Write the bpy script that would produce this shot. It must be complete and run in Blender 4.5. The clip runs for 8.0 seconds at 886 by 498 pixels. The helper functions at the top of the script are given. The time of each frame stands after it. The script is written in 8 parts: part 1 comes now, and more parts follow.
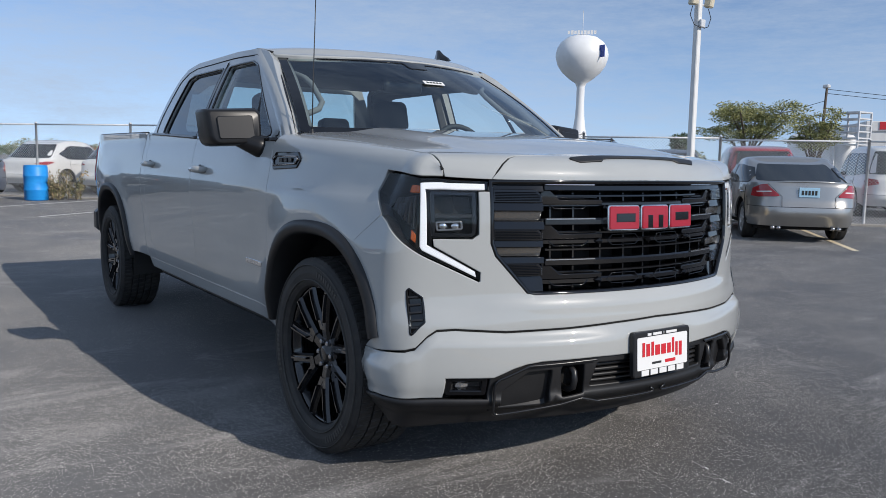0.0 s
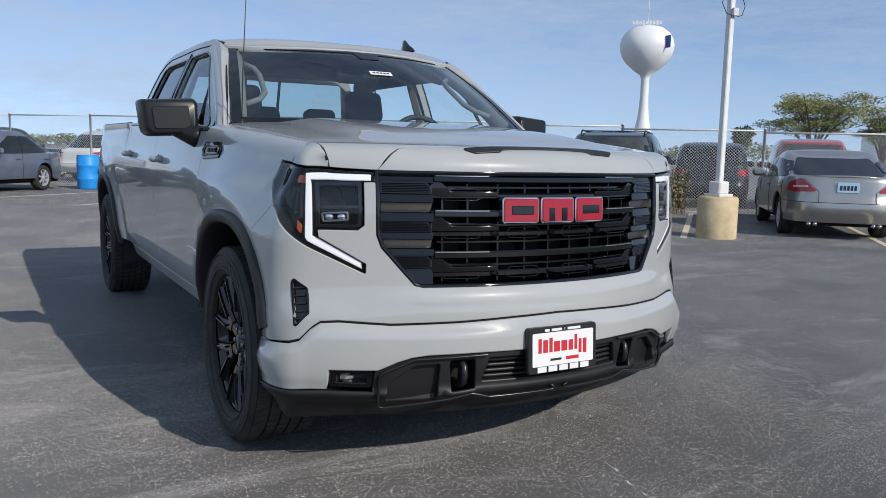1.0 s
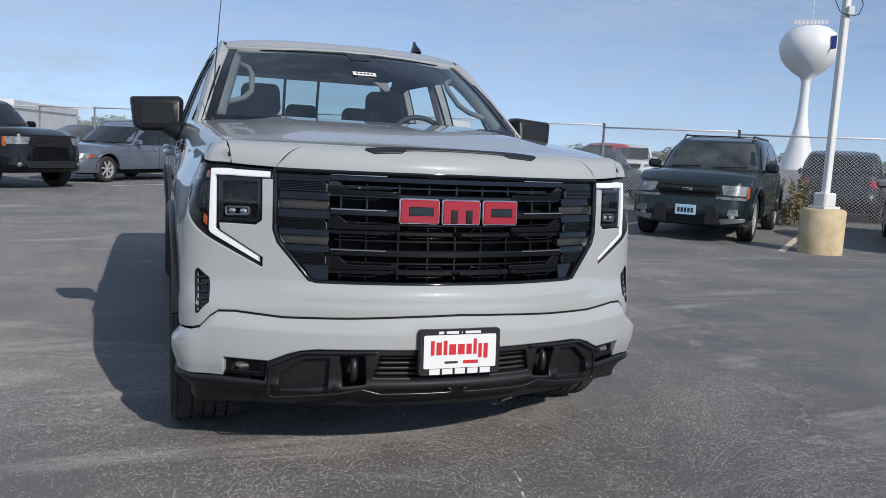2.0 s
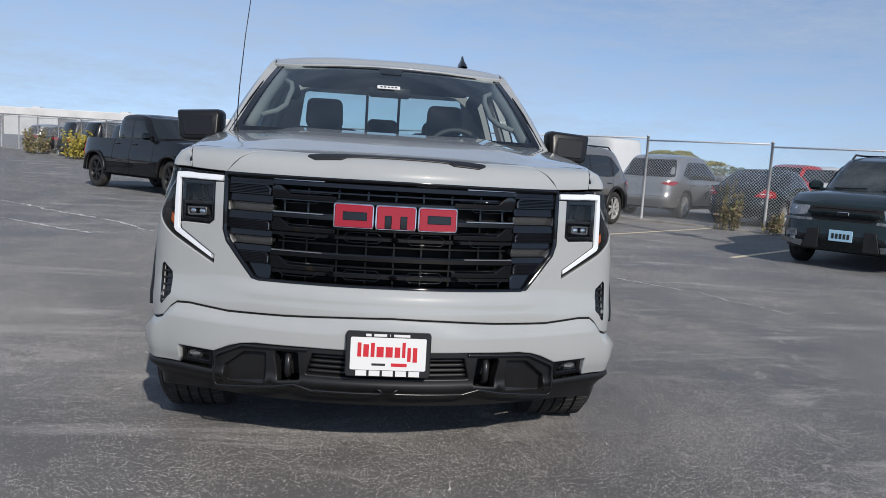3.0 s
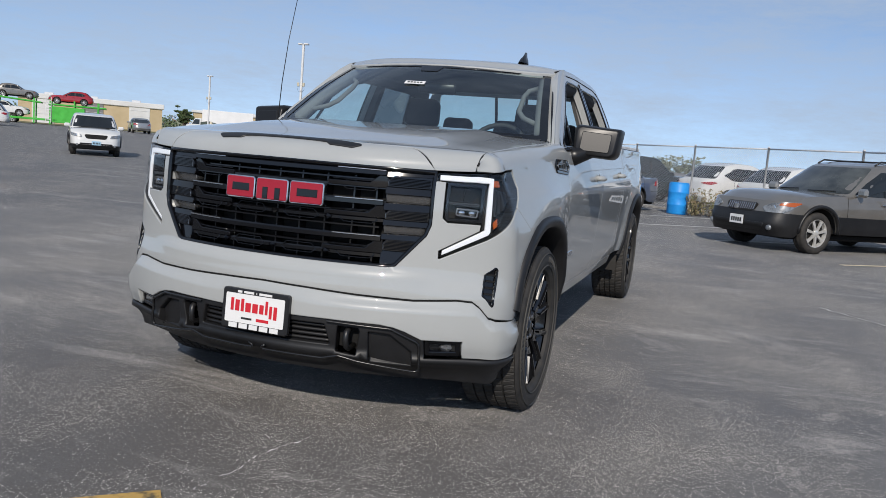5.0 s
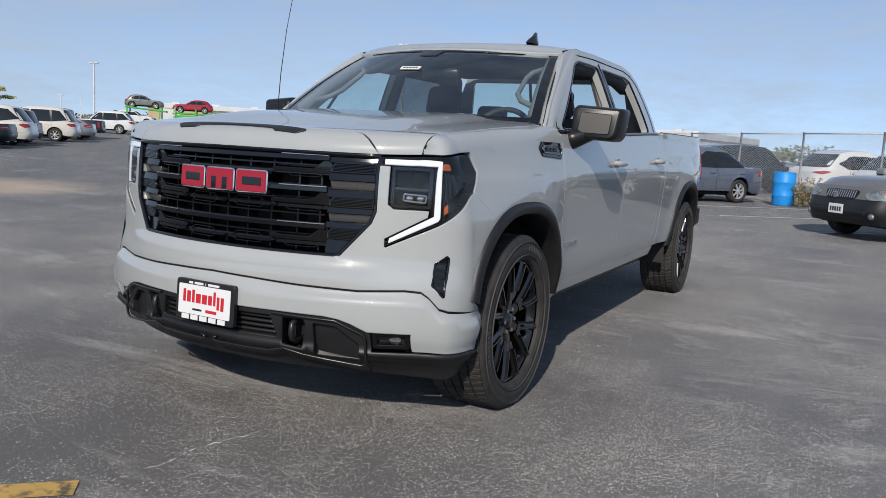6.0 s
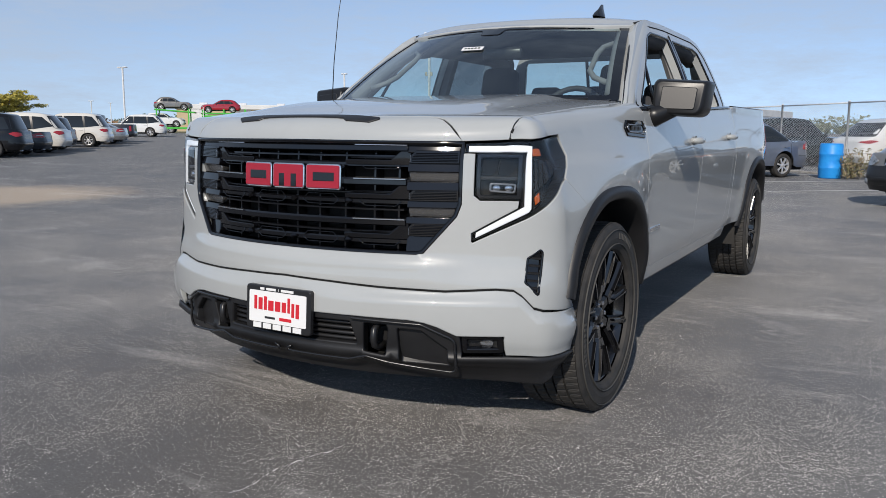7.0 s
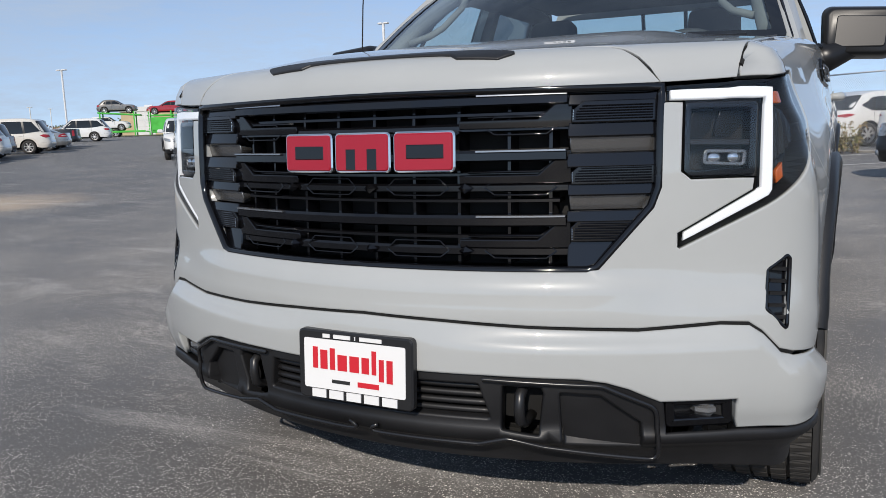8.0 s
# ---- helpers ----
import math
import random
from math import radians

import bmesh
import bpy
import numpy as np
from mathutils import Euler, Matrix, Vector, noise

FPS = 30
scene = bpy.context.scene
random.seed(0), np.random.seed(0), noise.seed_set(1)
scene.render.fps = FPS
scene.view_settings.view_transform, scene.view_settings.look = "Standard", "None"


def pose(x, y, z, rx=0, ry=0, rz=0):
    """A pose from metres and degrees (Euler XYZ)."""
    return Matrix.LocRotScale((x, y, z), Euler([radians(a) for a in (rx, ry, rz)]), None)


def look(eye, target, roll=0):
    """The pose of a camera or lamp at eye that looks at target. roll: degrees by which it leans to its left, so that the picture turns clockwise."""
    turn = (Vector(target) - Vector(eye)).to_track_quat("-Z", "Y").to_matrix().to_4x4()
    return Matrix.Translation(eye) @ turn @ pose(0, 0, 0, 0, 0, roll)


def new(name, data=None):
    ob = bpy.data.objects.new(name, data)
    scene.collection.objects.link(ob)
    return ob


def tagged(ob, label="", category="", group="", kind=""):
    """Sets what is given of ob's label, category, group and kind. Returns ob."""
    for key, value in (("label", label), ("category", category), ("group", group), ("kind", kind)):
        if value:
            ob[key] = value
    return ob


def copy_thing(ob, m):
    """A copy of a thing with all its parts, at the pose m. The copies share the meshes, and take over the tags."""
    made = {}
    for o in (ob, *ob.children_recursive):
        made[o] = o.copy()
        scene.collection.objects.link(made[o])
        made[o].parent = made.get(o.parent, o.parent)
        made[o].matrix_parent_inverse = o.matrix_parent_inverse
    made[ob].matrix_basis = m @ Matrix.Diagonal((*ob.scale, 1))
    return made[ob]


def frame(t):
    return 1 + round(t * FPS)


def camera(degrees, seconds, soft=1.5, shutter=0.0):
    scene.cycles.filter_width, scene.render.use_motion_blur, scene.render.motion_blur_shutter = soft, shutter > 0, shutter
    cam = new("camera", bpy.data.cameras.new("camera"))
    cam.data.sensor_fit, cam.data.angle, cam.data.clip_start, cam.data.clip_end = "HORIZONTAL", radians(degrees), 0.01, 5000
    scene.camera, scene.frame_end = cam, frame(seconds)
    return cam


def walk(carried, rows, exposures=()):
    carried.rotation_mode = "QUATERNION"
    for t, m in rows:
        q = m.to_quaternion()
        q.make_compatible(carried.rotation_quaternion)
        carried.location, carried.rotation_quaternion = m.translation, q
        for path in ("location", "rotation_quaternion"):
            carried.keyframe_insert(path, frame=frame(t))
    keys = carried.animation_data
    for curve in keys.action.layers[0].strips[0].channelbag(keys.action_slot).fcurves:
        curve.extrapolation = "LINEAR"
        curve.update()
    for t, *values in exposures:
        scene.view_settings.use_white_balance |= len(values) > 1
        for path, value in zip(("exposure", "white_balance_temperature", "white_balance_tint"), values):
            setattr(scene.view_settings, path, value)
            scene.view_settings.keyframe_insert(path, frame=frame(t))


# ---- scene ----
cam = camera(59.1, 8.0, 0.65)
PATH = [
    (0, (-2.327, -2.873, 1.194), (-1.199, -1.237, 0.973), 1.1),
    (0.5, (-2.091, -2.946, 1.2), (-1.01, -1.28, 0.967), 1.1),
    (1, (-1.798, -3.169, 1.201), (-0.802, -1.452, 0.957), 1.4),
    (1.5, (-1.444, -3.387, 1.227), (-0.583, -1.6, 0.971), 2.2),
    (3, (-0.125, -3.802, 1.239), (0.084, -1.827, 1.007), 3.5),
    (3.5, (0.313, -3.91, 1.267), (0.273, -1.923, 1.042), 3.8),
    (4, (0.792, -3.933, 1.251), (0.522, -1.964, 1.026), 4.4),
    (4.5, (1.288, -3.872, 1.224), (0.812, -1.943, 0.991), 4.8),
    (6, (2.284, -3.284, 1.193), (1.365, -1.528, 0.925), 3.1),
    (6.5, (2.301, -3.177, 1.174), (1.32, -1.457, 0.89), 1.8),
    (7, (1.97, -3.163, 1.173), (0.986, -1.448, 0.874), 0.4),
    (7.5, (1.462, -2.935, 1.126), (0.523, -1.196, 0.817), -0.9),
    (8, (0.984, -2.459, 1.065), (0.099, -0.693, 0.748), -1.8),
]
walk(cam, [(t, look(eye, target, roll)) for t, eye, target, roll in PATH], [(0, 0.46, 6450, 11.5), (1.5, 0.44, 6450, 11.5), (3.5, 0.33, 6500, 11.5), (4.5, 0.31, 6550, 11.5), (6, 0.38, 6600, 11.5), (8, 0.46, 6600, 11.5)])

# ---- daylight: a low, clear sun ahead of the pickup's nose
SUN = Vector((0.58, -2.12, 1.32)).normalized()
elevation = math.asin(SUN.z)
azimuth = math.atan2(SUN.x, SUN.y)
world = bpy.data.worlds.new("sky")
scene.world = world
world.use_nodes = True
wn = world.node_tree.nodes
wl = world.node_tree.links
sky = wn.new("ShaderNodeTexSky")
sky.sky_type = "NISHITA"
sky.sun_disc = False
sky.sun_elevation = elevation
sky.sun_rotation = azimuth
sky.air_density, sky.dust_density, sky.ozone_density = 0.80, 0.05, 1.0
back = wn["Background"]
# thin streaks of high cloud
geo = wn.new("ShaderNodeTexCoord")
mapw = wn.new("ShaderNodeMapping")
mapw.inputs["Scale"].default_value = (1.6, 1.1, 7.0)
mapw.inputs["Rotation"].default_value = (0.10, 0.06, 0.5)
cirrus = wn.new("ShaderNodeTexNoise")
cirrus.inputs["Scale"].default_value = 1.7
cirrus.inputs["Detail"].default_value = 7
cirrus.inputs["Roughness"].default_value = 0.80
rampw = wn.new("ShaderNodeMapRange")
rampw.inputs["From Min"].default_value, rampw.inputs["From Max"].default_value = 0.34, 0.74
rampw.inputs["To Max"].default_value = 0.80
mixw = wn.new("ShaderNodeMix")
mixw.data_type = "RGBA"
mixw.inputs[7].default_value = (2.95, 3.6, 4.5, 1)
wl.new(geo.outputs["Generated"], mapw.inputs["Vector"])
wl.new(mapw.outputs["Vector"], cirrus.inputs["Vector"])
wl.new(cirrus.outputs["Fac"], rampw.inputs["Value"])
sides = wn.new("ShaderNodeSeparateXYZ")
wl.new(geo.outputs["Generated"], sides.inputs[0])
haze = wn.new("ShaderNodeMapRange")
haze.inputs["From Min"].default_value, haze.inputs["From Max"].default_value = 0.45, -0.75
haze.inputs["To Max"].default_value = 0.20
wl.new(sides.outputs["X"], haze.inputs["Value"])
veil = wn.new("ShaderNodeMath")
veil.operation, veil.use_clamp = "ADD", True
wl.new(rampw.outputs["Result"], veil.inputs[0])
wl.new(haze.outputs["Result"], veil.inputs[1])
wl.new(veil.outputs[0], mixw.inputs[0])
lift = wn.new("ShaderNodeVectorMath")
lift.inputs[1].default_value = (0, 0, 0.115)
wl.new(geo.outputs["Generated"], lift.inputs[0])
wl.new(lift.outputs[0], sky.inputs["Vector"])
wl.new(sky.outputs["Color"], mixw.inputs[6])
wl.new(mixw.outputs[2], back.inputs["Color"])
back.inputs["Strength"].default_value = 0.113

sun = new("sun", bpy.data.lights.new("sun", "SUN"))
sun.data.energy, sun.data.angle, sun.data.color = 2.6, radians(0.53), (1.0, 0.93, 0.83)
sun.matrix_world = look(SUN * 100, (0, 0, 0))

# ---- materials
def material(name, color, rough=0.5, metal=0.0, coat=0.0, spec=0.5, **more):
    m = bpy.data.materials.new(name)
    m.use_nodes = True
    b = m.node_tree.nodes["Principled BSDF"]
    b.inputs["Base Color"].default_value = (*color, 1)
    b.inputs["Roughness"].default_value = rough
    b.inputs["Metallic"].default_value = metal
    b.inputs["Coat Weight"].default_value = coat
    b.inputs["Coat Roughness"].default_value = 0.03
    b.inputs["Specular IOR Level"].default_value = spec
    return m


def node(m, kind, **settings):
    n = m.node_tree.nodes.new(kind)
    for key, value in settings.items():
        n.inputs[key.replace("_", " ")].default_value = value
    return n


def link(m, a, out, b, into):
    m.node_tree.links.new(a.outputs[out], b.inputs[into])


def body(m):
    return m.node_tree.nodes["Principled BSDF"]


def mottled(m, dark, light, scale, detail=5.0, where="Object", rough=None, contrast=(0.35, 0.65), island=False):
    """Uneven colour from two sizes of noise; rough: the span of the roughness along with it."""
    co = node(m, "ShaderNodeTexCoord")
    a = node(m, "ShaderNodeTexNoise", Scale=scale, Detail=detail, Roughness=0.62)
    r = node(m, "ShaderNodeMapRange")
    r.inputs["From Min"].default_value, r.inputs["From Max"].default_value = contrast
    mix = node(m, "ShaderNodeMix")
    mix.data_type = "RGBA"
    mix.inputs[6].default_value, mix.inputs[7].default_value = (*dark, 1), (*light, 1)
    link(m, co, where, a, "Vector")
    link(m, a, "Fac", r, "Value")
    link(m, r, "Result", mix, 0)
    link(m, mix, 2, body(m), "Base Color")
    if rough:
        q = node(m, "ShaderNodeMapRange")
        q.inputs["To Min"].default_value, q.inputs["To Max"].default_value = rough
        link(m, a, "Fac", q, "Value")
        link(m, q, "Result", body(m), "Roughness")
    return mix


def grained(m, scale, strength, distance=0.002, detail=4.0, where="Object"):
    co = node(m, "ShaderNodeTexCoord")
    a = node(m, "ShaderNodeTexNoise", Scale=scale, Detail=detail)
    b = node(m, "ShaderNodeBump", Strength=strength, Distance=distance)
    link(m, co, where, a, "Vector")
    link(m, a, "Fac", b, "Height")
    link(m, b, "Normal", body(m), "Normal")
    return m


def paint(name, color, metal=0.0, rough=0.32, dust=0.04, coat=1.0):
    """Car paint: a clear coat over the colour, with a little dust and orange peel."""
    m = material(name, color, rough, metal, coat=coat, spec=0.18)
    body(m).inputs["Coat Roughness"].default_value = 0.012
    body(m).inputs["Coat IOR"].default_value = 1.68
    dark = tuple(c * (1 - dust) for c in color)
    light = tuple(min(1, c * (1 + dust) + dust * 0.05) for c in color)
    mottled(m, dark, light, 2.3, 6, rough=(rough - 0.05, rough + 0.10))
    return m


def glass(name, color, face_on=0.08):
    """A thin pane: clear through, with a mirror of the sky on it that grows towards a glancing view."""
    m = bpy.data.materials.new(name)
    m.use_nodes = True
    t = m.node_tree
    t.nodes.clear()
    out = t.nodes.new("ShaderNodeOutputMaterial")
    clear = t.nodes.new("ShaderNodeBsdfTransparent")
    clear.inputs["Color"].default_value = (*color, 1)
    gloss = t.nodes.new("ShaderNodeBsdfGlossy")
    gloss.inputs["Roughness"].default_value = 0.015
    gloss.inputs["Color"].default_value = (0.92, 0.95, 0.97, 1)
    weight = t.nodes.new("ShaderNodeLayerWeight")
    weight.inputs["Blend"].default_value = 0.5
    power = t.nodes.new("ShaderNodeMath")
    power.operation = "POWER"
    power.inputs[1].default_value = 5.0
    span = t.nodes.new("ShaderNodeMapRange")
    span.inputs["To Min"].default_value = face_on
    mix = t.nodes.new("ShaderNodeMixShader")
    t.links.new(weight.outputs["Facing"], power.inputs[0])
    t.links.new(power.outputs[0], span.inputs["Value"])
    t.links.new(span.outputs["Result"], mix.inputs[0])
    t.links.new(clear.outputs[0], mix.inputs[1])
    t.links.new(gloss.outputs[0], mix.inputs[2])
    t.links.new(mix.outputs[0], out.inputs["Surface"])
    return m


GREY_PAINT = paint("thunderstorm_grey_paint", (0.40, 0.412, 0.405), 0.0, 0.30, 0.03)
BLACK_PLASTIC = material("black_moulded_plastic", (0.018, 0.018, 0.019), 0.55)
mottled(BLACK_PLASTIC, (0.008, 0.008, 0.009), (0.016, 0.016, 0.017), 3.0, 6, rough=(0.36, 0.54))
grained(BLACK_PLASTIC, 420, 0.25, 0.0006, 2)
PIANO_BLACK = material("gloss_black_trim", (0.004, 0.004, 0.005), 0.07, coat=0.2)
RIDGE_GLOSS = material("polished_black_edge", (0.012, 0.012, 0.013), 0.27, spec=0.6)
SMOKE_DEEP = material("deep_smoked_reflector", (0.026, 0.027, 0.028), 0.20, 0.4)
FOG_GLASS = material("pressed_fog_lamp_glass", (0.50, 0.51, 0.52), 0.12, 0.85)
MIRROR_CAP = material("satin_black_mirror_cap", (0.010, 0.010, 0.011), 0.34, spec=0.4)
grained(MIRROR_CAP, 380, 0.10, 0.0005, 2)
SMOKE_SLAT = material("smoked_grille_slat", (0.26, 0.255, 0.25), 0.26, 0.85)
SATIN_BLACK = material("satin_black_trim", (0.016, 0.016, 0.017), 0.34)
grained(SATIN_BLACK, 300, 0.08, 0.0005, 2)
SMOKE_TRIM = material("dark_smoked_metal_trim", (0.42, 0.42, 0.43), 0.22, 0.9)
CHROME = material("chrome", (0.78, 0.79, 0.80), 0.08, 1.0)
STEEL = material("brushed_steel", (0.46, 0.46, 0.47), 0.32, 1.0)
GALV = material("galvanised_steel", (0.50, 0.51, 0.52), 0.5, 0.15)
mottled(GALV, (0.56, 0.57, 0.58), (0.72, 0.73, 0.74), 9, 4, rough=(0.38, 0.6))
RUBBER = material("tyre_rubber", (0.020, 0.020, 0.021), 0.75)
mottled(RUBBER, (0.020, 0.020, 0.020), (0.046, 0.042, 0.038), 11, 6, rough=(0.6, 0.85))
grained(RUBBER, 220, 0.2, 0.0008)
RUBBER_MARK = material("raised_tyre_marking", (0.060, 0.057, 0.052), 0.7)
WHEEL_BLACK = material("gloss_black_alloy", (0.005, 0.005, 0.006), 0.14, 0.0, coat=0.8)
# near-black that stands in for shade in recesses, gaps and undersides
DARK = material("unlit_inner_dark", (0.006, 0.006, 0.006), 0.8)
WELL = material("wheel_well_liner", (0.030, 0.028, 0.026), 0.85)
RED_ENAMEL = material("red_enamel", (0.33, 0.006, 0.020), 0.3, coat=0.3)
WHITE_SHEET = material("white_plate_sheet", (0.78, 0.78, 0.77), 0.4)
INK_RED = material("red_print", (0.58, 0.018, 0.03), 0.45)
INK_BLACK = material("black_print", (0.02, 0.02, 0.02), 0.5)
INK_WHITE = material("white_print", (0.75, 0.75, 0.74), 0.5)
AMBER = material("amber_reflector", (0.42, 0.085, 0.010), 0.25, coat=0.4)
RED_LENS = material("red_lamp_lens", (0.34, 0.010, 0.014), 0.16, coat=0.8)
CLEAR_LENS = glass("clear_lamp_lens", (0.95, 0.955, 0.96), 0.035)
WINDSCREEN_GLASS = glass("windscreen_glass", (0.82, 0.91, 0.90), 0.13)
TINTED_GLASS = glass("tinted_side_glass", (0.66, 0.76, 0.76), 0.09)
PRIVACY_GLASS = glass("dark_privacy_glass", (0.16, 0.18, 0.19), 0.10)
LED_WHITE = material("white_led_light_guide", (0.66, 0.68, 0.71), 0.3)
body(LED_WHITE).inputs["Emission Color"].default_value = (0.95, 0.98, 1.0, 1)
body(LED_WHITE).inputs["Emission Strength"].default_value = 0.25
SEAT_CLOTH = material("black_seat_cloth", (0.040, 0.040, 0.043), 0.9)
grained(SEAT_CLOTH, 300, 0.4, 0.001)
DASH_VINYL = material("dark_dashboard_vinyl", (0.045, 0.046, 0.049), 0.62)
grained(DASH_VINYL, 180, 0.2, 0.0008)
HEADLINER = material("dark_headliner_cloth", (0.05, 0.05, 0.052), 0.95)
GREY_TRIM = material("light_grey_inner_trim", (0.20, 0.20, 0.20), 0.7)

# asphalt: sealed, worn, with pale aggregate showing through
ASPHALT = material("worn_sealed_asphalt", (0.05, 0.05, 0.052), 0.72)


def asphalt():
    m = ASPHALT
    co = node(m, "ShaderNodeTexCoord")

    def noise_of(scale, detail, rough=0.6, source=None, distortion=0.0):
        n = node(m, "ShaderNodeTexNoise", Scale=scale, Detail=detail, Roughness=rough, Distortion=distortion)
        if source is None:
            link(m, co, "Object", n, "Vector")
        else:
            link(m, source, "Vector", n, "Vector")
        return n

    def span(src, out, a, b, lo=0.0, hi=1.0):
        r = node(m, "ShaderNodeMapRange")
        r.inputs["From Min"].default_value, r.inputs["From Max"].default_value = a, b
        r.inputs["To Min"].default_value, r.inputs["To Max"].default_value = lo, hi
        link(m, src, out, r, "Value")
        return r

    def calc(op, a, ao, b, bo=None):
        n = node(m, "ShaderNodeMath")
        n.operation = op
        link(m, a, ao, n, 0)
        if bo is None:
            n.inputs[1].default_value = b
        else:
            link(m, b, bo, n, 1)
        return n

    def blend(fac, out, under, over, under_out=None):
        n = node(m, "ShaderNodeMix")
        n.data_type = "RGBA"
        link(m, fac, out, n, 0)
        if under_out is None:
            n.inputs[6].default_value = (*under, 1)
        else:
            link(m, under, under_out, n, 6)
        n.inputs[7].default_value = (*over, 1)
        return n

    base = blend(span(noise_of(0.22, 7.0), "Fac", 0.36, 0.66), "Result", (0.084, 0.086, 0.091), (0.142, 0.137, 0.130))
    # a darker, browner patch with a ragged edge round the pickup's nose
    off = node(m, "ShaderNodeVectorMath")
    off.operation = "SUBTRACT"
    off.inputs[1].default_value = (0.2, -1.5, 0.0)
    far_off = node(m, "ShaderNodeVectorMath")
    far_off.operation = "LENGTH"
    link(m, co, "Object", off, 0)
    link(m, off, "Vector", far_off, 0)
    ragged_far = calc("ADD", far_off, "Value", calc("MULTIPLY", noise_of(0.7, 6.0, 0.65), "Fac", 3.2), "Value")
    base = blend(span(ragged_far, "Value", 2.7, 4.5, 0.64, 0.0), "Result", base, (0.046, 0.041, 0.037), 2)
    # base darkened by hand across the far drive to offset its too bright rendering
    lane = node(m, "ShaderNodeVectorMath")
    lane.operation = "DOT_PRODUCT"
    lane.inputs[1].default_value = (-0.75, 0.55, 0.0)
    link(m, co, "Object", lane, 0)
    lane_edge = calc("ADD", lane, "Value", calc("MULTIPLY", noise_of(0.5, 6.0, 0.65), "Fac", 3.0), "Value")
    base = blend(span(lane_edge, "Value", 6.5, 12.0, 0.0, 0.62), "Result", base, (0.040, 0.042, 0.046), 2)
    # a rusty, sandy wash across the drive
    wash = node(m, "ShaderNodeVectorMath")
    wash.operation = "SUBTRACT"
    wash.inputs[1].default_value = (-11.8, 4.7, 0.0)
    wash_far = node(m, "ShaderNodeVectorMath")
    wash_far.operation = "LENGTH"
    link(m, co, "Object", wash, 0)
    link(m, wash, "Vector", wash_far, 0)
    wash_edge = calc("ADD", wash_far, "Value", calc("MULTIPLY", noise_of(0.9, 7.0, 0.7), "Fac", 3.0), "Value")
    base = blend(span(wash_edge, "Value", 2.9, 4.3, 0.85, 0.0), "Result", base, (0.36, 0.285, 0.205), 2)
    grit = blend(span(noise_of(135.0, 3.0, 0.80), "Fac", 0.42, 0.70, 0.0, 0.56), "Result", base, (0.148, 0.150, 0.152), 2)
    # bare stones, thickest where the sealer has worn off; two sizes, unevenly strewn
    worn = noise_of(0.9, 8.0, 0.7)
    cur = grit
    for scale, lo, hi, near, tone in ((230.0, 0.03, 0.42, 0.52, (0.52, 0.505, 0.475)), (140.0, 0.02, 0.22, 0.42, (0.72, 0.70, 0.66))):
        warp = node(m, "ShaderNodeMapping")
        warp.inputs["Rotation"].default_value = (0, 0, scale)
        link(m, co, "Object", warp, "Vector")
        st = node(m, "ShaderNodeTexVoronoi", Scale=scale, Randomness=1.0)
        link(m, warp, "Vector", st, "Vector")
        pick = node(m, "ShaderNodeSeparateColor")
        link(m, st, "Color", pick, "Color")
        some = calc("LESS_THAN", pick, "Red", span(worn, "Fac", 0.40, 0.66, lo, hi), "Result")
        ragged = calc("LESS_THAN", calc("ADD", st, "Distance", calc("MULTIPLY", pick, "Green", 0.22), "Value"), "Value", near)
        cur = blend(calc("MULTIPLY", some, "Value", ragged, "Value"), "Value", cur, tone, 2)
    # long scuffs where ploughs and tyres scraped it pale
    for turn_z, sx, sy, lo, hi, amount in ((38, 0.42, 1.5, 0.55, 0.68, 0.62), (-24, 0.60, 1.9, 0.575, 0.69, 0.45)):
        mp = node(m, "ShaderNodeMapping")
        mp.inputs["Scale"].default_value = (sx, sy, 1.0)
        mp.inputs["Rotation"].default_value = (0, 0, radians(turn_z))
        link(m, co, "Object", mp, "Vector")
        scr = span(noise_of(1.0, 10.0, 0.70, mp, 0.8), "Fac", lo, hi, 0.0, amount)
        speck = span(noise_of(120.0, 4.0, 0.80), "Fac", 0.44, 0.57)
        cur = blend(calc("MULTIPLY", scr, "Result", speck, "Result"), "Value", cur, (0.46, 0.45, 0.435), 2)
    # fine cracks sealed with dust
    ck = node(m, "ShaderNodeTexVoronoi", Scale=0.22, Randomness=1.0)
    ck.feature = "DISTANCE_TO_EDGE"
    wob = node(m, "ShaderNodeVectorMath")
    wob.operation = "ADD"
    nz = noise_of(1.4, 6.0, 0.7)
    link(m, co, "Object", wob, 0)
    link(m, nz, "Color", wob, 1)
    link(m, wob, "Vector", ck, "Vector")
    crack = calc("MULTIPLY", span(ck, "Distance", 0.0012, 0.0038, 0.30, 0.0), "Result", span(noise_of(3.0, 4.0), "Fac", 0.42, 0.60), "Result")
    cur = blend(crack, "Value", cur, (0.40, 0.385, 0.365), 2)
    link(m, cur, 2, body(m), "Base Color")
    body(m).inputs["Diffuse Roughness"].default_value = 1.0
    rough = span(worn, "Fac", 0.3, 0.7, 0.62, 0.85)
    link(m, rough, "Result", body(m), "Roughness")
    bump = node(m, "ShaderNodeBump", Strength=0.5, Distance=0.004)
    link(m, noise_of(120.0, 3.0, 0.7), "Fac", bump, "Height")
    link(m, bump, "Normal", body(m), "Normal")


asphalt()
LINE_WHITE = material("worn_white_road_paint", (0.5, 0.5, 0.48), 0.8)
mottled(LINE_WHITE, (0.18, 0.18, 0.18), (0.66, 0.65, 0.62), 14, 6, contrast=(0.34, 0.46))
LINE_YELLOW = material("worn_yellow_road_paint", (0.5, 0.3, 0.06), 0.8)
mottled(LINE_YELLOW, (0.12, 0.10, 0.06), (0.58, 0.36, 0.10), 14, 6, contrast=(0.36, 0.50))

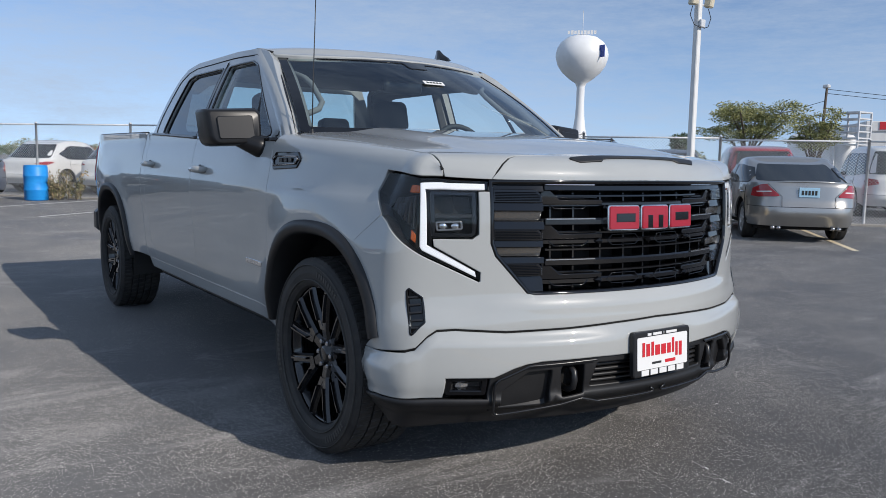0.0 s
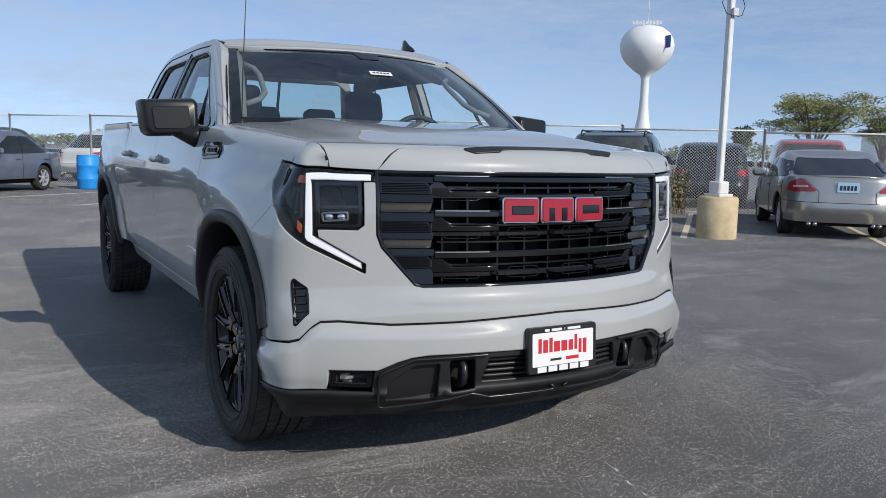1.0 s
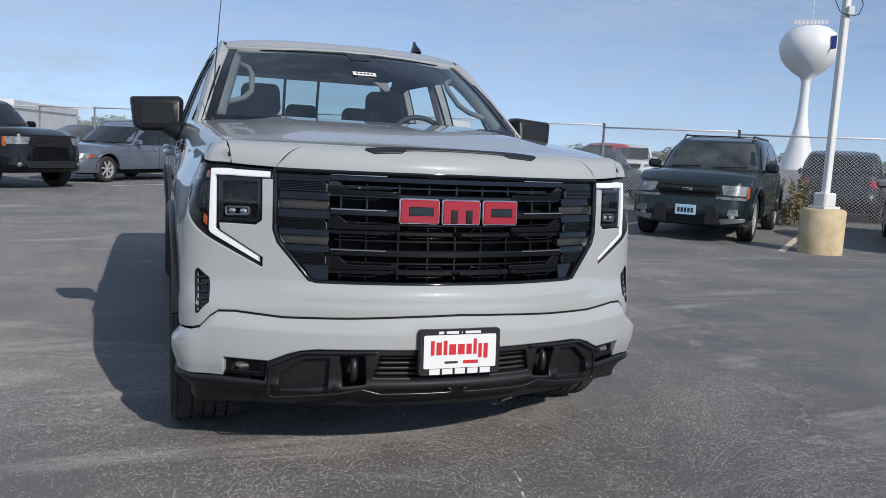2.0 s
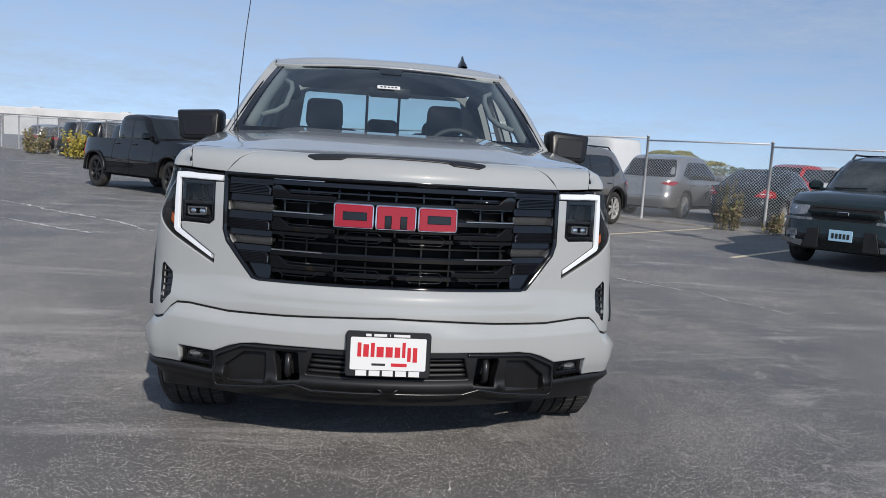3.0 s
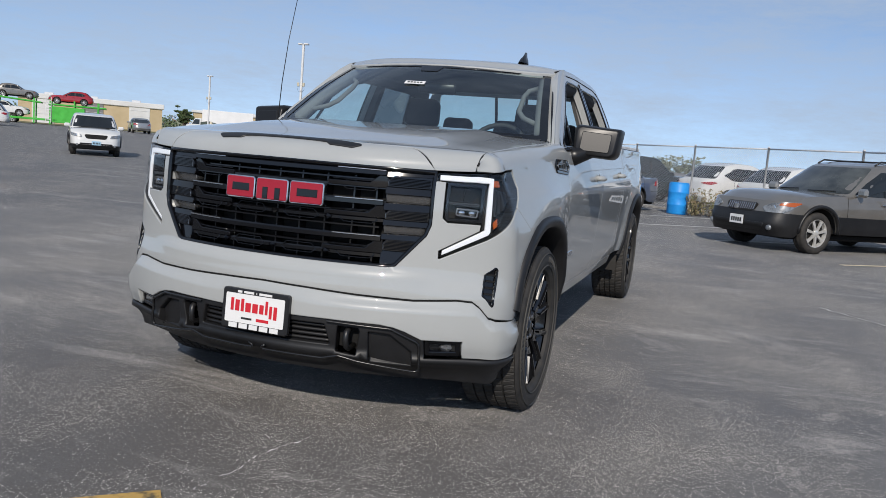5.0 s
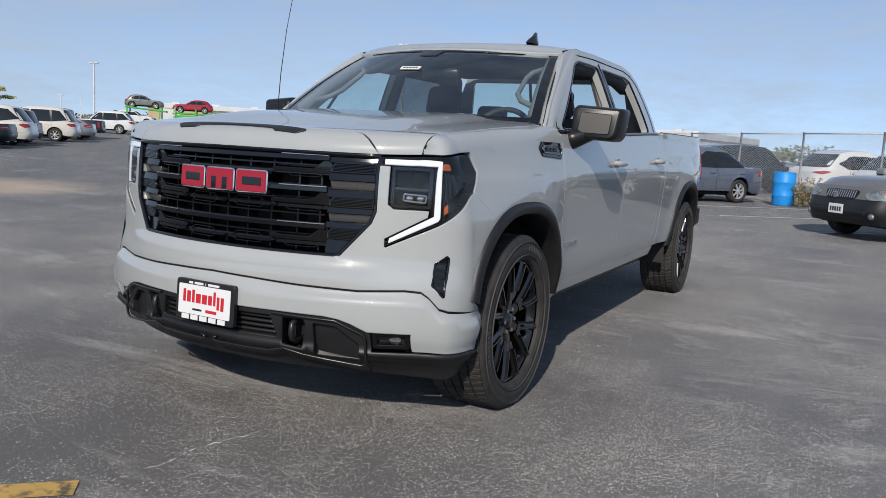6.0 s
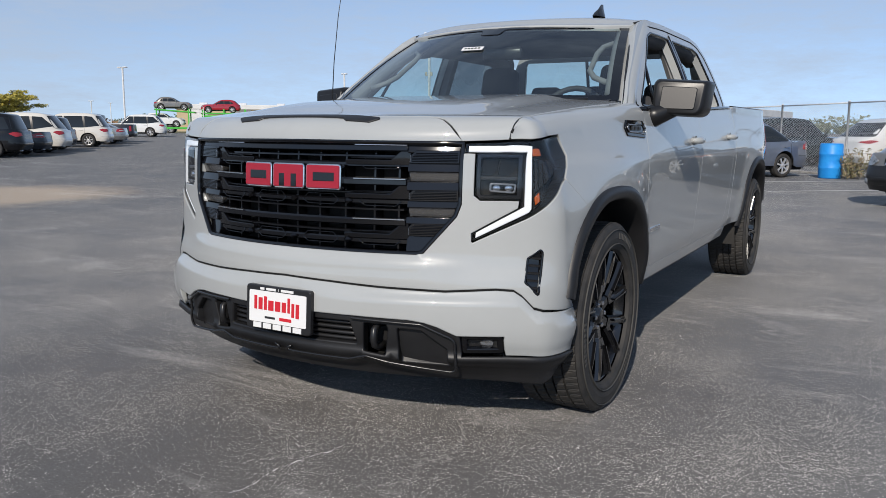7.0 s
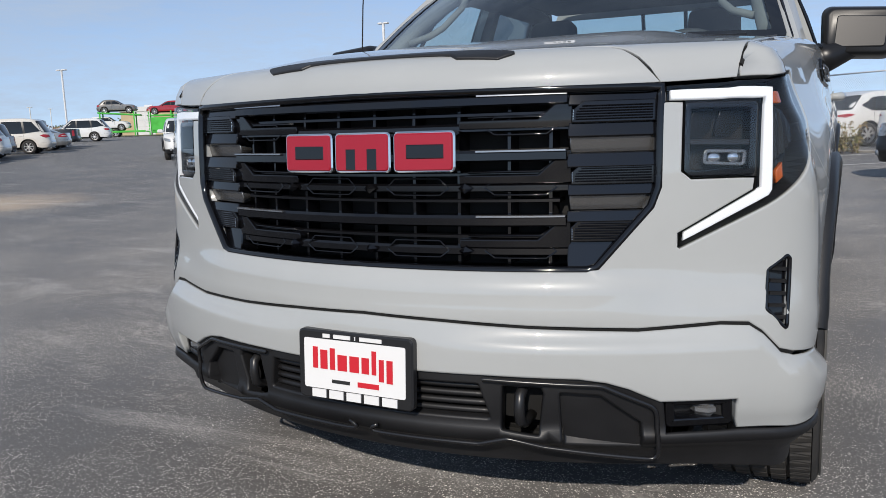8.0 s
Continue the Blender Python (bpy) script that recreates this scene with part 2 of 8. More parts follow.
# ---- mesh tools
from mathutils.geometry import delaunay_2d_cdt


def mesh_object(name, verts, faces, mat, parent=None, label="", smooth=True, normals=None):
    me = bpy.data.meshes.new(name)
    me.from_pydata([tuple(v) for v in verts], [], [tuple(f) for f in faces])
    me.materials.append(mat)
    if smooth:
        me.polygons.foreach_set("use_smooth", [True] * len(me.polygons))
    if normals is not None:
        me.normals_split_custom_set_from_vertices([tuple(n) for n in normals])
    me.update()
    ob = new(name, me)
    if parent is not None:
        ob.parent = parent
    if label:
        ob["label"] = label
    return ob


def thing(name, label, category, m=None, group="", kind=""):
    ob = new(name)
    ob.empty_display_size = 0.2
    if m is not None:
        ob.matrix_world = m
    return tagged(ob, label, category, group, kind)


class Geo:
    """Collects faces of simple shapes into one mesh."""

    def __init__(self):
        self.v, self.f = [], []

    def add(self, verts, faces, m=None):
        k = len(self.v)
        self.v += [tuple(m @ Vector(p)) for p in verts] if m is not None else [tuple(p) for p in verts]
        self.f += [tuple(i + k for i in f) for f in faces]
        return self

    def box(self, c, size, b=0.0, m=None):
        """A box with chamfered edges."""
        h = [s / 2 for s in size]
        b = min(b, min(h) * 0.9)
        if b <= 0:
            vs = [(c[0] + x * h[0], c[1] + y * h[1], c[2] + z * h[2]) for x in (-1, 1) for y in (-1, 1) for z in (-1, 1)]
            return self.add(vs, [(0, 1, 3, 2), (4, 6, 7, 5), (0, 4, 5, 1), (2, 3, 7, 6), (0, 2, 6, 4), (1, 5, 7, 3)], m)
        vs, at = [], {}
        for x in (-1, 1):
            for y in (-1, 1):
                for z in (-1, 1):
                    for axis in range(3):
                        p = [x * (h[0] - b), y * (h[1] - b), z * (h[2] - b)]
                        s = (x, y, z)
                        p[axis] = s[axis] * h[axis]
                        at[(x, y, z, axis)] = len(vs)
                        vs.append((c[0] + p[0], c[1] + p[1], c[2] + p[2]))
        fs = []
        for axis in range(3):
            o, q = [a for a in range(3) if a != axis]
            for s in (-1, 1):
                loop = []
                for a, bb in ((-1, -1), (1, -1), (1, 1), (-1, 1)):
                    k = [0, 0, 0]
                    k[axis], k[o], k[q] = s, a, bb
                    loop.append(at[(*k, axis)])
                fs.append(loop if (s > 0) == (axis != 1) else loop[::-1])
        for axis in range(3):
            o, q = [a for a in range(3) if a != axis]
            for a in (-1, 1):
                for bb in (-1, 1):
                    k0, k1 = [0, 0, 0], [0, 0, 0]
                    k0[axis], k1[axis] = -1, 1
                    k0[o] = k1[o] = a
                    k0[q] = k1[q] = bb
                    loop = [at[(*k0, o)], at[(*k1, o)], at[(*k1, q)], at[(*k0, q)]]
                    fs.append(loop if (a * bb > 0) == (axis == 1) else loop[::-1])
        for x in (-1, 1):
            for y in (-1, 1):
                for z in (-1, 1):
                    loop = [at[(x, y, z, 0)], at[(x, y, z, 1)], at[(x, y, z, 2)]]
                    fs.append(loop if x * y * z > 0 else loop[::-1])
        return self.add(vs, fs, m)

    def lathe(self, profile, n=32, m=None, close=False):
        """A profile of (radius, height) turned about z."""
        vs, fs, k = [], [], len(profile)
        for i in range(n):
            a = 2 * math.pi * i / n
            vs += [(r * math.cos(a), r * math.sin(a), z) for r, z in profile]
        for i in range(n):
            j = (i + 1) % n
            for q in range(k - 1 if not close else k):
                w = (q + 1) % k
                fs.append((i * k + q, j * k + q, j * k + w, i * k + w))
        return self.add(vs, fs, m)

    def tube(self, path, r, n=8, m=None, closed=False, caps=True):
        """A round bar along a path; r: one radius, or one for each point."""
        path = [Vector(p) for p in path]
        rs = r if isinstance(r, (list, tuple)) else [r] * len(path)
        vs, fs, side = [], [], None
        for i, p in enumerate(path):
            a = path[(i - 1) % len(path)] if closed or i else p
            b = path[(i + 1) % len(path)] if closed or i < len(path) - 1 else p
            d = (b - a).normalized()
            if side is None:
                side = d.orthogonal().normalized()
            side = (side - side.dot(d) * d)
            side = side.normalized() if side.length > 1e-6 else d.orthogonal().normalized()
            up = d.cross(side)
            for j in range(n):
                t = 2 * math.pi * (j + 0.5) / n
                vs.append(p + rs[i] * (math.cos(t) * side + math.sin(t) * up))
        last = len(path) if closed else len(path) - 1
        for i in range(last):
            i2 = (i + 1) % len(path)
            for j in range(n):
                j2 = (j + 1) % n
                fs.append((i * n + j, i * n + j2, i2 * n + j2, i2 * n + j))
        if caps and not closed:
            fs.append(tuple(range(n))[::-1])
            fs.append(tuple((len(path) - 1) * n + j for j in range(n)))
        return self.add(vs, fs, m)

    def prism(self, poly, a, b, to=None, bevel=0.0):
        """A flat outline (u, v), counter-clockwise, pulled from depth a to depth b; to(u, v, d) lays it in space."""
        to = to or (lambda u, v, d: (u, v, d))
        n = len(poly)
        rings = [(poly, a)]
        if bevel:
            inner = inset(poly, bevel)
            rings = [(inner, a), (poly, a + math.copysign(bevel, b - a)), (poly, b - math.copysign(bevel, b - a)), (inner, b)]
        else:
            rings = [(poly, a), (poly, b)]
        vs = [to(u, v, d) for ring, d in rings for u, v in ring]
        fs = []
        for k in range(len(rings) - 1):
            for i in range(n):
                j = (i + 1) % n
                fs.append((k * n + i, k * n + j, (k + 1) * n + j, (k + 1) * n + i))
        fs.append(tuple(range(n))[::-1])
        fs.append(tuple((len(rings) - 1) * n + i for i in range(n)))
        return self.add(vs, fs)

    def make(self, name, mat, parent=None, label="", smooth=False):
        return mesh_object(name, self.v, self.f, mat, parent, label, smooth)


def inset(poly, d):
    """The outline drawn in by d (counter-clockwise)."""
    out, n = [], len(poly)
    for i in range(n):
        (x0, y0), (x1, y1), (x2, y2) = poly[i - 1], poly[i], poly[(i + 1) % n]
        a, b = Vector((x1 - x0, y1 - y0)), Vector((x2 - x1, y2 - y1))
        a = a.normalized() if a.length > 1e-9 else Vector((1, 0))
        b = b.normalized() if b.length > 1e-9 else a
        n1, n2 = Vector((-a.y, a.x)), Vector((-b.y, b.x))
        w = n1 + n2
        k = w.dot(n1)
        w = w / k if k > 0.25 else n1
        out.append((x1 + d * w.x, y1 + d * w.y))
    return out


def rounded(poly, r, n=5):
    """The outline with its corners rounded; r: one radius or one for each corner."""
    rs = r if isinstance(r, (list, tuple)) else [r] * len(poly)
    out, k = [], len(poly)
    for i in range(k):
        p, a, b = Vector(poly[i]), Vector(poly[i - 1]), Vector(poly[(i + 1) % k])
        u, v = (a - p), (b - p)
        lu, lv = u.length, v.length
        if rs[i] <= 0 or lu < 1e-6 or lv < 1e-6:
            out.append(tuple(p))
            continue
        ang = u.angle(v)
        t = min(rs[i] / max(0.05, math.tan(ang / 2)), 0.48 * lu, 0.48 * lv)
        q0, q2 = p + u / lu * t, p + v / lv * t
        for j in range(n + 1):
            w = j / n
            q = q0 * (1 - w) ** 2 + 2 * p * w * (1 - w) + q2 * w * w
            out.append((q.x, q.y))
    return out


def resample(poly, step, closed=True):
    out, n = [], len(poly)
    for i in range(n if closed else n - 1):
        (x0, y0), (x1, y1) = poly[i], poly[(i + 1) % n]
        k = max(1, int(math.ceil(math.hypot(x1 - x0, y1 - y0) / step)))
        out += [(x0 + (x1 - x0) * j / k, y0 + (y1 - y0) * j / k) for j in range(k)]
    if not closed:
        out.append(tuple(poly[-1]))
    return out


def within(poly, px, py):
    """Which of the points lie inside the outline."""
    p = np.array(poly)
    x0, y0 = p[:, 0], p[:, 1]
    x1, y1 = np.roll(x0, -1), np.roll(y0, -1)
    inside = np.zeros(len(px), bool)
    for a, b, c, d in zip(x0, y0, x1, y1):
        if b == d:
            continue
        hit = ((b > py) != (d > py)) & (px < (c - a) * (py - b) / (d - b) + a)
        inside ^= hit
    return inside


def clear_of(polys, px, py, gap):
    far = np.ones(len(px), bool)
    for poly in polys:
        p = np.array(poly)
        q = np.roll(p, -1, 0)
        for (a, b), (c, d) in zip(p, q):
            dx, dy = c - a, d - b
            L = dx * dx + dy * dy + 1e-12
            t = np.clip(((px - a) * dx + (py - b) * dy) / L, 0, 1)
            far &= (px - a - t * dx) ** 2 + (py - b - t * dy) ** 2 > gap * gap
    return far


def patch(name, outline, f, mat, parent=None, holes=(), step=0.05, depth=0.02, lip=0.003, label="", flip=False, grid=None):
    """A sheet laid over the surface f(u, v) inside an outline, with holes; its rims turn inwards by depth, over a small rounded lip."""
    loops = [resample(list(q), step * 0.8) for q in (outline, *holes)]
    lo = np.array(loops[0]).min(0)
    hi = np.array(loops[0]).max(0)
    gu, gv = grid or (step, step)
    us = np.arange(lo[0] + gu / 2, hi[0], gu)
    vs = np.arange(lo[1] + gv / 2, hi[1], gv)
    U, V = [a.ravel() for a in np.meshgrid(us, vs)]
    keep = within(loops[0], U, V) & clear_of(loops, U, V, min(gu, gv) * 0.45)
    for h in loops[1:]:
        keep &= ~within(h, U, V)
    flat = [Vector(p) for q in loops for p in q] + [Vector((a, b)) for a, b in zip(U[keep], V[keep])]
    edges, k = [], 0
    for q in loops:
        edges += [(k + i, k + (i + 1) % len(q)) for i in range(len(q))]
        k += len(q)
    pts, _, tris, *_ = delaunay_2d_cdt(flat, edges, [], 0, 1e-6)
    T = np.array([t for t in tris])
    P = np.array([tuple(p) for p in pts])
    C = P[T].mean(1)
    ok = within(loops[0], C[:, 0], C[:, 1])
    for h in loops[1:]:
        ok &= ~within(h, C[:, 0], C[:, 1])
    T = T[ok]
    e = 1e-3

    def place(u, v):
        p = Vector(f(u, v))
        n = (Vector(f(u + e, v)) - Vector(f(u - e, v))).cross(Vector(f(u, v + e)) - Vector(f(u, v - e)))
        n = n.normalized() if n.length > 1e-12 else Vector((0, 0, 1))
        return p, -n if flip else n
    verts, normals = [], []
    for u, v in P:
        p, n = place(float(u), float(v))
        verts.append(p)
        normals.append(n)
    faces = []
    for a, b, c in T:
        g = (verts[b] - verts[a]).cross(verts[c] - verts[a])
        faces.append((a, b, c) if g.dot(normals[a] + normals[b] + normals[c]) > 0 else (a, c, b))
    if depth:
        for li, q in enumerate(loops):
            area = sum(q[i][0] * q[(i + 1) % len(q)][1] - q[(i + 1) % len(q)][0] * q[i][1] for i in range(len(q)))
            ccw = area > 0
            n0 = len(verts)
            m = len(q)
            got = [place(*p) for p in q]
            for i in range(m):
                p, n = got[i]
                d = (got[(i + 1) % m][0] - got[i - 1][0])
                d = d.normalized() if d.length > 1e-9 else Vector((1, 0, 0))
                out = d.cross(n)
                if ccw == flip:
                    out = -out
                if li:
                    out = -out
                verts += [p, p + out * lip * 0.7 - n * lip * 0.3, p + out * lip - n * lip * 1.3, p + out * lip - n * depth]
                normals += [(n + 0.15 * out).normalized(), (n + out).normalized(), out, out]
            for i in range(m):
                j = (i + 1) % m
                for r in range(3):
                    a, b, c, d2 = n0 + i * 4 + r, n0 + j * 4 + r, n0 + j * 4 + r + 1, n0 + i * 4 + r + 1
                    g = (verts[b] - verts[a]).cross(verts[d2] - verts[a])
                    faces.append((a, b, c, d2) if g.dot(normals[a] + normals[c]) > 0 else (d2, c, b, a))
    return mesh_object(name, verts, faces, mat, parent, label, True, normals)


def mirrored(poly):
    """An outline of the half u >= 0, closed over to the other side: the first and last point lie on u = 0."""
    return list(poly) + [(-u, v) for u, v in reversed(poly) if abs(u) > 1e-9]


def flipped(poly):
    return [(-u, v) for u, v in reversed(poly)]


def curve(*pts):
    """A smooth height curve through a few stations."""
    xs, ys = [p[0] for p in pts], [p[1] for p in pts]
    n = len(xs)
    d = [(ys[i + 1] - ys[i]) / (xs[i + 1] - xs[i]) for i in range(n - 1)]
    m = [d[0]] + [0.0 if d[i - 1] * d[i] <= 0 else 2 * d[i - 1] * d[i] / (d[i - 1] + d[i]) for i in range(1, n - 1)] + [d[-1]]

    def at(x):
        if x <= xs[0]:
            return ys[0]
        if x >= xs[-1]:
            return ys[-1]
        i = 0
        while x > xs[i + 1]:
            i += 1
        h = xs[i + 1] - xs[i]
        t = (x - xs[i]) / h
        return (ys[i] * (1 + 2 * t) * (1 - t) ** 2 + m[i] * h * t * (1 - t) ** 2
                + ys[i + 1] * t * t * (3 - 2 * t) + m[i + 1] * h * t * t * (t - 1))
    return at


def sstep(a, b, x):
    t = min(1.0, max(0.0, (x - a) / (b - a)))
    return t * t * (3 - 2 * t)


# ---- the pickup's body: its nose looks to -y, its front axle stands at y = 0
AXLE_R, TYRE_R = 3.745, 0.402
nose = curve((0.25, -0.88), (0.36, -0.915), (0.50, -0.935), (0.62, -0.93), (0.72, -0.905), (0.90, -0.897), (1.05, -0.89), (1.16, -0.875))
flank = curve((0.40, 0.941), (0.50, 0.956), (0.565, 0.964), (0.605, 0.966), (0.66, 0.962), (0.80, 0.966), (0.95, 0.974), (1.045, 0.978), (1.08, 0.970), (1.14, 0.962), (1.22, 0.951), (1.30, 0.925))
door_flank = curve((0.40, 0.898), (0.50, 0.926), (0.58, 0.945), (0.68, 0.954), (0.82, 0.965), (0.95, 0.975), (1.045, 0.980), (1.08, 0.976), (1.14, 0.966), (1.22, 0.951), (1.30, 0.928))
BOW = 0.36
ledge = curve((0.60, 0.0), (0.66, -0.010), (0.70, -0.018), (0.714, -0.014), (0.736, 0.0))   # the fascia stands out in a lip under the grille
SX, SY = 0.86, -0.50          # where the bowed front turns into the corner, and the corner into the flank
SIDE0 = 1.08                  # run of the wrap at which the flank begins


def W(y, z):
    """Half width of the body at height z."""
    t = max(0.0, (0.9 - y) / 1.3)
    b = sstep(0.35, 0.60, y)
    w = flank(z) * (1 - b) + door_flank(z) * b - t * t * (0.016 + 0.06 * sstep(0.85, 1.2, z))
    t = max(0.0, (y - 4.05) / 0.6)
    w -= 0.06 * t * t
    for yc in (0.0, AXLE_R):
        r = math.hypot(y - yc, (z - 0.40) * 0.93)
        w += 0.024 * math.exp(-((r - 0.53) / 0.13) ** 2) * (1 if z > 0.3 else 0)
    return w


def wrap(s, z):
    """The outer skin: s runs from the middle of the nose round the corner and along the flank; returns x, y."""
    a, s = (1 if s >= 0 else -1), abs(s)
    if s <= SX:
        return a * s, nose(z) + ledge(z) * (1 - sstep(0.50, 0.78, s)) + BOW * s * s
    if s < SIDE0:
        x0, y0 = SX, nose(z) + BOW * SX * SX
        x2 = W(SY, z)
        c = x0 + 0.75 * (x2 - x0) + 0.02
        cy = y0 + 2 * BOW * SX * (c - x0)
        t = (s - SX) / (SIDE0 - SX)
        u = 1 - t
        return a * (u * u * x0 + 2 * u * t * c + t * t * x2), u * u * y0 + 2 * u * t * cy + t * t * SY
    y = s - SIDE0 + SY
    return a * W(y, z), y


def s_of(y):
    return y - SY + SIDE0


seam_x = curve((-0.70, 0.79), (-0.60, 0.806), (0.0, 0.84), (0.5, 0.862))


def seam_z(y):
    """Height of the gap between bonnet and fender."""
    return bonnet(seam_x(y), max(y, -0.640)) - 0.002


def skin(s, v):
    """The wrap with the fender's shoulder rolled over into the bonnet's seam: v is the height up to the shoulder, and 0.12 more across it."""
    a, t = (1 if s >= 0 else -1), abs(s)
    x, y = wrap(t, min(v, 1.4))
    zs = seam_z(y)
    zt = zs - 0.085
    if v > zt and y > -0.72 and t > 0.785:
        f = min(1.0, (v - zt) / 0.12)
        x0, _ = wrap(t, zt)
        return a * (x0 - (x0 - seam_x(y)) * (1 - math.cos(f * math.pi / 2))), y, zt + (zs - zt) * math.sin(f * math.pi / 2)
    return a * x, y, v


def bonnet_front(x):
    return nose(1.14) + 0.36 * x * x


def bonnet_at(x, v):
    """The bonnet's sheet by x and the way v up over its rolled front edge and back."""
    if v < 0:
        x, y, z = bonnet_at(x, 0.0)
        return x, y, z + 1.38 * v
    y = bonnet_front(x) + (0.10 * (1 - math.cos(v / 0.10 * math.pi / 2)) if v < 0.10 else v)
    return x, y, bonnet(x, y)


def bonnet_v(x, y):
    d = max(0.0, y - bonnet_front(x))
    return 0.10 * math.acos(1 - d / 0.10) * 2 / math.pi if d < 0.10 else d


def bonnet(x, y):
    """Height of the bonnet."""
    front = bonnet_front(x)
    d = max(0.0, y - front)
    x = abs(x)
    rise = 0.088 * math.sqrt(1 - (1 - min(1.0, d / 0.10)) ** 2)
    long = curve_b(y)
    dome = 0.022 * (1 - sstep(0.46, 0.66, x)) * sstep(-0.72, -0.2, y)
    side = 0.026 * (x / 0.84) ** 4 * sstep(0.0, 0.12, d)
    return 1.138 + rise + long + dome - side


curve_b = curve((-0.9, 0.0), (-0.78, 0.0), (-0.4, 0.040), (0.0, 0.078), (0.5, 0.116))


def glass_y(x, v):
    """Windscreen: v from 0 (cowl) to 1 (roof); returns y and z."""
    return 0.20 + 0.62 * (x / (0.83 - 0.17 * v)) ** 2 * 0.42 + 0.70 * v - 0.02 * math.sin(math.pi * v), 1.315 + 0.445 * v + 0.018 * math.sin(math.pi * v)


def cabin(y, z):
    """Half width of the greenhouse."""
    f = max(0.0, min(1.0, (1.45 - y) / 0.8))
    g = max(0.0, (y - 2.35) / 0.6)
    return 0.925 - 0.30 * (z - 1.27) - 0.20 * max(0.0, z - 1.27) ** 2 - 0.045 * f - 0.03 * g * g


# ---- the pickup
truck = thing("pickup_truck", "light grey four-door pickup truck with black wheels and trim", "pickup truck")


def arch(yc, zc, a, b, n=26, z0=0.45, power=2.5):
    """Points of a wheel opening from its front foot over the top to its rear foot."""
    out = []
    t0 = math.pi
    for i in range(n + 1):
        t = t0 - math.pi * i / n
        c, s = math.cos(t), math.sin(t)
        y = yc + a * math.copysign(abs(c) ** (2 / power), c)
        z = zc + b * abs(s) ** (2 / power)
        out.append((y, z))
    return [(y, max(z, z0)) for y, z in out]


def deep(s, z, d):
    """A point d behind (or, negative, in front of) the outer skin."""
    p = Vector(skin(s, z))
    n = (Vector(skin(s + 2e-3, z)) - Vector(skin(s - 2e-3, z))).cross(Vector(skin(s, z + 2e-3)) - Vector(skin(s, z - 2e-3))).normalized()
    return p - n * d


FRONT_ARCH = arch(0.0, 0.40, 0.475, 0.505)
REAR_ARCH = arch(AXLE_R - 0.03, 0.42, 0.475, 0.515)

# front fascia between grille, lamps and bumper
seam_front = [(0.0, 0.636), (0.20, 0.630), (0.40, 0.620), (0.62, 0.614), (0.78, 0.624), (0.835, 0.620), (0.862, 0.600), (0.905, 0.556), (0.945, 0.545), (1.19, 0.518)]
arch_up = [(s_of(y), z) for y, z in FRONT_ARCH if y < -0.30 and z > 0.53]
fascia_half = (seam_front + arch_up + [(s_of(-0.33), 0.895), (s_of(-0.43), 0.975), (1.118, 1.000), (0.886, 0.876), (0.694, 0.776), (0.686, 0.782),
               (0.686, 0.816), (0.829, 0.906), (0.832, 0.926), (0.712, 0.926), (0.690, 0.946), (0.690, 1.092), (0.652, 1.092), (0.652, 0.915),
               (0.638, 0.872), (0.530, 0.738), (0.51, 0.731), (0.0, 0.733)])
vent_hole = rounded([(0.868, 0.642), (0.922, 0.588), (0.926, 0.748), (0.916, 0.758), (0.866, 0.726)], 0.008, 3)
patch("front_fascia", mirrored(fascia_half), skin, GREY_PAINT, truck, [vent_hole, flipped(vent_hole)], step=0.03, depth=0.035, lip=0.004)
# painted bumper below it, a little proud
bump_half = ([(0.0, 0.512), (0.30, 0.512), (0.50, 0.508), (0.555, 0.500), (0.60, 0.486), (0.660, 0.457), (0.810, 0.457), (0.812, 0.382), (0.90, 0.380),
              (1.08, 0.374), (1.16, 0.360), (1.20, 0.40), (1.205, 0.508)] + [(s, z - 0.014) for s, z in reversed(seam_front)][1:])


def proud(s, z):
    """The bumper's skin: a sloping ledge under the gap, then a face that stands proud of the fascia, most at the corners."""
    top = float(np.interp(abs(s), [p[0] for p in seam_front], [p[1] for p in seam_front])) - 0.014
    out = 0.002 + (0.022 + 0.016 * sstep(0.86, 0.96, abs(s)) * (1 - sstep(1.12, 1.20, abs(s)))) * sstep(-0.006, 0.034, top - z)
    return tuple(deep(s, z, -out + 0.012 * (1 - sstep(0.36, 0.44, z))))


patch("front_bumper", mirrored(bump_half), proud, GREY_PAINT, truck, step=0.03, depth=0.05, lip=0.006)
# dark gap behind the seam
g = Geo()
gap = [tuple(deep(s, z - 0.005, 0.012)) for s, z in seam_front]
g.tube([(-x, y, z) for x, y, z in reversed(gap)] + gap[1:], 0.010, 6)
g.make("seam_filler", DARK, truck)

# black lower valance with tow-hook pockets
tow = rounded([(0.325, 0.375), (0.415, 0.365), (0.432, 0.465), (0.425, 0.484), (0.335, 0.486)], 0.010, 3)
side_pocket = rounded([(0.455, 0.330), (0.628, 0.318), (0.628, 0.400), (0.545, 0.468), (0.455, 0.474)], 0.012, 3)
mid_pocket = rounded([(-0.315, 0.395), (0.315, 0.395), (0.290, 0.488), (-0.290, 0.488)], 0.012, 3)
val_half = [(0.0, 0.264), (0.40, 0.262), (0.66, 0.259), (0.85, 0.254), (0.98, 0.254), (1.08, 0.264), (1.140, 0.292), (1.150, 0.350), (1.08, 0.366), (0.90, 0.372), (0.812, 0.374),
            (0.668, 0.372), (0.664, 0.448), (0.600, 0.478), (0.552, 0.493), (0.50, 0.501), (0.30, 0.505), (0.0, 0.505)]
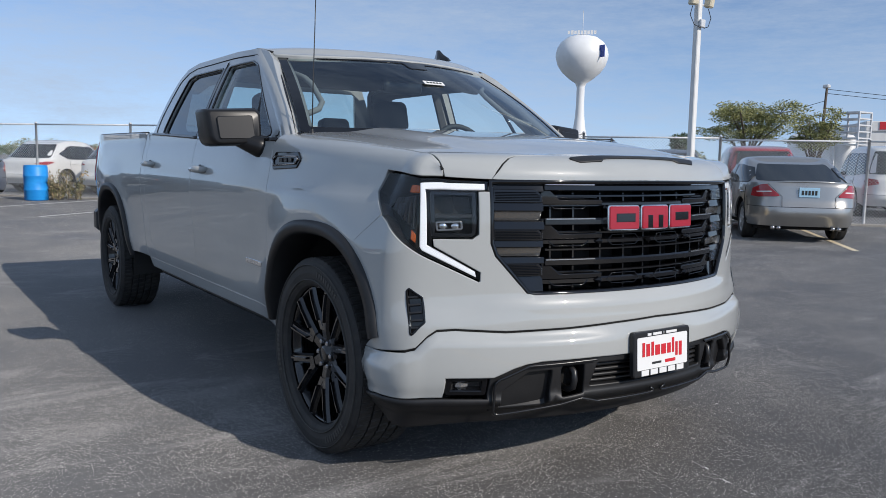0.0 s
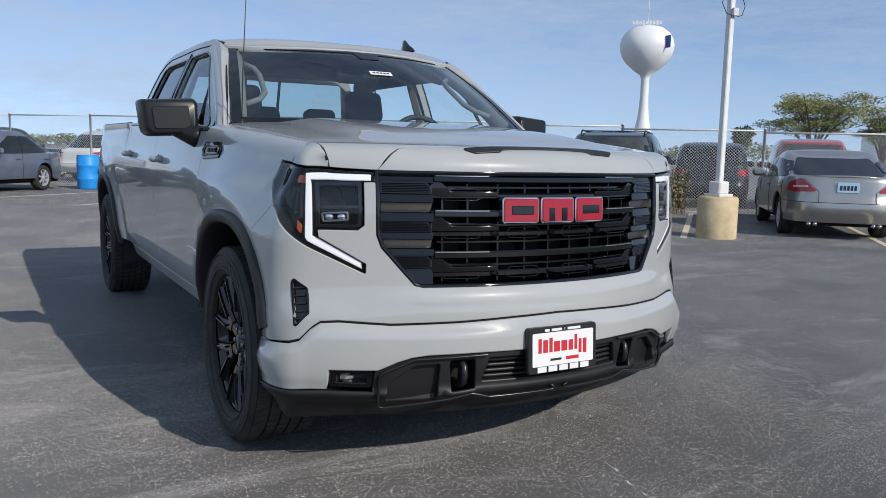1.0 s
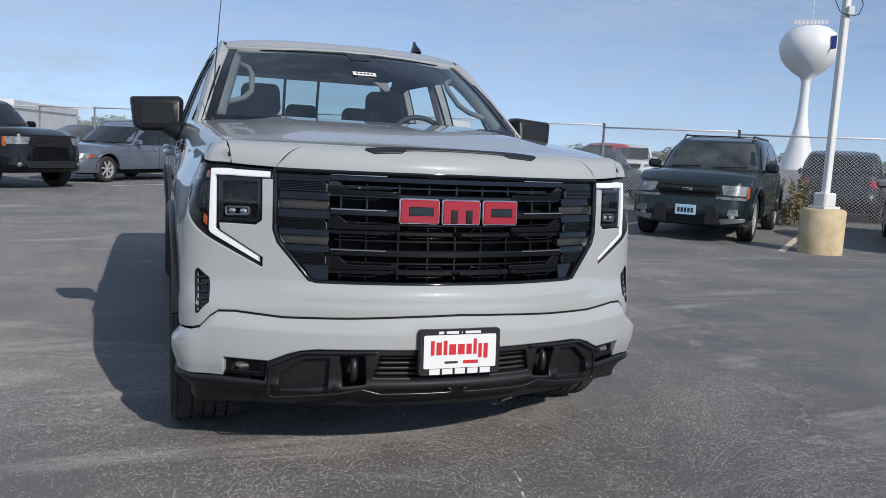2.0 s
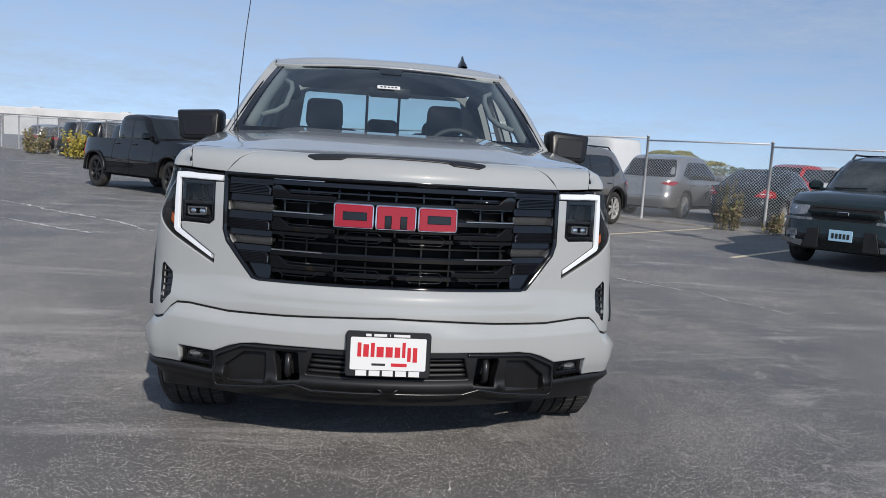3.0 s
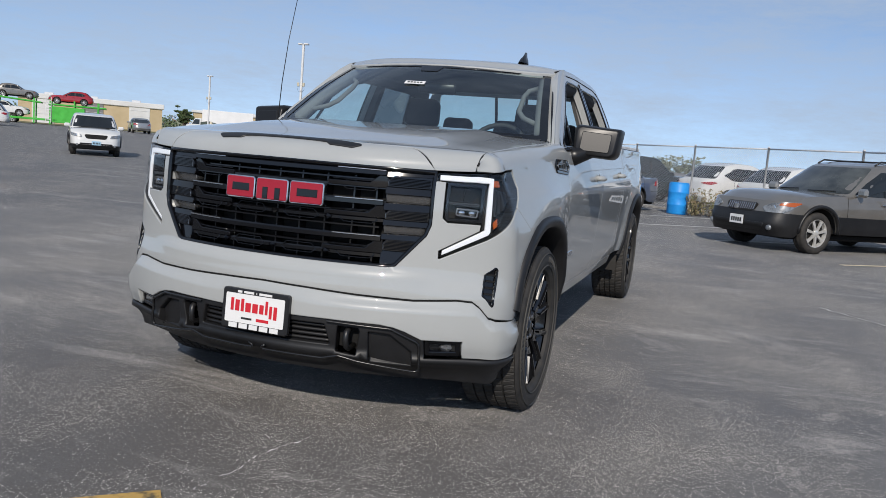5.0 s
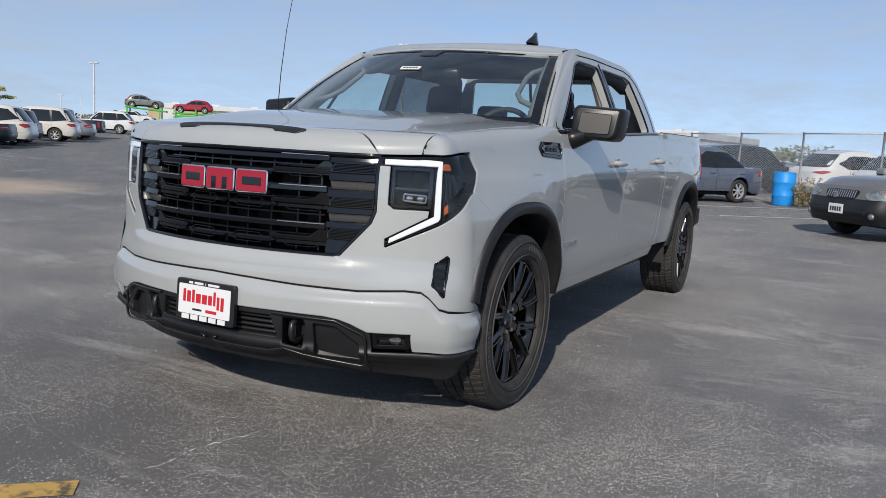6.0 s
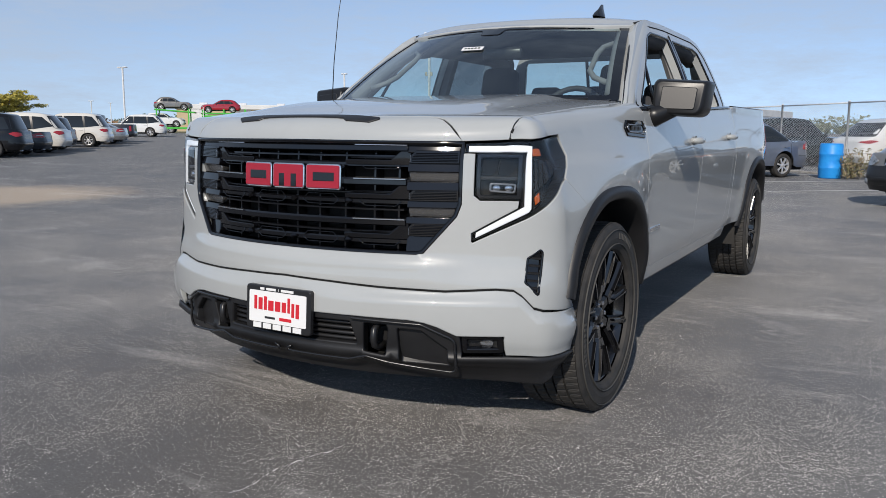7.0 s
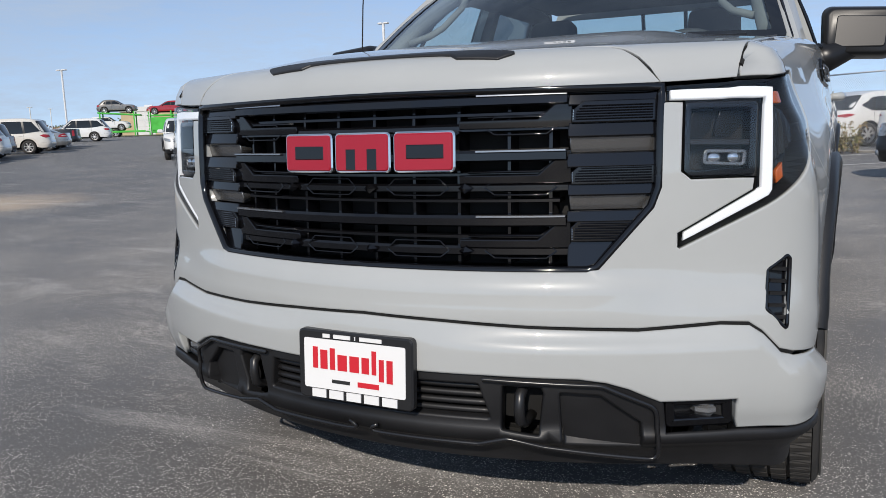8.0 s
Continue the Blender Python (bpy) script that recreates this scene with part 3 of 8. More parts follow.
lean = lambda s, z: tuple(deep(s, z, -0.012 - 0.006 * sstep(0.84, 0.95, abs(s)) + (0.04 - 0.018 * sstep(0.70, 0.95, abs(s))) * sstep(0.38, 0.27, z) - 0.02 * math.exp(-((z - 0.355) / 0.02) ** 2)))
patch("lower_valance", mirrored(val_half), lean, BLACK_PLASTIC, truck, [tow, flipped(tow), side_pocket, flipped(side_pocket), mid_pocket], step=0.028, depth=0.045, lip=0.006,
      label="textured black lower valance")
for a in (1, -1):
    q = [(a * u, v) for u, v in inset(side_pocket, 0.004)]
    patch("pocket_panel", q if a > 0 else q[::-1], lambda s, z: tuple(deep(s, z, 0.012)), BLACK_PLASTIC, truck, step=0.04, depth=0.02, lip=0.004)
    q = [(a * u, v) for u, v in inset(tow, -0.004)]
    # near-black sheet paints the pocket's deep shade
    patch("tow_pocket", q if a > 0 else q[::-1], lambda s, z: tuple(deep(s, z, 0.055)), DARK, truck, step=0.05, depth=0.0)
    # tow hook: a thick bent loop
    g = Geo()
    x0, y0, _ = deep(0.382, 0.42, 0.02)
    loop = [(a * (x0 + 0.004), y0 + 0.05, 0.468), (a * x0, y0 - 0.005, 0.472), (a * x0, y0 - 0.032, 0.455), (a * x0, y0 - 0.036, 0.425), (a * x0, y0 - 0.030, 0.398), (a * x0, y0 - 0.004, 0.384), (a * x0, y0 + 0.05, 0.388)]
    g.tube(loop, 0.0125, 10)
    g.make("tow_hook", SATIN_BLACK, truck, "black steel tow hook", True)
    # fog lamp
    fog = rounded([(0.676, 0.383), (0.802, 0.386), (0.802, 0.448), (0.676, 0.450)], 0.008, 3)
    q = [(a * u, v) for u, v in fog]
    lampf = patch("fog_lamp", q if a > 0 else q[::-1], lambda s, z: tuple(deep(s, z, -0.004)), PIANO_BLACK, truck, step=0.04, depth=0.05, lip=0.005,
                  holes=[[(a * u, v) for u, v in inset(fog, 0.012)][:: (1 if a > 0 else -1)]], label="fog lamp in a gloss black bezel")
    inner = [(a * u, v) for u, v in inset(fog, 0.010)]
    patch("reflector", inner if a > 0 else inner[::-1], lambda s, z: tuple(deep(s, z, 0.030)), SATIN_BLACK, lampf, step=0.04, depth=0.0)
    g = Geo()
    c = deep(a * 0.752, 0.417, 0.012)
    g.box(c, (0.056, 0.03, 0.036), 0.014)
    g.make("bulb_lens", FOG_GLASS, lampf)
    patch("lens", inner if a > 0 else inner[::-1], lambda s, z: tuple(deep(s, z, 0.004)), CLEAR_LENS, lampf, step=0.05, depth=0.0)
    # fender side vent
    q = [(a * u, v) for u, v in inset(vent_hole, -0.004)]
    vent = patch("air_vent", q if a > 0 else q[::-1], lambda s, z: tuple(deep(s, z, 0.010)), PIANO_BLACK, truck, step=0.03, depth=0.0, label="gloss black louvred bumper air vent")
    rim_v = [(a * u, v) for u, v in inset(vent_hole, 0.001)]
    g = Geo()
    g.tube([tuple(deep(u, v, 0.003)) for u, v in rim_v], 0.005, 6, closed=True)
    g.make("vent_frame", PIANO_BLACK, vent, "", True)
    for k in range(5):
        z = 0.622 + 0.026 * k
        g = Geo()
        g.tube([tuple(deep(a * u, z + 0.10 * (0.896 - u), 0.006)) for u in (0.875, 0.890, 0.905, 0.917)], 0.005, 5)
        g.make("louvre", SATIN_BLACK, vent)
for k in range(4):
    g = Geo()
    z = 0.408 + 0.021 * k
    w = 0.312 - 0.006 * k
    pts = [tuple(deep(w * i / 12, z, 0.012)) for i in range(-12, 13)]
    g.tube(pts, 0.0075, 6)
    g.make("valance_slat", BLACK_PLASTIC, truck, "", True)
# near-black sheet behind the slats, shade put into its colour
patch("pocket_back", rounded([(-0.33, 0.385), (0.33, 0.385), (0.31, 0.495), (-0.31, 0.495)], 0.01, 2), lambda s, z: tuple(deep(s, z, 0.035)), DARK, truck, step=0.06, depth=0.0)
# raised ridge round the pockets and under the hooks
for a in (1, -1):
    g = Geo()
    ridge = resample(rounded([(0.0, 0.352), (0.28, 0.350), (0.345, 0.366), (0.42, 0.350), (0.650, 0.322), (0.652, 0.440), (0.545, 0.490), (0.30, 0.499)], [0.01, 0.03, 0.02, 0.02, 0.02, 0.03, 0.04, 0.01], 4), 0.03, False)
    g.tube([deep(a * u, v, -0.024 - 0.012 * sstep(0.41, 0.36, v)) for u, v in ridge], 0.0055, 6)
    g.make("valance_ridge", RIDGE_GLOSS, truck, "", True)

# ---- grille
grille = new("grille")
grille.parent = truck
grille["label"] = "gloss black grille of stacked bars with smoked trim"


def gl(x, z, d):
    return (x, nose(z) + BOW * x * x + d, z)


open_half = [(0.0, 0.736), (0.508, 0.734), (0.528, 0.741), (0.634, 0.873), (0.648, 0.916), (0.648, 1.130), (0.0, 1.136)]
# near-black sheet that gives the depth of the grille its shade
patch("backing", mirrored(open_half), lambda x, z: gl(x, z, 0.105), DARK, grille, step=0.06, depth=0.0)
lip_half = resample([(u, v) for u, v in open_half], 0.03, False)
g = Geo()
ring = [gl(u, v, 0.010) for u, v in lip_half]
g.tube(ring[:-1] + [gl(-u, v, 0.010) for u, v in reversed(lip_half)][1:-1], 0.011, 8, closed=True)
g.make("surround", PIANO_BLACK, grille, "", True)


def hbar(z, x0, x1, h, d0, d1, name, mat, n=16, drop=0.0):
    """A bar across the grille: a wedge that is h high in front, running back from depth d0 to d1."""
    rows = []
    for i in range(n + 1):
        x = x0 + (x1 - x0) * i / n
        zz = z - drop * abs(x) ** 2
        rows.append([gl(x, zz + h * 0.5, d0 + 0.004), gl(x, zz + h * 0.25, d0), gl(x, zz - h * 0.35, d0), gl(x, zz - h * 0.5, d0 + 0.006), gl(x, zz - h * 0.25, d1), gl(x, zz + h * 0.42, d1)])
    vs = [p for r in rows for p in r]
    fs = [(i * 6 + j, i * 6 + (j + 1) % 6, (i + 1) * 6 + (j + 1) % 6, (i + 1) * 6 + j) for i in range(n) for j in range(6)]
    fs += [tuple(range(6))[::-1], tuple(n * 6 + j for j in range(6))]
    return Geo().add(vs, fs).make(name, mat, grille)


def edge_at(z):
    """Half width of the grille opening at height z."""
    if z > 0.915:
        return 0.645
    if z > 0.873:
        return 0.634 + (z - 0.873) / 0.042 * 0.012
    return 0.528 + (z - 0.741) / 0.132 * 0.106


INNER = 0.462
for z, h in ((1.112, 0.026), (0.990, 0.026), (0.845, 0.026)):          # bars with a smoked bright edge
    hbar(z, -INNER, INNER, h, 0.012, 0.075, "bar", PIANO_BLACK, 24)
    for a in (1, -1):
        hbar(z + 0.011, a * 0.27, a * INNER, 0.006, 0.007, 0.02, "bright_edge", SMOKE_TRIM, 8)
for z, h in ((1.052, 0.020), (0.918, 0.020), (0.775, 0.022)):          # notched bars between them
    hbar(z, -0.60 if z > 0.9 else -0.52, 0.60 if z > 0.9 else 0.52, h, 0.030, 0.085, "bar", PIANO_BLACK, 24)
for z in (0.948, 0.888, 0.806, 1.082):
    hbar(z, -0.44, 0.44, 0.010, 0.045, 0.085, "thin_bar", PIANO_BLACK, 20)
# long six-sided links on the notched bars
for z in (0.918, 0.775, 1.052):
    for x in (-0.36, -0.12, 0.12, 0.36):
        if z > 1.0 and abs(x) < 0.3:
            continue
        w = 0.078
        hexa = [(x - w, z), (x - w + 0.022, z + 0.022), (x + w - 0.022, z + 0.022), (x + w, z), (x + w - 0.022, z - 0.016), (x - w + 0.022, z - 0.016)]
        g = Geo()
        g.tube([gl(u, v, 0.030) for u, v in resample(hexa, 0.03)], 0.0022, 6, closed=True)
        g.make("grille_link", PIANO_BLACK, grille, "", True)
    for x in (-0.24, 0.0, 0.24):
        if z > 1.0:
            continue
        g = Geo()
        g.add([gl(x - 0.017, z, 0.024), gl(x, z + 0.012, 0.018), gl(x + 0.017, z, 0.024), gl(x, z - 0.012, 0.018), gl(x, z, 0.008)], [(0, 4, 1), (1, 4, 2), (2, 4, 3), (3, 4, 0)])
        g.make("grille_boss", PIANO_BLACK, grille)
for i, x in enumerate((-0.42, -0.33, -0.215, -0.105, 0.0, 0.105, 0.215, 0.33, 0.42)):   # upright ribs
    g = Geo()
    for z0, z1 in ((0.742, 1.128),):
        n = 8
        vs, fs = [], []
        for k in range(n + 1):
            z = z0 + (z1 - z0) * k / n
            vs += [gl(x - 0.0035, z, 0.048), gl(x + 0.0035, z, 0.048), gl(x + 0.0035, z, 0.10), gl(x - 0.0035, z, 0.10)]
        for k in range(n):
            fs += [(k * 4 + j, k * 4 + (j + 1) % 4, k * 4 + 4 + (j + 1) % 4, k * 4 + 4 + j) for j in range(4)]
        g.add(vs, fs)
    g.make("rib", PIANO_BLACK, grille)
# both ends: gloss panels with ribbed blocks and smoked slats between
def end_shape(z0, z1, inn, cut=0.0):
    """Outline between the bars' ends and the opening's rim; cut: chamfer of its upper inner corner."""
    rim = [(edge_at(z0 + (z1 - z0) * i / 4) - 0.004, z0 + (z1 - z0) * i / 4) for i in range(5)]
    x0 = min(inn, rim[0][0] - 0.03)
    return [(x0, z0)] + rim + ([(x0 + cut, z1), (x0, z1 - cut)] if cut else [(x0, z1)])


for a in (1, -1):
    for z0, z1, d, mat, nm in ((1.098, 1.128, 0.016, PIANO_BLACK, "end_panel"), (1.030, 1.056, 0.020, PIANO_BLACK, "end_panel"), (0.994, 1.026, 0.034, SMOKE_SLAT, "end_slat"), (0.964, 0.990, 0.014, PIANO_BLACK, "end_panel"),
                               (0.902, 0.922, 0.020, PIANO_BLACK, "end_panel"), (0.868, 0.898, 0.034, SMOKE_SLAT, "end_slat"), (0.844, 0.864, 0.014, PIANO_BLACK, "end_panel"), (0.742, 0.796, 0.022, PIANO_BLACK, "end_panel")):
        poly = end_shape(z0, z1, INNER + 0.004)
        tilt = 0.16 if mat is PIANO_BLACK else -0.28
        patch(nm, poly if a > 0 else flipped(poly), lambda x, z, d=d, zc=(z0 + z1) / 2, tilt=tilt: gl(x, z, d + tilt * (z - zc)), mat, grille, step=0.03, depth=0.05, lip=0.003)
    for z0, z1 in ((1.060, 1.102), (0.926, 0.968), (0.800, 0.848)):
        poly = end_shape(z0, z1, INNER + 0.012, 0.020)
        patch("end_block", poly if a > 0 else flipped(poly), lambda x, z: gl(x, z, 0.013), PIANO_BLACK, grille, step=0.04, depth=0.04, lip=0.003)
        g = Geo()
        for r in range(int((z1 - z0 - 0.006) / 0.0056)):
            z = z0 + 0.005 + 0.0056 * r
            x0 = poly[0][0] + 0.006 + max(0.0, z - z1 + 0.022)
            x1 = edge_at(z) - 0.012
            if x1 - x0 > 0.02:
                g.tube([gl(a * (x0 + (x1 - x0) * t / 5), z, 0.0125) for t in range(6)], 0.0017, 4)
        g.make("block_ribs", PIANO_BLACK, grille)
        g = Geo()
        for r in range(7):
            z = z0 + 0.004 + 0.0035 * r
            g.box(gl(a * (poly[0][0] + 0.002), z, 0.010), (0.003, 0.003, 0.0022), 0.0006)
        g.make("bead", CHROME, grille)
# wedges that lead from each bright bar down to the thin bar under it
for zb in (1.112, 0.990, 0.845):
    for a in (1, -1):
        poly = [(INNER - 0.235, zb - 0.060), (INNER + 0.006, zb - 0.060), (INNER + 0.006, zb + 0.008), (INNER - 0.006, zb + 0.004), (INNER - 0.062, zb - 0.046), (INNER - 0.235, zb - 0.046)]
        patch("bar_wedge", poly if a > 0 else flipped(poly), lambda x, z, zb=zb: gl(x, z, 0.020 + 0.10 * (zb - z)), PIANO_BLACK, grille, step=0.03, depth=0.04, lip=0.003)
        g = Geo()
        g.tube([gl(a * x, z, 0.034) for x, z in ((INNER - 0.030, zb - 0.014), (INNER - 0.060, zb - 0.036), (INNER - 0.22, zb - 0.037))], 0.003, 5)
        g.make("wedge_rail", PIANO_BLACK, grille, "", True)

# emblem: three red plates in chrome rims
emblem = new("emblem")
emblem.parent = truck
emblem["label"] = "red enamel grille emblem plates with chrome rims"
for u0, u1 in ((-0.232, -0.083), (-0.076, 0.076), (0.083, 0.232)):
    lay = lambda u, v, d: gl(u, v, -0.004 - d)
    poly = rounded([(u0, 0.957), (u1, 0.957), (u1, 1.050), (u0, 1.050)], 0.012, 3)
    Geo().prism(poly, -0.02, 0.008, lay, 0.003).make("rim", CHROME, emblem)
    Geo().prism(inset(poly, 0.0042), 0.0, 0.0115, lay, 0.003).make("plate", RED_ENAMEL, emblem)
    cx = (u0 + u1) / 2
    slots = [(cx - 0.040, 0.988, cx + 0.050, 1.020)] if abs(cx) > 0.05 else [(-0.042, 0.964, -0.016, 1.012), (0.016, 0.964, 0.042, 1.012)]
    for a0, b0, a1, b1 in slots:
        Geo().prism([(a0, b0), (a1, b0), (a1, b1), (a0, b1)], 0.0, 0.0125, lay, 0.002).make("slot", PIANO_BLACK, emblem)

# ---- front plate in a dealer's frame, its words as bars
plate = new("number_plate")
plate.parent = truck
plate["label"] = "white dealer plate with red print in a black frame"
PY = -0.968
pl = lambda u, v, d: (u - 0.005, PY - d + 0.06 * (v - 0.5), v)
Geo().prism(rounded([(-0.158, 0.418), (0.158, 0.418), (0.158, 0.586), (-0.158, 0.586)], 0.014, 4), -0.018, 0.006, pl, 0.004).make("plate_frame", SATIN_BLACK, plate)
Geo().prism(rounded([(-0.140, 0.445), (0.140, 0.445), (0.140, 0.566), (-0.140, 0.566)], 0.006, 3), 0.0, 0.0075, pl).make("sheet", WHITE_SHEET, plate)
x = -0.114
for w, z0, z1 in ((0.014, 0.494, 0.546), (0.020, 0.494, 0.540), (0.014, 0.494, 0.546), (0.026, 0.494, 0.532), (0.026, 0.494, 0.532), (0.020, 0.494, 0.532), (0.012, 0.494, 0.550), (0.013, 0.480, 0.532), (0.016, 0.478, 0.532)):
    Geo().prism([(x, z0), (x + w, z0), (x + w, z1), (x, z1)], 0.0, 0.0090, pl).make("print_bar", INK_RED, plate)
    x += w + 0.0075
for x0, x1, z0, z1, mt in ((-0.06, -0.01, 0.462, 0.470, INK_BLACK), (0.012, 0.07, 0.460, 0.472, INK_RED)):
    Geo().prism([(x0, z0), (x1, z0), (x1, z1), (x0, z1)], 0.0, 0.0090, pl).make("print_bar", mt, plate)
x = -0.118
for k in range(5):
    Geo().prism([(x, 0.423), (x + 0.040, 0.423), (x + 0.040, 0.443), (x, 0.443)], 0.0, 0.0085, pl).make("frame_bar", INK_WHITE, plate)
    x += 0.049
for x0, x1 in ((-0.085, -0.065), (-0.055, -0.008), (0.004, 0.006), (0.018, 0.078)):
    Geo().prism([(x0, 0.570), (x1, 0.570), (x1, 0.579), (x0, 0.579)], 0.0, 0.0085, pl).make("frame_bar", INK_WHITE, plate)

# ---- head lamps
lamp_out = [(0.660, 1.098), (0.697, 1.098), (0.697, 0.950), (0.714, 0.932), (0.838, 0.932), (0.838, 0.903), (0.692, 0.812), (0.692, 0.786), (0.884, 0.884),
            (1.112, 1.008), (1.180, 1.085), (1.150, 1.155), (0.880, 1.138), (0.660, 1.130)]
for a in (1, -1):
    lay = lambda s, z, d, a=a: tuple(deep(a * s, z, d))
    order = (lambda q, a=a: [(a * u, v) for u, v in q][:: (1 if a > 0 else -1)])
    lampo = thing("head_lamp", "", "")
    lampo.parent = truck
    lampo["label"] = "head lamp with a white C-shaped light guide"
    patch("housing", order(lamp_out), lambda s, z: tuple(deep(s, z, 0.055)), DARK, lampo, step=0.04, depth=0.0)
    # side walls of the housing
    g = Geo()
    rim0 = resample(lamp_out, 0.03)
    vs = [lay(u, v, 0.004) for u, v in rim0] + [lay(u, v, 0.055) for u, v in rim0]
    n = len(rim0)
    g.add(vs, [(i, (i + 1) % n, n + (i + 1) % n, n + i) for i in range(n)])
    g.make("housing_wall", SATIN_BLACK, lampo)
    drl = [(0.672, 1.105), (0.855, 1.105), (0.855, 0.906), (0.706, 0.813), (0.702, 0.800), (0.866, 0.892), (0.873, 0.902), (0.873, 1.121), (0.672, 1.119)]
    patch("light_guide", order(drl), lambda s, z: tuple(deep(s, z, 0.008)), LED_WHITE, lampo, step=0.03, depth=0.012, lip=0.004, label="white LED light guide")
    # a dark cavity: two facets above a shelf, two lenses in a bright tray below it
    q = rounded([(0.702, 0.938), (0.838, 0.938), (0.838, 1.092), (0.702, 1.092)], [0.02, 0.006, 0.006, 0.006], 3)
    patch("projector_bezel", order(q), lambda s, z: tuple(deep(s, z, 0.012)), PIANO_BLACK, lampo, holes=[order(inset(q, 0.008))], step=0.04, depth=0.04, lip=0.003)
    for u0, u1 in ((0.716, 0.764), (0.770, 0.828)):
        fac = [(u0, 1.022), (u1, 1.016), (u1, 1.078), (u0 + 0.006, 1.074)]
        patch("reflector", order(fac), lambda s, z, u0=u0: tuple(deep(s, z, 0.030 + 0.25 * (1.078 - z) + 0.30 * (abs(s) - u0))), SMOKE_DEEP, lampo, step=0.02, depth=0.01, lip=0.002)
    patch("shelf", order([(0.712, 1.006), (0.830, 1.002), (0.830, 1.010), (0.712, 1.013)]), lambda s, z: tuple(deep(s, z, 0.016)), SATIN_BLACK, lampo, step=0.03, depth=0.03, lip=0.002)
    tray = rounded([(0.742, 0.962), (0.822, 0.956), (0.826, 0.988), (0.744, 0.992)], 0.008, 3)
    patch("lens_tray", order(tray), lambda s, z: tuple(deep(s, z, 0.022)), SMOKE_SLAT, lampo, holes=[order(inset(tray, 0.004))], step=0.02, depth=0.02, lip=0.002)
    for u in (0.764, 0.803):
        eye = [(u + 0.013 * math.cos(2 * math.pi * k / 16), 0.974 + 0.011 * math.sin(2 * math.pi * k / 16)) for k in range(16)]
        patch("projector", order(eye), lambda s, z, u=u: tuple(deep(s, z, 0.020 + 40.0 * ((abs(s) - u) ** 2 + (z - 0.974) ** 2))), CHROME, lampo, step=0.006, depth=0.012, lip=0.001)
    # reflectors beside the guide
    q = [(0.902, 1.112), (0.985, 1.116), (0.990, 1.094), (0.902, 1.092)]
    patch("side_marker", order(q), lambda s, z: tuple(deep(s, z, 0.020)), AMBER, lampo, step=0.04, depth=0.01, label="amber side marker")
    q = [(0.898, 0.916), (0.916, 0.928), (0.916, 0.958), (0.898, 0.940)]
    patch("side_marker", order(q), lambda s, z: tuple(deep(s, z, 0.020)), AMBER, lampo, step=0.04, depth=0.01, label="amber side marker")
    for k in range(6):
        fin_q = [(0.900 + 0.036 * k, 0.965 + 0.012 * k), (0.915 + 0.036 * k, 0.970 + 0.013 * k), (0.925 + 0.034 * k, 1.080), (0.906 + 0.034 * k, 1.080)]
        patch("inner_fin", order(fin_q), lambda s, z, k=k: tuple(deep(s, z, 0.034 - 0.6 * (abs(s) - 0.91 - 0.036 * k))), SMOKE_DEEP if k % 2 else PIANO_BLACK, lampo, step=0.03, depth=0.012, lip=0.002)
    patch("lens", order(inset(lamp_out, 0.001)), lambda s, z: tuple(deep(s, z, 0.0005)), CLEAR_LENS, lampo, step=0.04, depth=0.0, label="clear lamp lens")

# ---- bonnet
edge_v = [(0.0, 0.088), (0.15, 0.088), (0.30, 0.087), (0.42, 0.086), (0.50, 0.083), (0.535, 0.076), (0.565, 0.064), (0.60, 0.041), (0.625, 0.020), (0.645, 0.0)]
hood_half = [(x + 0.003, v + 0.003) for x, v in edge_v[:-1]] + [(0.648, 0.0), (0.70, 0.0), (0.75, 0.0), (0.792, 0.0)]
hood_half[0] = (0.0, 0.091)
hood_half += [(seam_x(y) - 0.004, bonnet_v(seam_x(y) - 0.004, y)) for y in (-0.63, -0.60, -0.55, -0.4, -0.2, 0.0, 0.2, 0.4)] + [(0.80, bonnet_v(0.80, 0.47)), (0.4, bonnet_v(0.4, 0.31)), (0.0, bonnet_v(0.0, 0.26))]
patch("bonnet", mirrored(hood_half), bonnet_at, GREY_PAINT, truck, step=0.03, depth=0.03, lip=0.002)
head_half = [(0.645 * i / 26, 0.0) for i in range(27)] + [(x - 0.002, v - 0.002) for x, v in reversed(edge_v[1:-1])] + [(0.0, 0.086)]
patch("bonnet_header", mirrored(head_half), bonnet_at, GREY_PAINT, truck, step=0.02, depth=0.03, lip=0.002)
g = Geo()
line = [Vector(bonnet_at(x, v)) + Vector((0, 0.004, -0.006)) for x, v in resample(edge_v, 0.03, False)]
g.tube([(-p.x, p.y, p.z) for p in reversed(line)] + [tuple(p) for p in line[1:]], 0.0045, 5)
for a in (1, -1):
    g.tube([(a * (seam_x(y) - 0.001), y, seam_z(y) - 0.010) for y in (-0.645, -0.63, -0.60, -0.55, -0.45, -0.3, -0.1, 0.1, 0.3, 0.45)], 0.006, 5)
g.make("bonnet_seam", DARK, truck)
scoop = rounded([(-0.345, -0.786), (-0.310, -0.815), (-0.215, -0.824), (-0.195, -0.812), (0.195, -0.812), (0.215, -0.824), (0.310, -0.815), (0.345, -0.786)], 0.006, 3)
patch("bonnet_scoop", scoop, lambda x, y: (x, y, bonnet(x, y) + 0.006), BLACK_PLASTIC, truck, step=0.02, depth=0.02, lip=0.004, label="black strip on the bonnet's front edge")

# ---- fenders, doors, bed
DOOR1, DOOR2, CAB_END, BED0, BED1 = 0.517, 1.660, 2.700, 2.812, 4.66
belt = curve((0.4, 1.275), (1.3, 1.290), (2.5, 1.335), (2.8, 1.345))


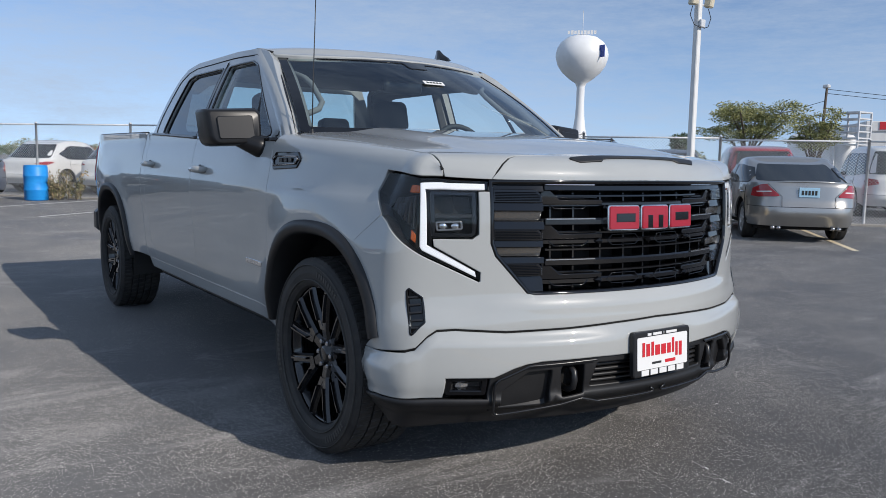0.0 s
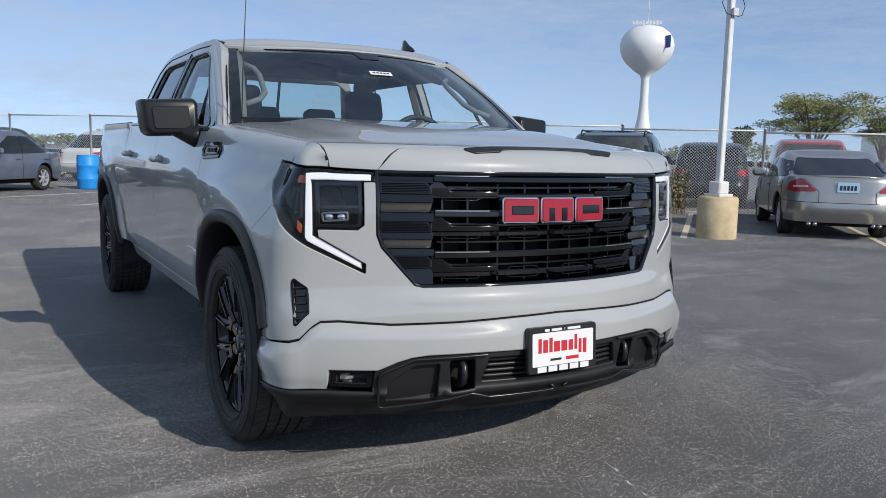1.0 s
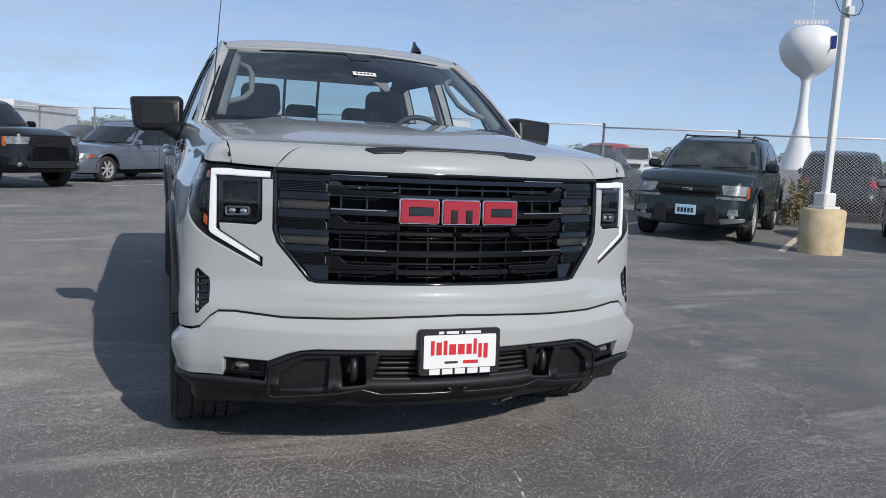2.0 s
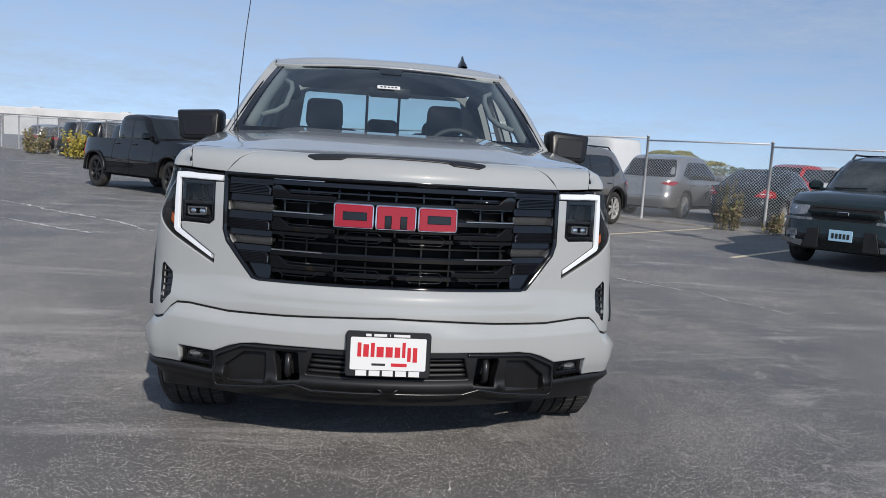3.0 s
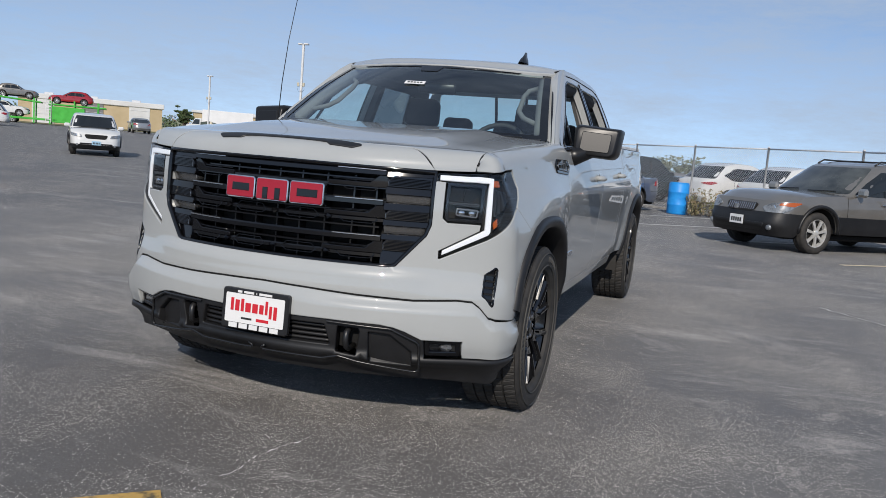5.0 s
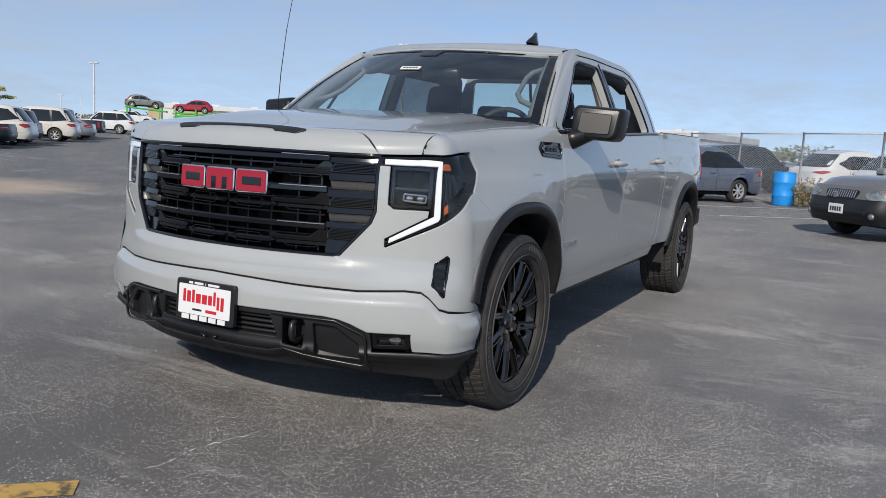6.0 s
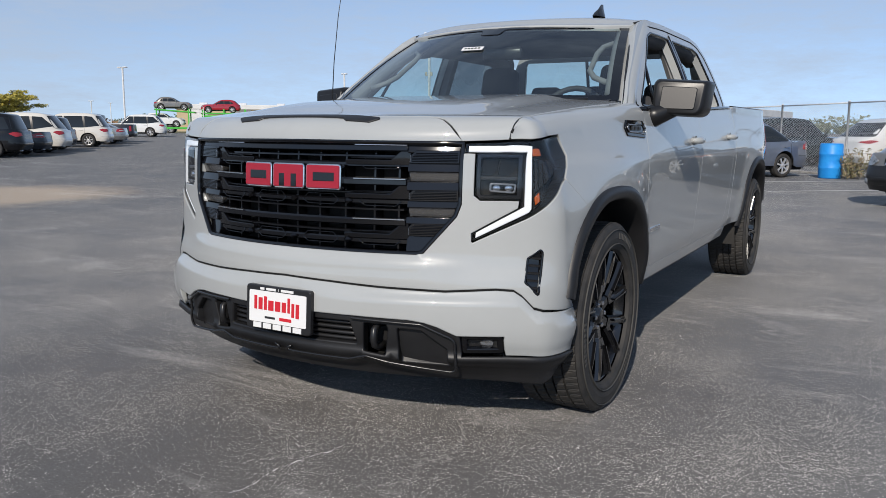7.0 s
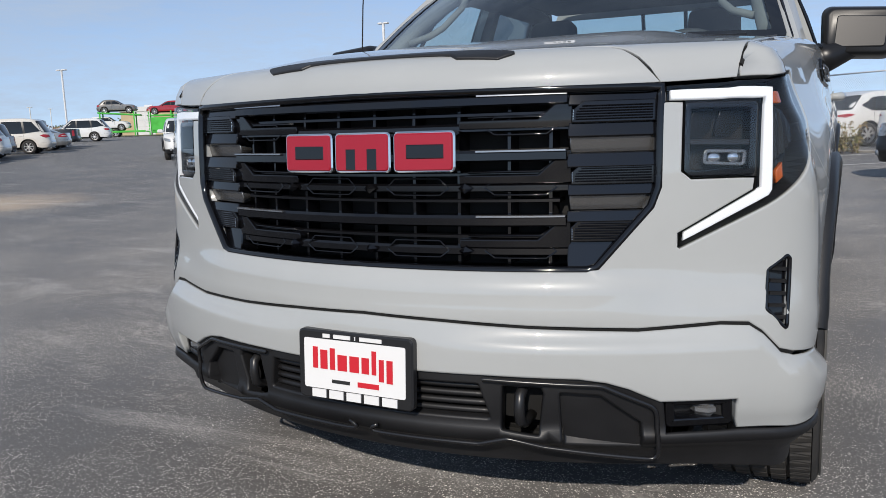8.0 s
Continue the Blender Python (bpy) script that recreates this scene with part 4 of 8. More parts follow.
def flank_at(y, z):
    w = W(y, z)
    if y > 2.75:
        w += 0.008 * sstep(1.12, 1.32, z) * sstep(2.75, 2.95, y)
    return w


for a in (1, -1):
    side = (lambda y, z, a=a: (a * flank_at(y, z), y, z))
    # front fender over the wheel, rolled into the bonnet seam
    top = [(s_of(y), seam_z(y) - 0.085 + 0.119) for y in (0.50, 0.3, 0.1, -0.1, -0.3, -0.4, -0.45, -0.5, -0.55)]
    arch_s = [(s_of(y), z) for y, z in FRONT_ARCH if y >= -0.33 and z > 0.46]
    fen = ([(s_of(-0.33), 0.900)] + arch_s + [(s_of(0.470), 0.462), (s_of(DOOR1 - 0.006), 0.455), (s_of(DOOR1 - 0.006), 1.20)] + top
           + [(0.99, seam_z(-0.585) + 0.0345), (0.93, seam_z(-0.60) + 0.0345), (0.865, seam_z(-0.617) + 0.0345), (0.83, seam_z(-0.632) + 0.0345), (0.806, seam_z(-0.640) + 0.0345), (0.800, 1.147), (0.863, 1.147), (0.96, 1.151), (1.06, 1.157), (1.160, 1.164), (1.190, 1.086), (1.122, 1.006), (s_of(-0.43), 0.981)])
    q = [(a * u, v) for u, v in fen]
    patch("front_fender", q[::-1] if a > 0 else q, skin, GREY_PAINT, truck, step=0.035, depth=0.03, lip=0.003)
    # doors
    for y0, y1, nm in ((DOOR1, DOOR2 - 0.003, "front_door"), (DOOR2 + 0.003, CAB_END, "rear_door")):
        out = [(y0, 0.50), (y1 if nm == "front_door" else y1 - 0.16, 0.50)]
        if nm == "rear_door":
            out += [(y1 - 0.06, 0.62), (y1 - 0.01, 0.80)]
        out += [(y1, belt(y1))] + [(y, belt(y)) for y in (y1 * 0.66 + y0 * 0.34, y1 * 0.33 + y0 * 0.67)] + [(y0, belt(y0))]
        door = patch(nm, rounded(out, 0.012, 2), side, GREY_PAINT, truck, step=0.05, depth=0.035, lip=0.003, flip=a < 0)
        hy = 1.475 if nm == "front_door" else 2.555
        hz = 1.128 if nm == "front_door" else 1.145
        x = flank_at(hy, hz)
        g = Geo()
        path = [(a * (x - 0.005), hy - 0.085, hz), (a * (x + 0.028), hy - 0.075, hz), (a * (x + 0.036), hy, hz + 0.002), (a * (x + 0.028), hy + 0.085, hz), (a * (x - 0.005), hy + 0.095, hz)]
        g.tube(path, [0.014, 0.018, 0.020, 0.018, 0.014], 10)
        g.make("handle", GREY_PAINT, door, "body-coloured door handle", True)
        g = Geo()
        m = look((a * (x + 0.001), hy, hz), (a * (x - 1), hy, hz)) @ Matrix.Diagonal((0.80, 0.55, 1, 1))
        g.lathe([(0.0, -0.004), (0.03, -0.003), (0.046, 0.0), (0.050, 0.004)], 20, m)
        g.make("handle_cup", GREY_PAINT, door, "", True)
        # dark moulding along the belt
        g = Geo()
        ys = [y0 + (y1 - y0) * i / 12 for i in range(13)]
        g.tube([(a * (flank_at(y, belt(y)) - 0.006), y, belt(y) + 0.004) for y in ys], 0.012, 6)
        g.make("belt_moulding", PIANO_BLACK, door, "", True)
    # nameplate bars on the door and the fender badge
    for y0 in [0.60 + 0.025 * k for k in range(9)]:
        g = Geo()
        x = flank_at(y0, 0.70)
        g.box((a * (x + 0.002), y0 + 0.01, 0.700), (0.006, 0.018, 0.024), 0.002)
        g.make("name_bar", CHROME, truck)
    badge = rounded([(0.245, 1.160), (0.470, 1.150), (0.490, 1.195), (0.460, 1.222), (0.245, 1.222), (0.215, 1.195)], 0.008, 3)
    fs = lambda y, z, a=a: (a * (Vector(skin(s_of(y), z)).x + 0.006), y, Vector(skin(s_of(y), z)).z)
    bd = patch("fender_badge", badge, fs, PIANO_BLACK, truck, step=0.04, depth=0.02, lip=0.004, flip=a < 0, label="gloss black fender badge")
    g = Geo()
    g.tube([tuple(Vector(fs(y, z)) + Vector((a * 0.004, 0, 0))) for y, z in inset(badge, 0.016)], 0.0035, 5, closed=True)
    g.make("badge_rim", SMOKE_TRIM, bd, "", True)
    for y in (0.30, 0.345, 0.39):
        g = Geo()
        g.box(tuple(Vector(fs(y, 1.19)) + Vector((a * 0.003, 0, 0))), (0.006, 0.034, 0.018), 0.001)
        g.make("badge_bar", SATIN_BLACK, bd)
    # cab corner behind the rear door, and the rocker below the doors
    patch("cab_corner", [(CAB_END - 0.155, 0.50), (BED0 - 0.012, 0.50), (BED0 - 0.012, belt(2.8)), (CAB_END + 0.006, belt(2.7)), (CAB_END - 0.004, 0.80), (CAB_END - 0.054, 0.62)], side, GREY_PAINT, truck, step=0.05, depth=0.03, flip=a < 0)
    patch("rocker_panel", [(0.49, 0.430), (BED0 - 0.05, 0.430), (BED0 - 0.02, 0.493), (0.49, 0.493)], side, GREY_PAINT, truck, step=0.05, depth=0.05, lip=0.008, flip=a < 0)
    g = Geo()
    g.box((a * 0.80, 1.65, 0.42), (0.10, 2.3, 0.10), 0.02)
    g.make("rocker_rail", BLACK_PLASTIC, truck)
    # bed side with the rear wheel opening
    rear = [(y, z) for y, z in REAR_ARCH if z > 0.50]
    out = [(BED0, 0.50), (rear[0][0], 0.50)] + rear + [(rear[-1][0], 0.52), (4.52, 0.60), (BED1 - 0.02, 0.66), (BED1, 0.75), (BED1, 1.34), (BED1 - 0.02, 1.366), (BED0, 1.352)]
    patch("bed_side", out, side, GREY_PAINT, truck, step=0.05, depth=0.05, lip=0.005, flip=a < 0)
    g = Geo()
    ys = [BED0 + 0.005 + (BED1 - BED0 - 0.02) * i / 16 for i in range(17)]
    g.tube([(a * (flank_at(y, 1.35) - 0.018), y, 1.352 + 0.014 * (y - BED0) / 1.85) for y in ys], 0.013, 8)
    g.make("bed_rail_cap", BLACK_PLASTIC, truck, "", True)
    # tail lamp
    tl = [(BED1 - 0.055, 0.98), (BED1 - 0.002, 0.97), (BED1 - 0.002, 1.30), (BED1 - 0.045, 1.31)]
    patch("tail_lamp", rounded(tl, 0.012, 3), lambda y, z, a=a: (a * (flank_at(y, z) + 0.006), y, z), RED_LENS, truck, step=0.05, depth=0.03, lip=0.005, flip=a < 0, label="red tail lamp")
    # wheel-arch flares
    for yc, base, nm in ((0.0, FRONT_ARCH, "front"), (AXLE_R - 0.03, REAR_ARCH, "rear")):
        inner_a = arch(yc, 0.40 if nm == "front" else 0.42, 0.468, 0.496 if nm == "front" else 0.506, 40, 0.45)
        outer_a = arch(yc, 0.40 if nm == "front" else 0.42, 0.522, 0.552 if nm == "front" else 0.564, 40, 0.45)
        vs, fs = [], []
        for i, ((yi, zi), (yo, zo)) in enumerate(zip(inner_a, outer_a)):
            if nm == "front" and yi < 0 and zi < 0.545:
                continue
            if zi <= 0.455:
                zi = zo = 0.46
            x_in = flank_at(yi, zi) if nm == "rear" or yi > SY + 0.02 else wrap(s_of(yi), zi)[0]
            x_out = flank_at(yo, zo) if nm == "rear" or yo > SY + 0.02 else wrap(max(1.02, s_of(yo)), zo)[0]
            ym, zm = (yi * 0.35 + yo * 0.65), (zi * 0.35 + zo * 0.65)
            vs += [(a * (x_in - 0.16), yi, zi), (a * (x_in + 0.006), yi, zi), (a * (x_in + 0.022), yi * 0.8 + yo * 0.2, zi * 0.8 + zo * 0.2),
                   (a * (max(x_in, x_out) + 0.020), ym, zm), (a * (x_out + 0.010), yo, zo), (a * (x_out - 0.012), yo, zo)]
        n = len(vs) // 6
        fs = [(i * 6 + j, i * 6 + j + 1, i * 6 + 7 + j, i * 6 + 6 + j) for i in range(n - 1) for j in range(5)]
        if a < 0:
            fs = [f[::-1] for f in fs]
        mesh_object("arch_flare", vs, fs, BLACK_PLASTIC, truck, "black plastic wheel-arch flare", True)
        # liner of the wheel well
        vs, fs = [], []
        for i in range(25):
            t = math.pi * (1.06 - 1.12 * i / 24)
            y, z = yc + 0.50 * math.cos(t), 0.41 + 0.53 * max(-0.2, math.sin(t))
            vs += [(a * 0.93, y, z), (a * 0.52, y, z)]
        fs = [(2 * i, 2 * i + 1, 2 * i + 3, 2 * i + 2) for i in range(24)]
        fs.append(tuple(2 * i + 1 for i in range(25)))
        mesh_object("wheel_liner", vs, fs, WELL, truck, "", False)

# tailgate, rear bumper, bed floor and walls
g = Geo()
g.box((0, BED1 - 0.03, 1.02), (1.66, 0.06, 0.70), 0.02)
g.make("tailgate", GREY_PAINT, truck)
g = Geo()
g.box((0, BED1 + 0.06, 0.62), (1.84, 0.16, 0.20), 0.03)
g.make("rear_bumper", SATIN_BLACK, truck, "black rear step bumper")
g = Geo()
g.box((0, (BED0 + BED1) / 2, 0.82), (1.70, BED1 - BED0 - 0.04, 0.06), 0.0)
g.box((0, BED0 + 0.02, 1.08), (1.76, 0.03, 0.50), 0.0)
for a in (1, -1):
    g.box((a * 0.84, (BED0 + BED1) / 2, 1.08), (0.05, BED1 - BED0 - 0.05, 0.50), 0.0)
g.make("cargo_bed", BLACK_PLASTIC, truck, "black lined cargo bed")
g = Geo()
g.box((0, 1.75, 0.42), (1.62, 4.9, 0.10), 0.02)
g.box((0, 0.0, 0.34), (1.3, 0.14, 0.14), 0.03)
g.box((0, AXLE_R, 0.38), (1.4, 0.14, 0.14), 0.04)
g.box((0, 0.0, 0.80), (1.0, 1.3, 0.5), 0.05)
# unseen trays and an upright plate, added to stop sun leaking under the nose
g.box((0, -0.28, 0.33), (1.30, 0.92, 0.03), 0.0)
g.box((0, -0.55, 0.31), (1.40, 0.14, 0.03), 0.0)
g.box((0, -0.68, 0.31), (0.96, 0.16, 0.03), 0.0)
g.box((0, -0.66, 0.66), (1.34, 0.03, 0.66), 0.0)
g.make("chassis_and_sun_blockers", DARK, truck)

# ---- cab: pillars, roof, glass
win1 = rounded([(0.680, 1.302), (1.637, 1.302), (1.602, 1.715), (1.265, 1.715), (1.175, 1.688)], [0.02, 0.03, 0.03, 0.03, 0.03], 3)
win2 = rounded([(1.737, 1.306), (2.500, 1.346), (2.350, 1.695), (2.250, 1.716), (1.697, 1.714)], 0.03, 3)
frame_out = [(0.430, 1.282), (CAB_END + 0.10, 1.345), (2.755, 1.46), (2.685, 1.61), (2.605, 1.715), (2.50, 1.776), (2.30, 1.800), (1.60, 1.800), (1.25, 1.785), (1.12, 1.755), (1.02, 1.705), (0.60, 1.415)]
frame_out = rounded(frame_out, [0.01, 0.01, 0.03, 0.05, 0.06, 0.08, 0.08, 0.05, 0.1, 0.1, 0.08, 0.08], 4)
for a in (1, -1):
    gh = (lambda y, z, a=a: (a * cabin(y, z), y, z))
    cs = patch("cab_side", frame_out, gh, GREY_PAINT, truck, [win1, win2], step=0.04, depth=0.05, lip=0.004, flip=a < 0)
    for w, mt in ((win1, TINTED_GLASS), (win2, PRIVACY_GLASS)):
        if a < 0:
            patch("side_window", inset(w, -0.004), lambda y, z, a=a: (a * (cabin(y, z) - 0.018), y, z), mt, cs, step=0.08, depth=0.0, flip=a < 0)
        g = Geo()
        g.tube([(a * (cabin(y, z) - 0.004), y, z) for y, z in resample(w, 0.05)], 0.0075, 6, closed=True)
        g.make("window_seal", PIANO_BLACK, cs, "", True)
    patch("pillar_cover", [(1.644, 1.303), (1.730, 1.306), (1.690, 1.712), (1.608, 1.712)], lambda y, z, a=a: (a * (cabin(y, z) + 0.003), y, z), PIANO_BLACK, cs, step=0.05, depth=0.008, lip=0.002, flip=a < 0, label="gloss black pillar cover")
    g = Geo()
    g.tube([(a * (cabin(y, z) + 0.003), y, z) for y, z in ((1.686, 1.295), (1.670, 1.5), (1.650, 1.74))], 0.0045, 6)
    g.make("door_seam", PIANO_BLACK, cs, "", True)
    g = Geo()
    g.tube([(a * (cabin(y, z) + 0.0005), y, z) for y, z in resample(rounded([(0.60, 1.300), (0.665, 1.375), (1.085, 1.690), (1.24, 1.750), (1.60, 1.762), (2.28, 1.762), (2.42, 1.742), (2.53, 1.690), (2.66, 1.46), (2.69, 1.345)], 0.08, 4), 0.04, False)], 0.0035, 5)
    g.make("door_frame_seam", DARK, cs, "", True)
    # front quarter post inside the door window
    g = Geo()
    g.tube([(a * (cabin(0.95, 1.32) - 0.012), 0.93, 1.32), (a * (cabin(1.1, 1.64) - 0.012), 1.06, 1.60)], 0.010, 6)
    g.make("quarter_post", PIANO_BLACK, cs, "", True)


def roof_z(x, y):
    edge = 0.045 * (abs(x) / 0.70) ** 3
    lip = 0.040 * sstep(0.97, 0.84, y - 0.208 * (x / 0.66) ** 2) * (1 - 0.5 * (x / 0.70) ** 4)
    return 1.838 - edge - lip - 0.055 * sstep(1.45, 0.85, y) ** 1.2 - 0.05 * sstep(2.25, 2.70, y) ** 1.5


def roof_half(y):
    return cabin(y, 1.785) - 0.012


rh = [(0.0, 0.845)] + [(x, 0.845 + 0.208 * (x / 0.66) ** 2) for x in (0.2, 0.4, 0.58)] + [(roof_half(1.10), 1.090)] + [(roof_half(y), y) for y in (1.3, 1.6, 2.0, 2.3)] + [(roof_half(2.5), 2.53), (0.6, 2.60), (0.0, 2.63)]
patch("roof", mirrored(rh), lambda x, y: (x, y, roof_z(x, y)), GREY_PAINT, truck, step=0.035, depth=0.03, lip=0.006)
for a in (1, -1):
    g = Geo()
    g.tube([(a * (roof_half(y) + 0.002), y, roof_z(roof_half(y), y) + 0.001) for y in (1.12, 1.3, 1.6, 2.0, 2.3, 2.5)], 0.0055, 6)
    g.make("roof_moulding", SATIN_BLACK, truck, "", True)
g = Geo()
g.box((0, 1.80, 1.735), (1.30, 1.46, 0.03), 0.01)
g.make("headliner", HEADLINER, truck)
for a in (1, -1):
    g = Geo()
    g.tube([(a * (cabin(y, 1.72) - 0.055), y, z) for y, z in ((1.16, 1.67), (1.3, 1.695), (1.7, 1.702), (2.2, 1.70), (2.45, 1.66))], 0.052, 8)
    g.make("roof_rail_lining", HEADLINER, truck, "", True)
# windscreen with its dark frit
def shield(u, v):
    y, z = glass_y(u * (0.83 - 0.17 * v), v)
    return u * (0.83 - 0.17 * v), y, z


full = [(-1, 0.0), (1, 0.0), (1, 0.945), (-1, 0.945)]
clear = rounded([(-0.955, 0.05), (0.955, 0.05), (0.952, 0.900), (0.10, 0.900), (0.08, 0.82), (-0.08, 0.82), (-0.10, 0.900), (-0.952, 0.900)], 0.02, 2)
patch("windscreen", full, shield, WINDSCREEN_GLASS, truck, step=0.10, depth=0.0, label="tinted windscreen glass")
patch("windscreen_border", rounded(full, 0.03, 3), lambda u, v: tuple(Vector(shield(u, v)) + Vector((0, -0.002, 0.003))), PIANO_BLACK, truck, [clear], step=0.08, depth=0.01, lip=0.002)
for a in (1, -1):
    g = Geo()
    g.tube([tuple(Vector(shield(a * 1.02, v)) + Vector((0, 0.01, 0.0))) for v in (-0.02, 0.2, 0.4, 0.6, 0.8, 0.95)], 0.006, 8)
    g.make("pillar_trim", PIANO_BLACK, truck, "", True)
    g = Geo()
    vs, fs = [], []
    for i in range(9):
        v = -0.06 + 1.12 * i / 8
        p = Vector(shield(a * 1.03, v))
        q = Vector((a * (cabin(p.y + 0.13, p.z) + 0.002), p.y + 0.13, p.z))
        vs += [p, p.lerp(q, 0.45) + Vector((a * 0.020, -0.016, 0.006)), q]
    fs = [(i * 3 + j, i * 3 + j + 1, i * 3 + j + 4, i * 3 + j + 3) for i in range(8) for j in range(2)]
    g.add(vs, fs if a > 0 else [f[::-1] for f in fs])
    g.make("front_pillar", GREY_PAINT, truck, "", True)
# rear wall of the cab with its window
back_at = lambda x, z: (x, 2.79 - 0.30 * max(0.0, z - 1.30) ** 1.3 - 0.04 * (x / 0.8) ** 2, z)
bw = rounded([(-0.68, 1.37), (0.68, 1.37), (0.63, 1.705), (-0.63, 1.705)], 0.04, 3)
patch("cab_back", [(-0.88, 0.6), (0.88, 0.6), (0.88, 1.34), (0.665, 1.765), (-0.665, 1.765), (-0.88, 1.34)], back_at, GREY_PAINT, truck, [bw], step=0.08, depth=0.03)
patch("rear_window", bw, lambda x, z: tuple(Vector(back_at(x, z)) - Vector((0, 0.01, 0))), TINTED_GLASS, truck, step=0.15, depth=0.0)
for x in (-0.13, 0.13):
    g = Geo()
    g.tube([tuple(Vector(back_at(x, z)) - Vector((0, 0.012, 0))) for z in (1.37, 1.55, 1.705)], 0.012, 6)
    g.make("rear_window_bar", PIANO_BLACK, truck)
# cowl, wipers
g = Geo()
vs, fs = [], []
for i in range(17):
    x = -0.84 + 1.68 * i / 16
    y0 = 0.20 + 0.62 * 0.42 * (x / 0.83) ** 2
    vs += [(x, y0 - 0.10, bonnet(min(0.8, abs(x)), 0.30) - 0.035), (x, y0 + 0.02, 1.318)]
fs = [(2 * i, 2 * i + 2, 2 * i + 3, 2 * i + 1) for i in range(16)]
g.add(vs, fs)
g.make("cowl", BLACK_PLASTIC, truck, "", True)
for x0, x1 in ((-0.55, 0.12), (0.10, 0.70)):
    g = Geo()
    p = [Vector(shield((x0 + (x1 - x0) * t) / 0.82, -0.015 + 0.025 * t)) + Vector((0, -0.012, 0.004)) for t in (0, 0.25, 0.5, 0.75, 1)]
    g.tube(p, 0.008, 6)
    g.make("wiper", SATIN_BLACK, truck, "", True)
# aerial on the right fender, shark fin on the roof
g = Geo()
g.lathe([(0.022, 0.0), (0.020, 0.012), (0.010, 0.03), (0.006, 0.04)], 12, pose(-0.80, 0.40, 1.292))
g.tube([(-0.80, 0.40, 1.32), (-0.79, 0.41, 1.55), (-0.772, 0.43, 1.80), (-0.748, 0.466, 2.055)], [0.003, 0.0028, 0.0024, 0.002], 6)
g.make("aerial", SATIN_BLACK, truck, "thin black whip aerial", True)
g = Geo()
fy = 1.22
vs, fs = [], []
for k, (h, l0, l1, w) in enumerate(((0.0, -0.085, 0.075, 0.034), (0.02, -0.060, 0.072, 0.028), (0.045, -0.010, 0.066, 0.014), (0.075, 0.030, 0.060, 0.006))):
    z0 = roof_z(0.46, fy)
    vs += [(0.46 + w * 0.3, fy + l0, z0 + h), (0.46 + w, fy + (l0 + l1) / 2, z0 + h), (0.46 + w * 0.4, fy + l1, z0 + h), (0.46 - w * 0.4, fy + l1, z0 + h), (0.46 - w, fy + (l0 + l1) / 2, z0 + h), (0.46 - w * 0.3, fy + l0, z0 + h)]
for k in range(3):
    fs += [(k * 6 + j, k * 6 + (j + 1) % 6, k * 6 + 6 + (j + 1) % 6, k * 6 + 6 + j) for j in range(6)]
fs.append(tuple(18 + j for j in range(6)))
g.add(vs, fs)
g.make("shark_fin", PIANO_BLACK, truck, "black shark-fin roof aerial", True)

# ---- door mirrors
for a in (1, -1):
    mir = thing("door_mirror", "", "")
    mir.parent = truck
    mir["label"] = "large black door mirror"
    cx, cy, cz = 1.056, 0.77, 1.338
    head = rounded([(-0.130, -0.082), (0.108, -0.094), (0.128, 0.070), (0.118, 0.080), (-0.112, 0.094), (-0.132, 0.074)], [0.05, 0.05, 0.035, 0.03, 0.04, 0.03], 5)
    vs, fs = [], []
    n = len(head)
    for d, k in ((-0.086, 0.80), (-0.083, 0.86), (-0.075, 0.91), (-0.058, 0.96), (-0.030, 0.99), (0.0, 1.0), (0.065, 1.0), (0.075, 0.97)):
        vs += [(a * (cx + u * k), cy + d + 0.20 * u + (0.16 * v if d < -0.04 else 0.0), cz + v * k) for u, v in head]
    for r in range(7):
        fs += [(r * n + i, r * n + (i + 1) % n, (r + 1) * n + (i + 1) % n, (r + 1) * n + i) for i in range(n)]
    fs.append(tuple(range(n))[::-1])
    if a < 0:
        fs = [f[::-1] for f in fs]
    mesh_object("housing", vs, fs, MIRROR_CAP, mir, "", True)
    face = inset(head, 0.012)
    gm = [(a * (cx + u), cy + 0.070 + 0.20 * u, cz + v) for u, v in face]
    mesh_object("mirror_glass", gm, [tuple(range(n)) if a < 0 else tuple(range(n))[::-1]], CHROME, mir, "", False)
    face2 = rounded([(-0.088, -0.052), (0.070, -0.058), (0.080, 0.045), (-0.080, 0.056)], 0.012, 3)
    g = Geo()
    g.prism(face2, 0, 0.006, lambda u, v, d: (a * (cx + u), cy - 0.086 - d + 0.20 * u + 0.16 * v, cz + v), 0.003)
    g.make("front_cover", MIRROR_CAP, mir, "", False)
    g = Geo()
    g.tube([(a * 0.90, 0.66, 1.235), (a * 0.95, 0.675, 1.255), (a * 1.02, 0.72, 1.285), (a * 1.06, 0.76, 1.31)], [0.060, 0.052, 0.040, 0.045], 10)
    g.make("arm", MIRROR_CAP, mir, "", True)

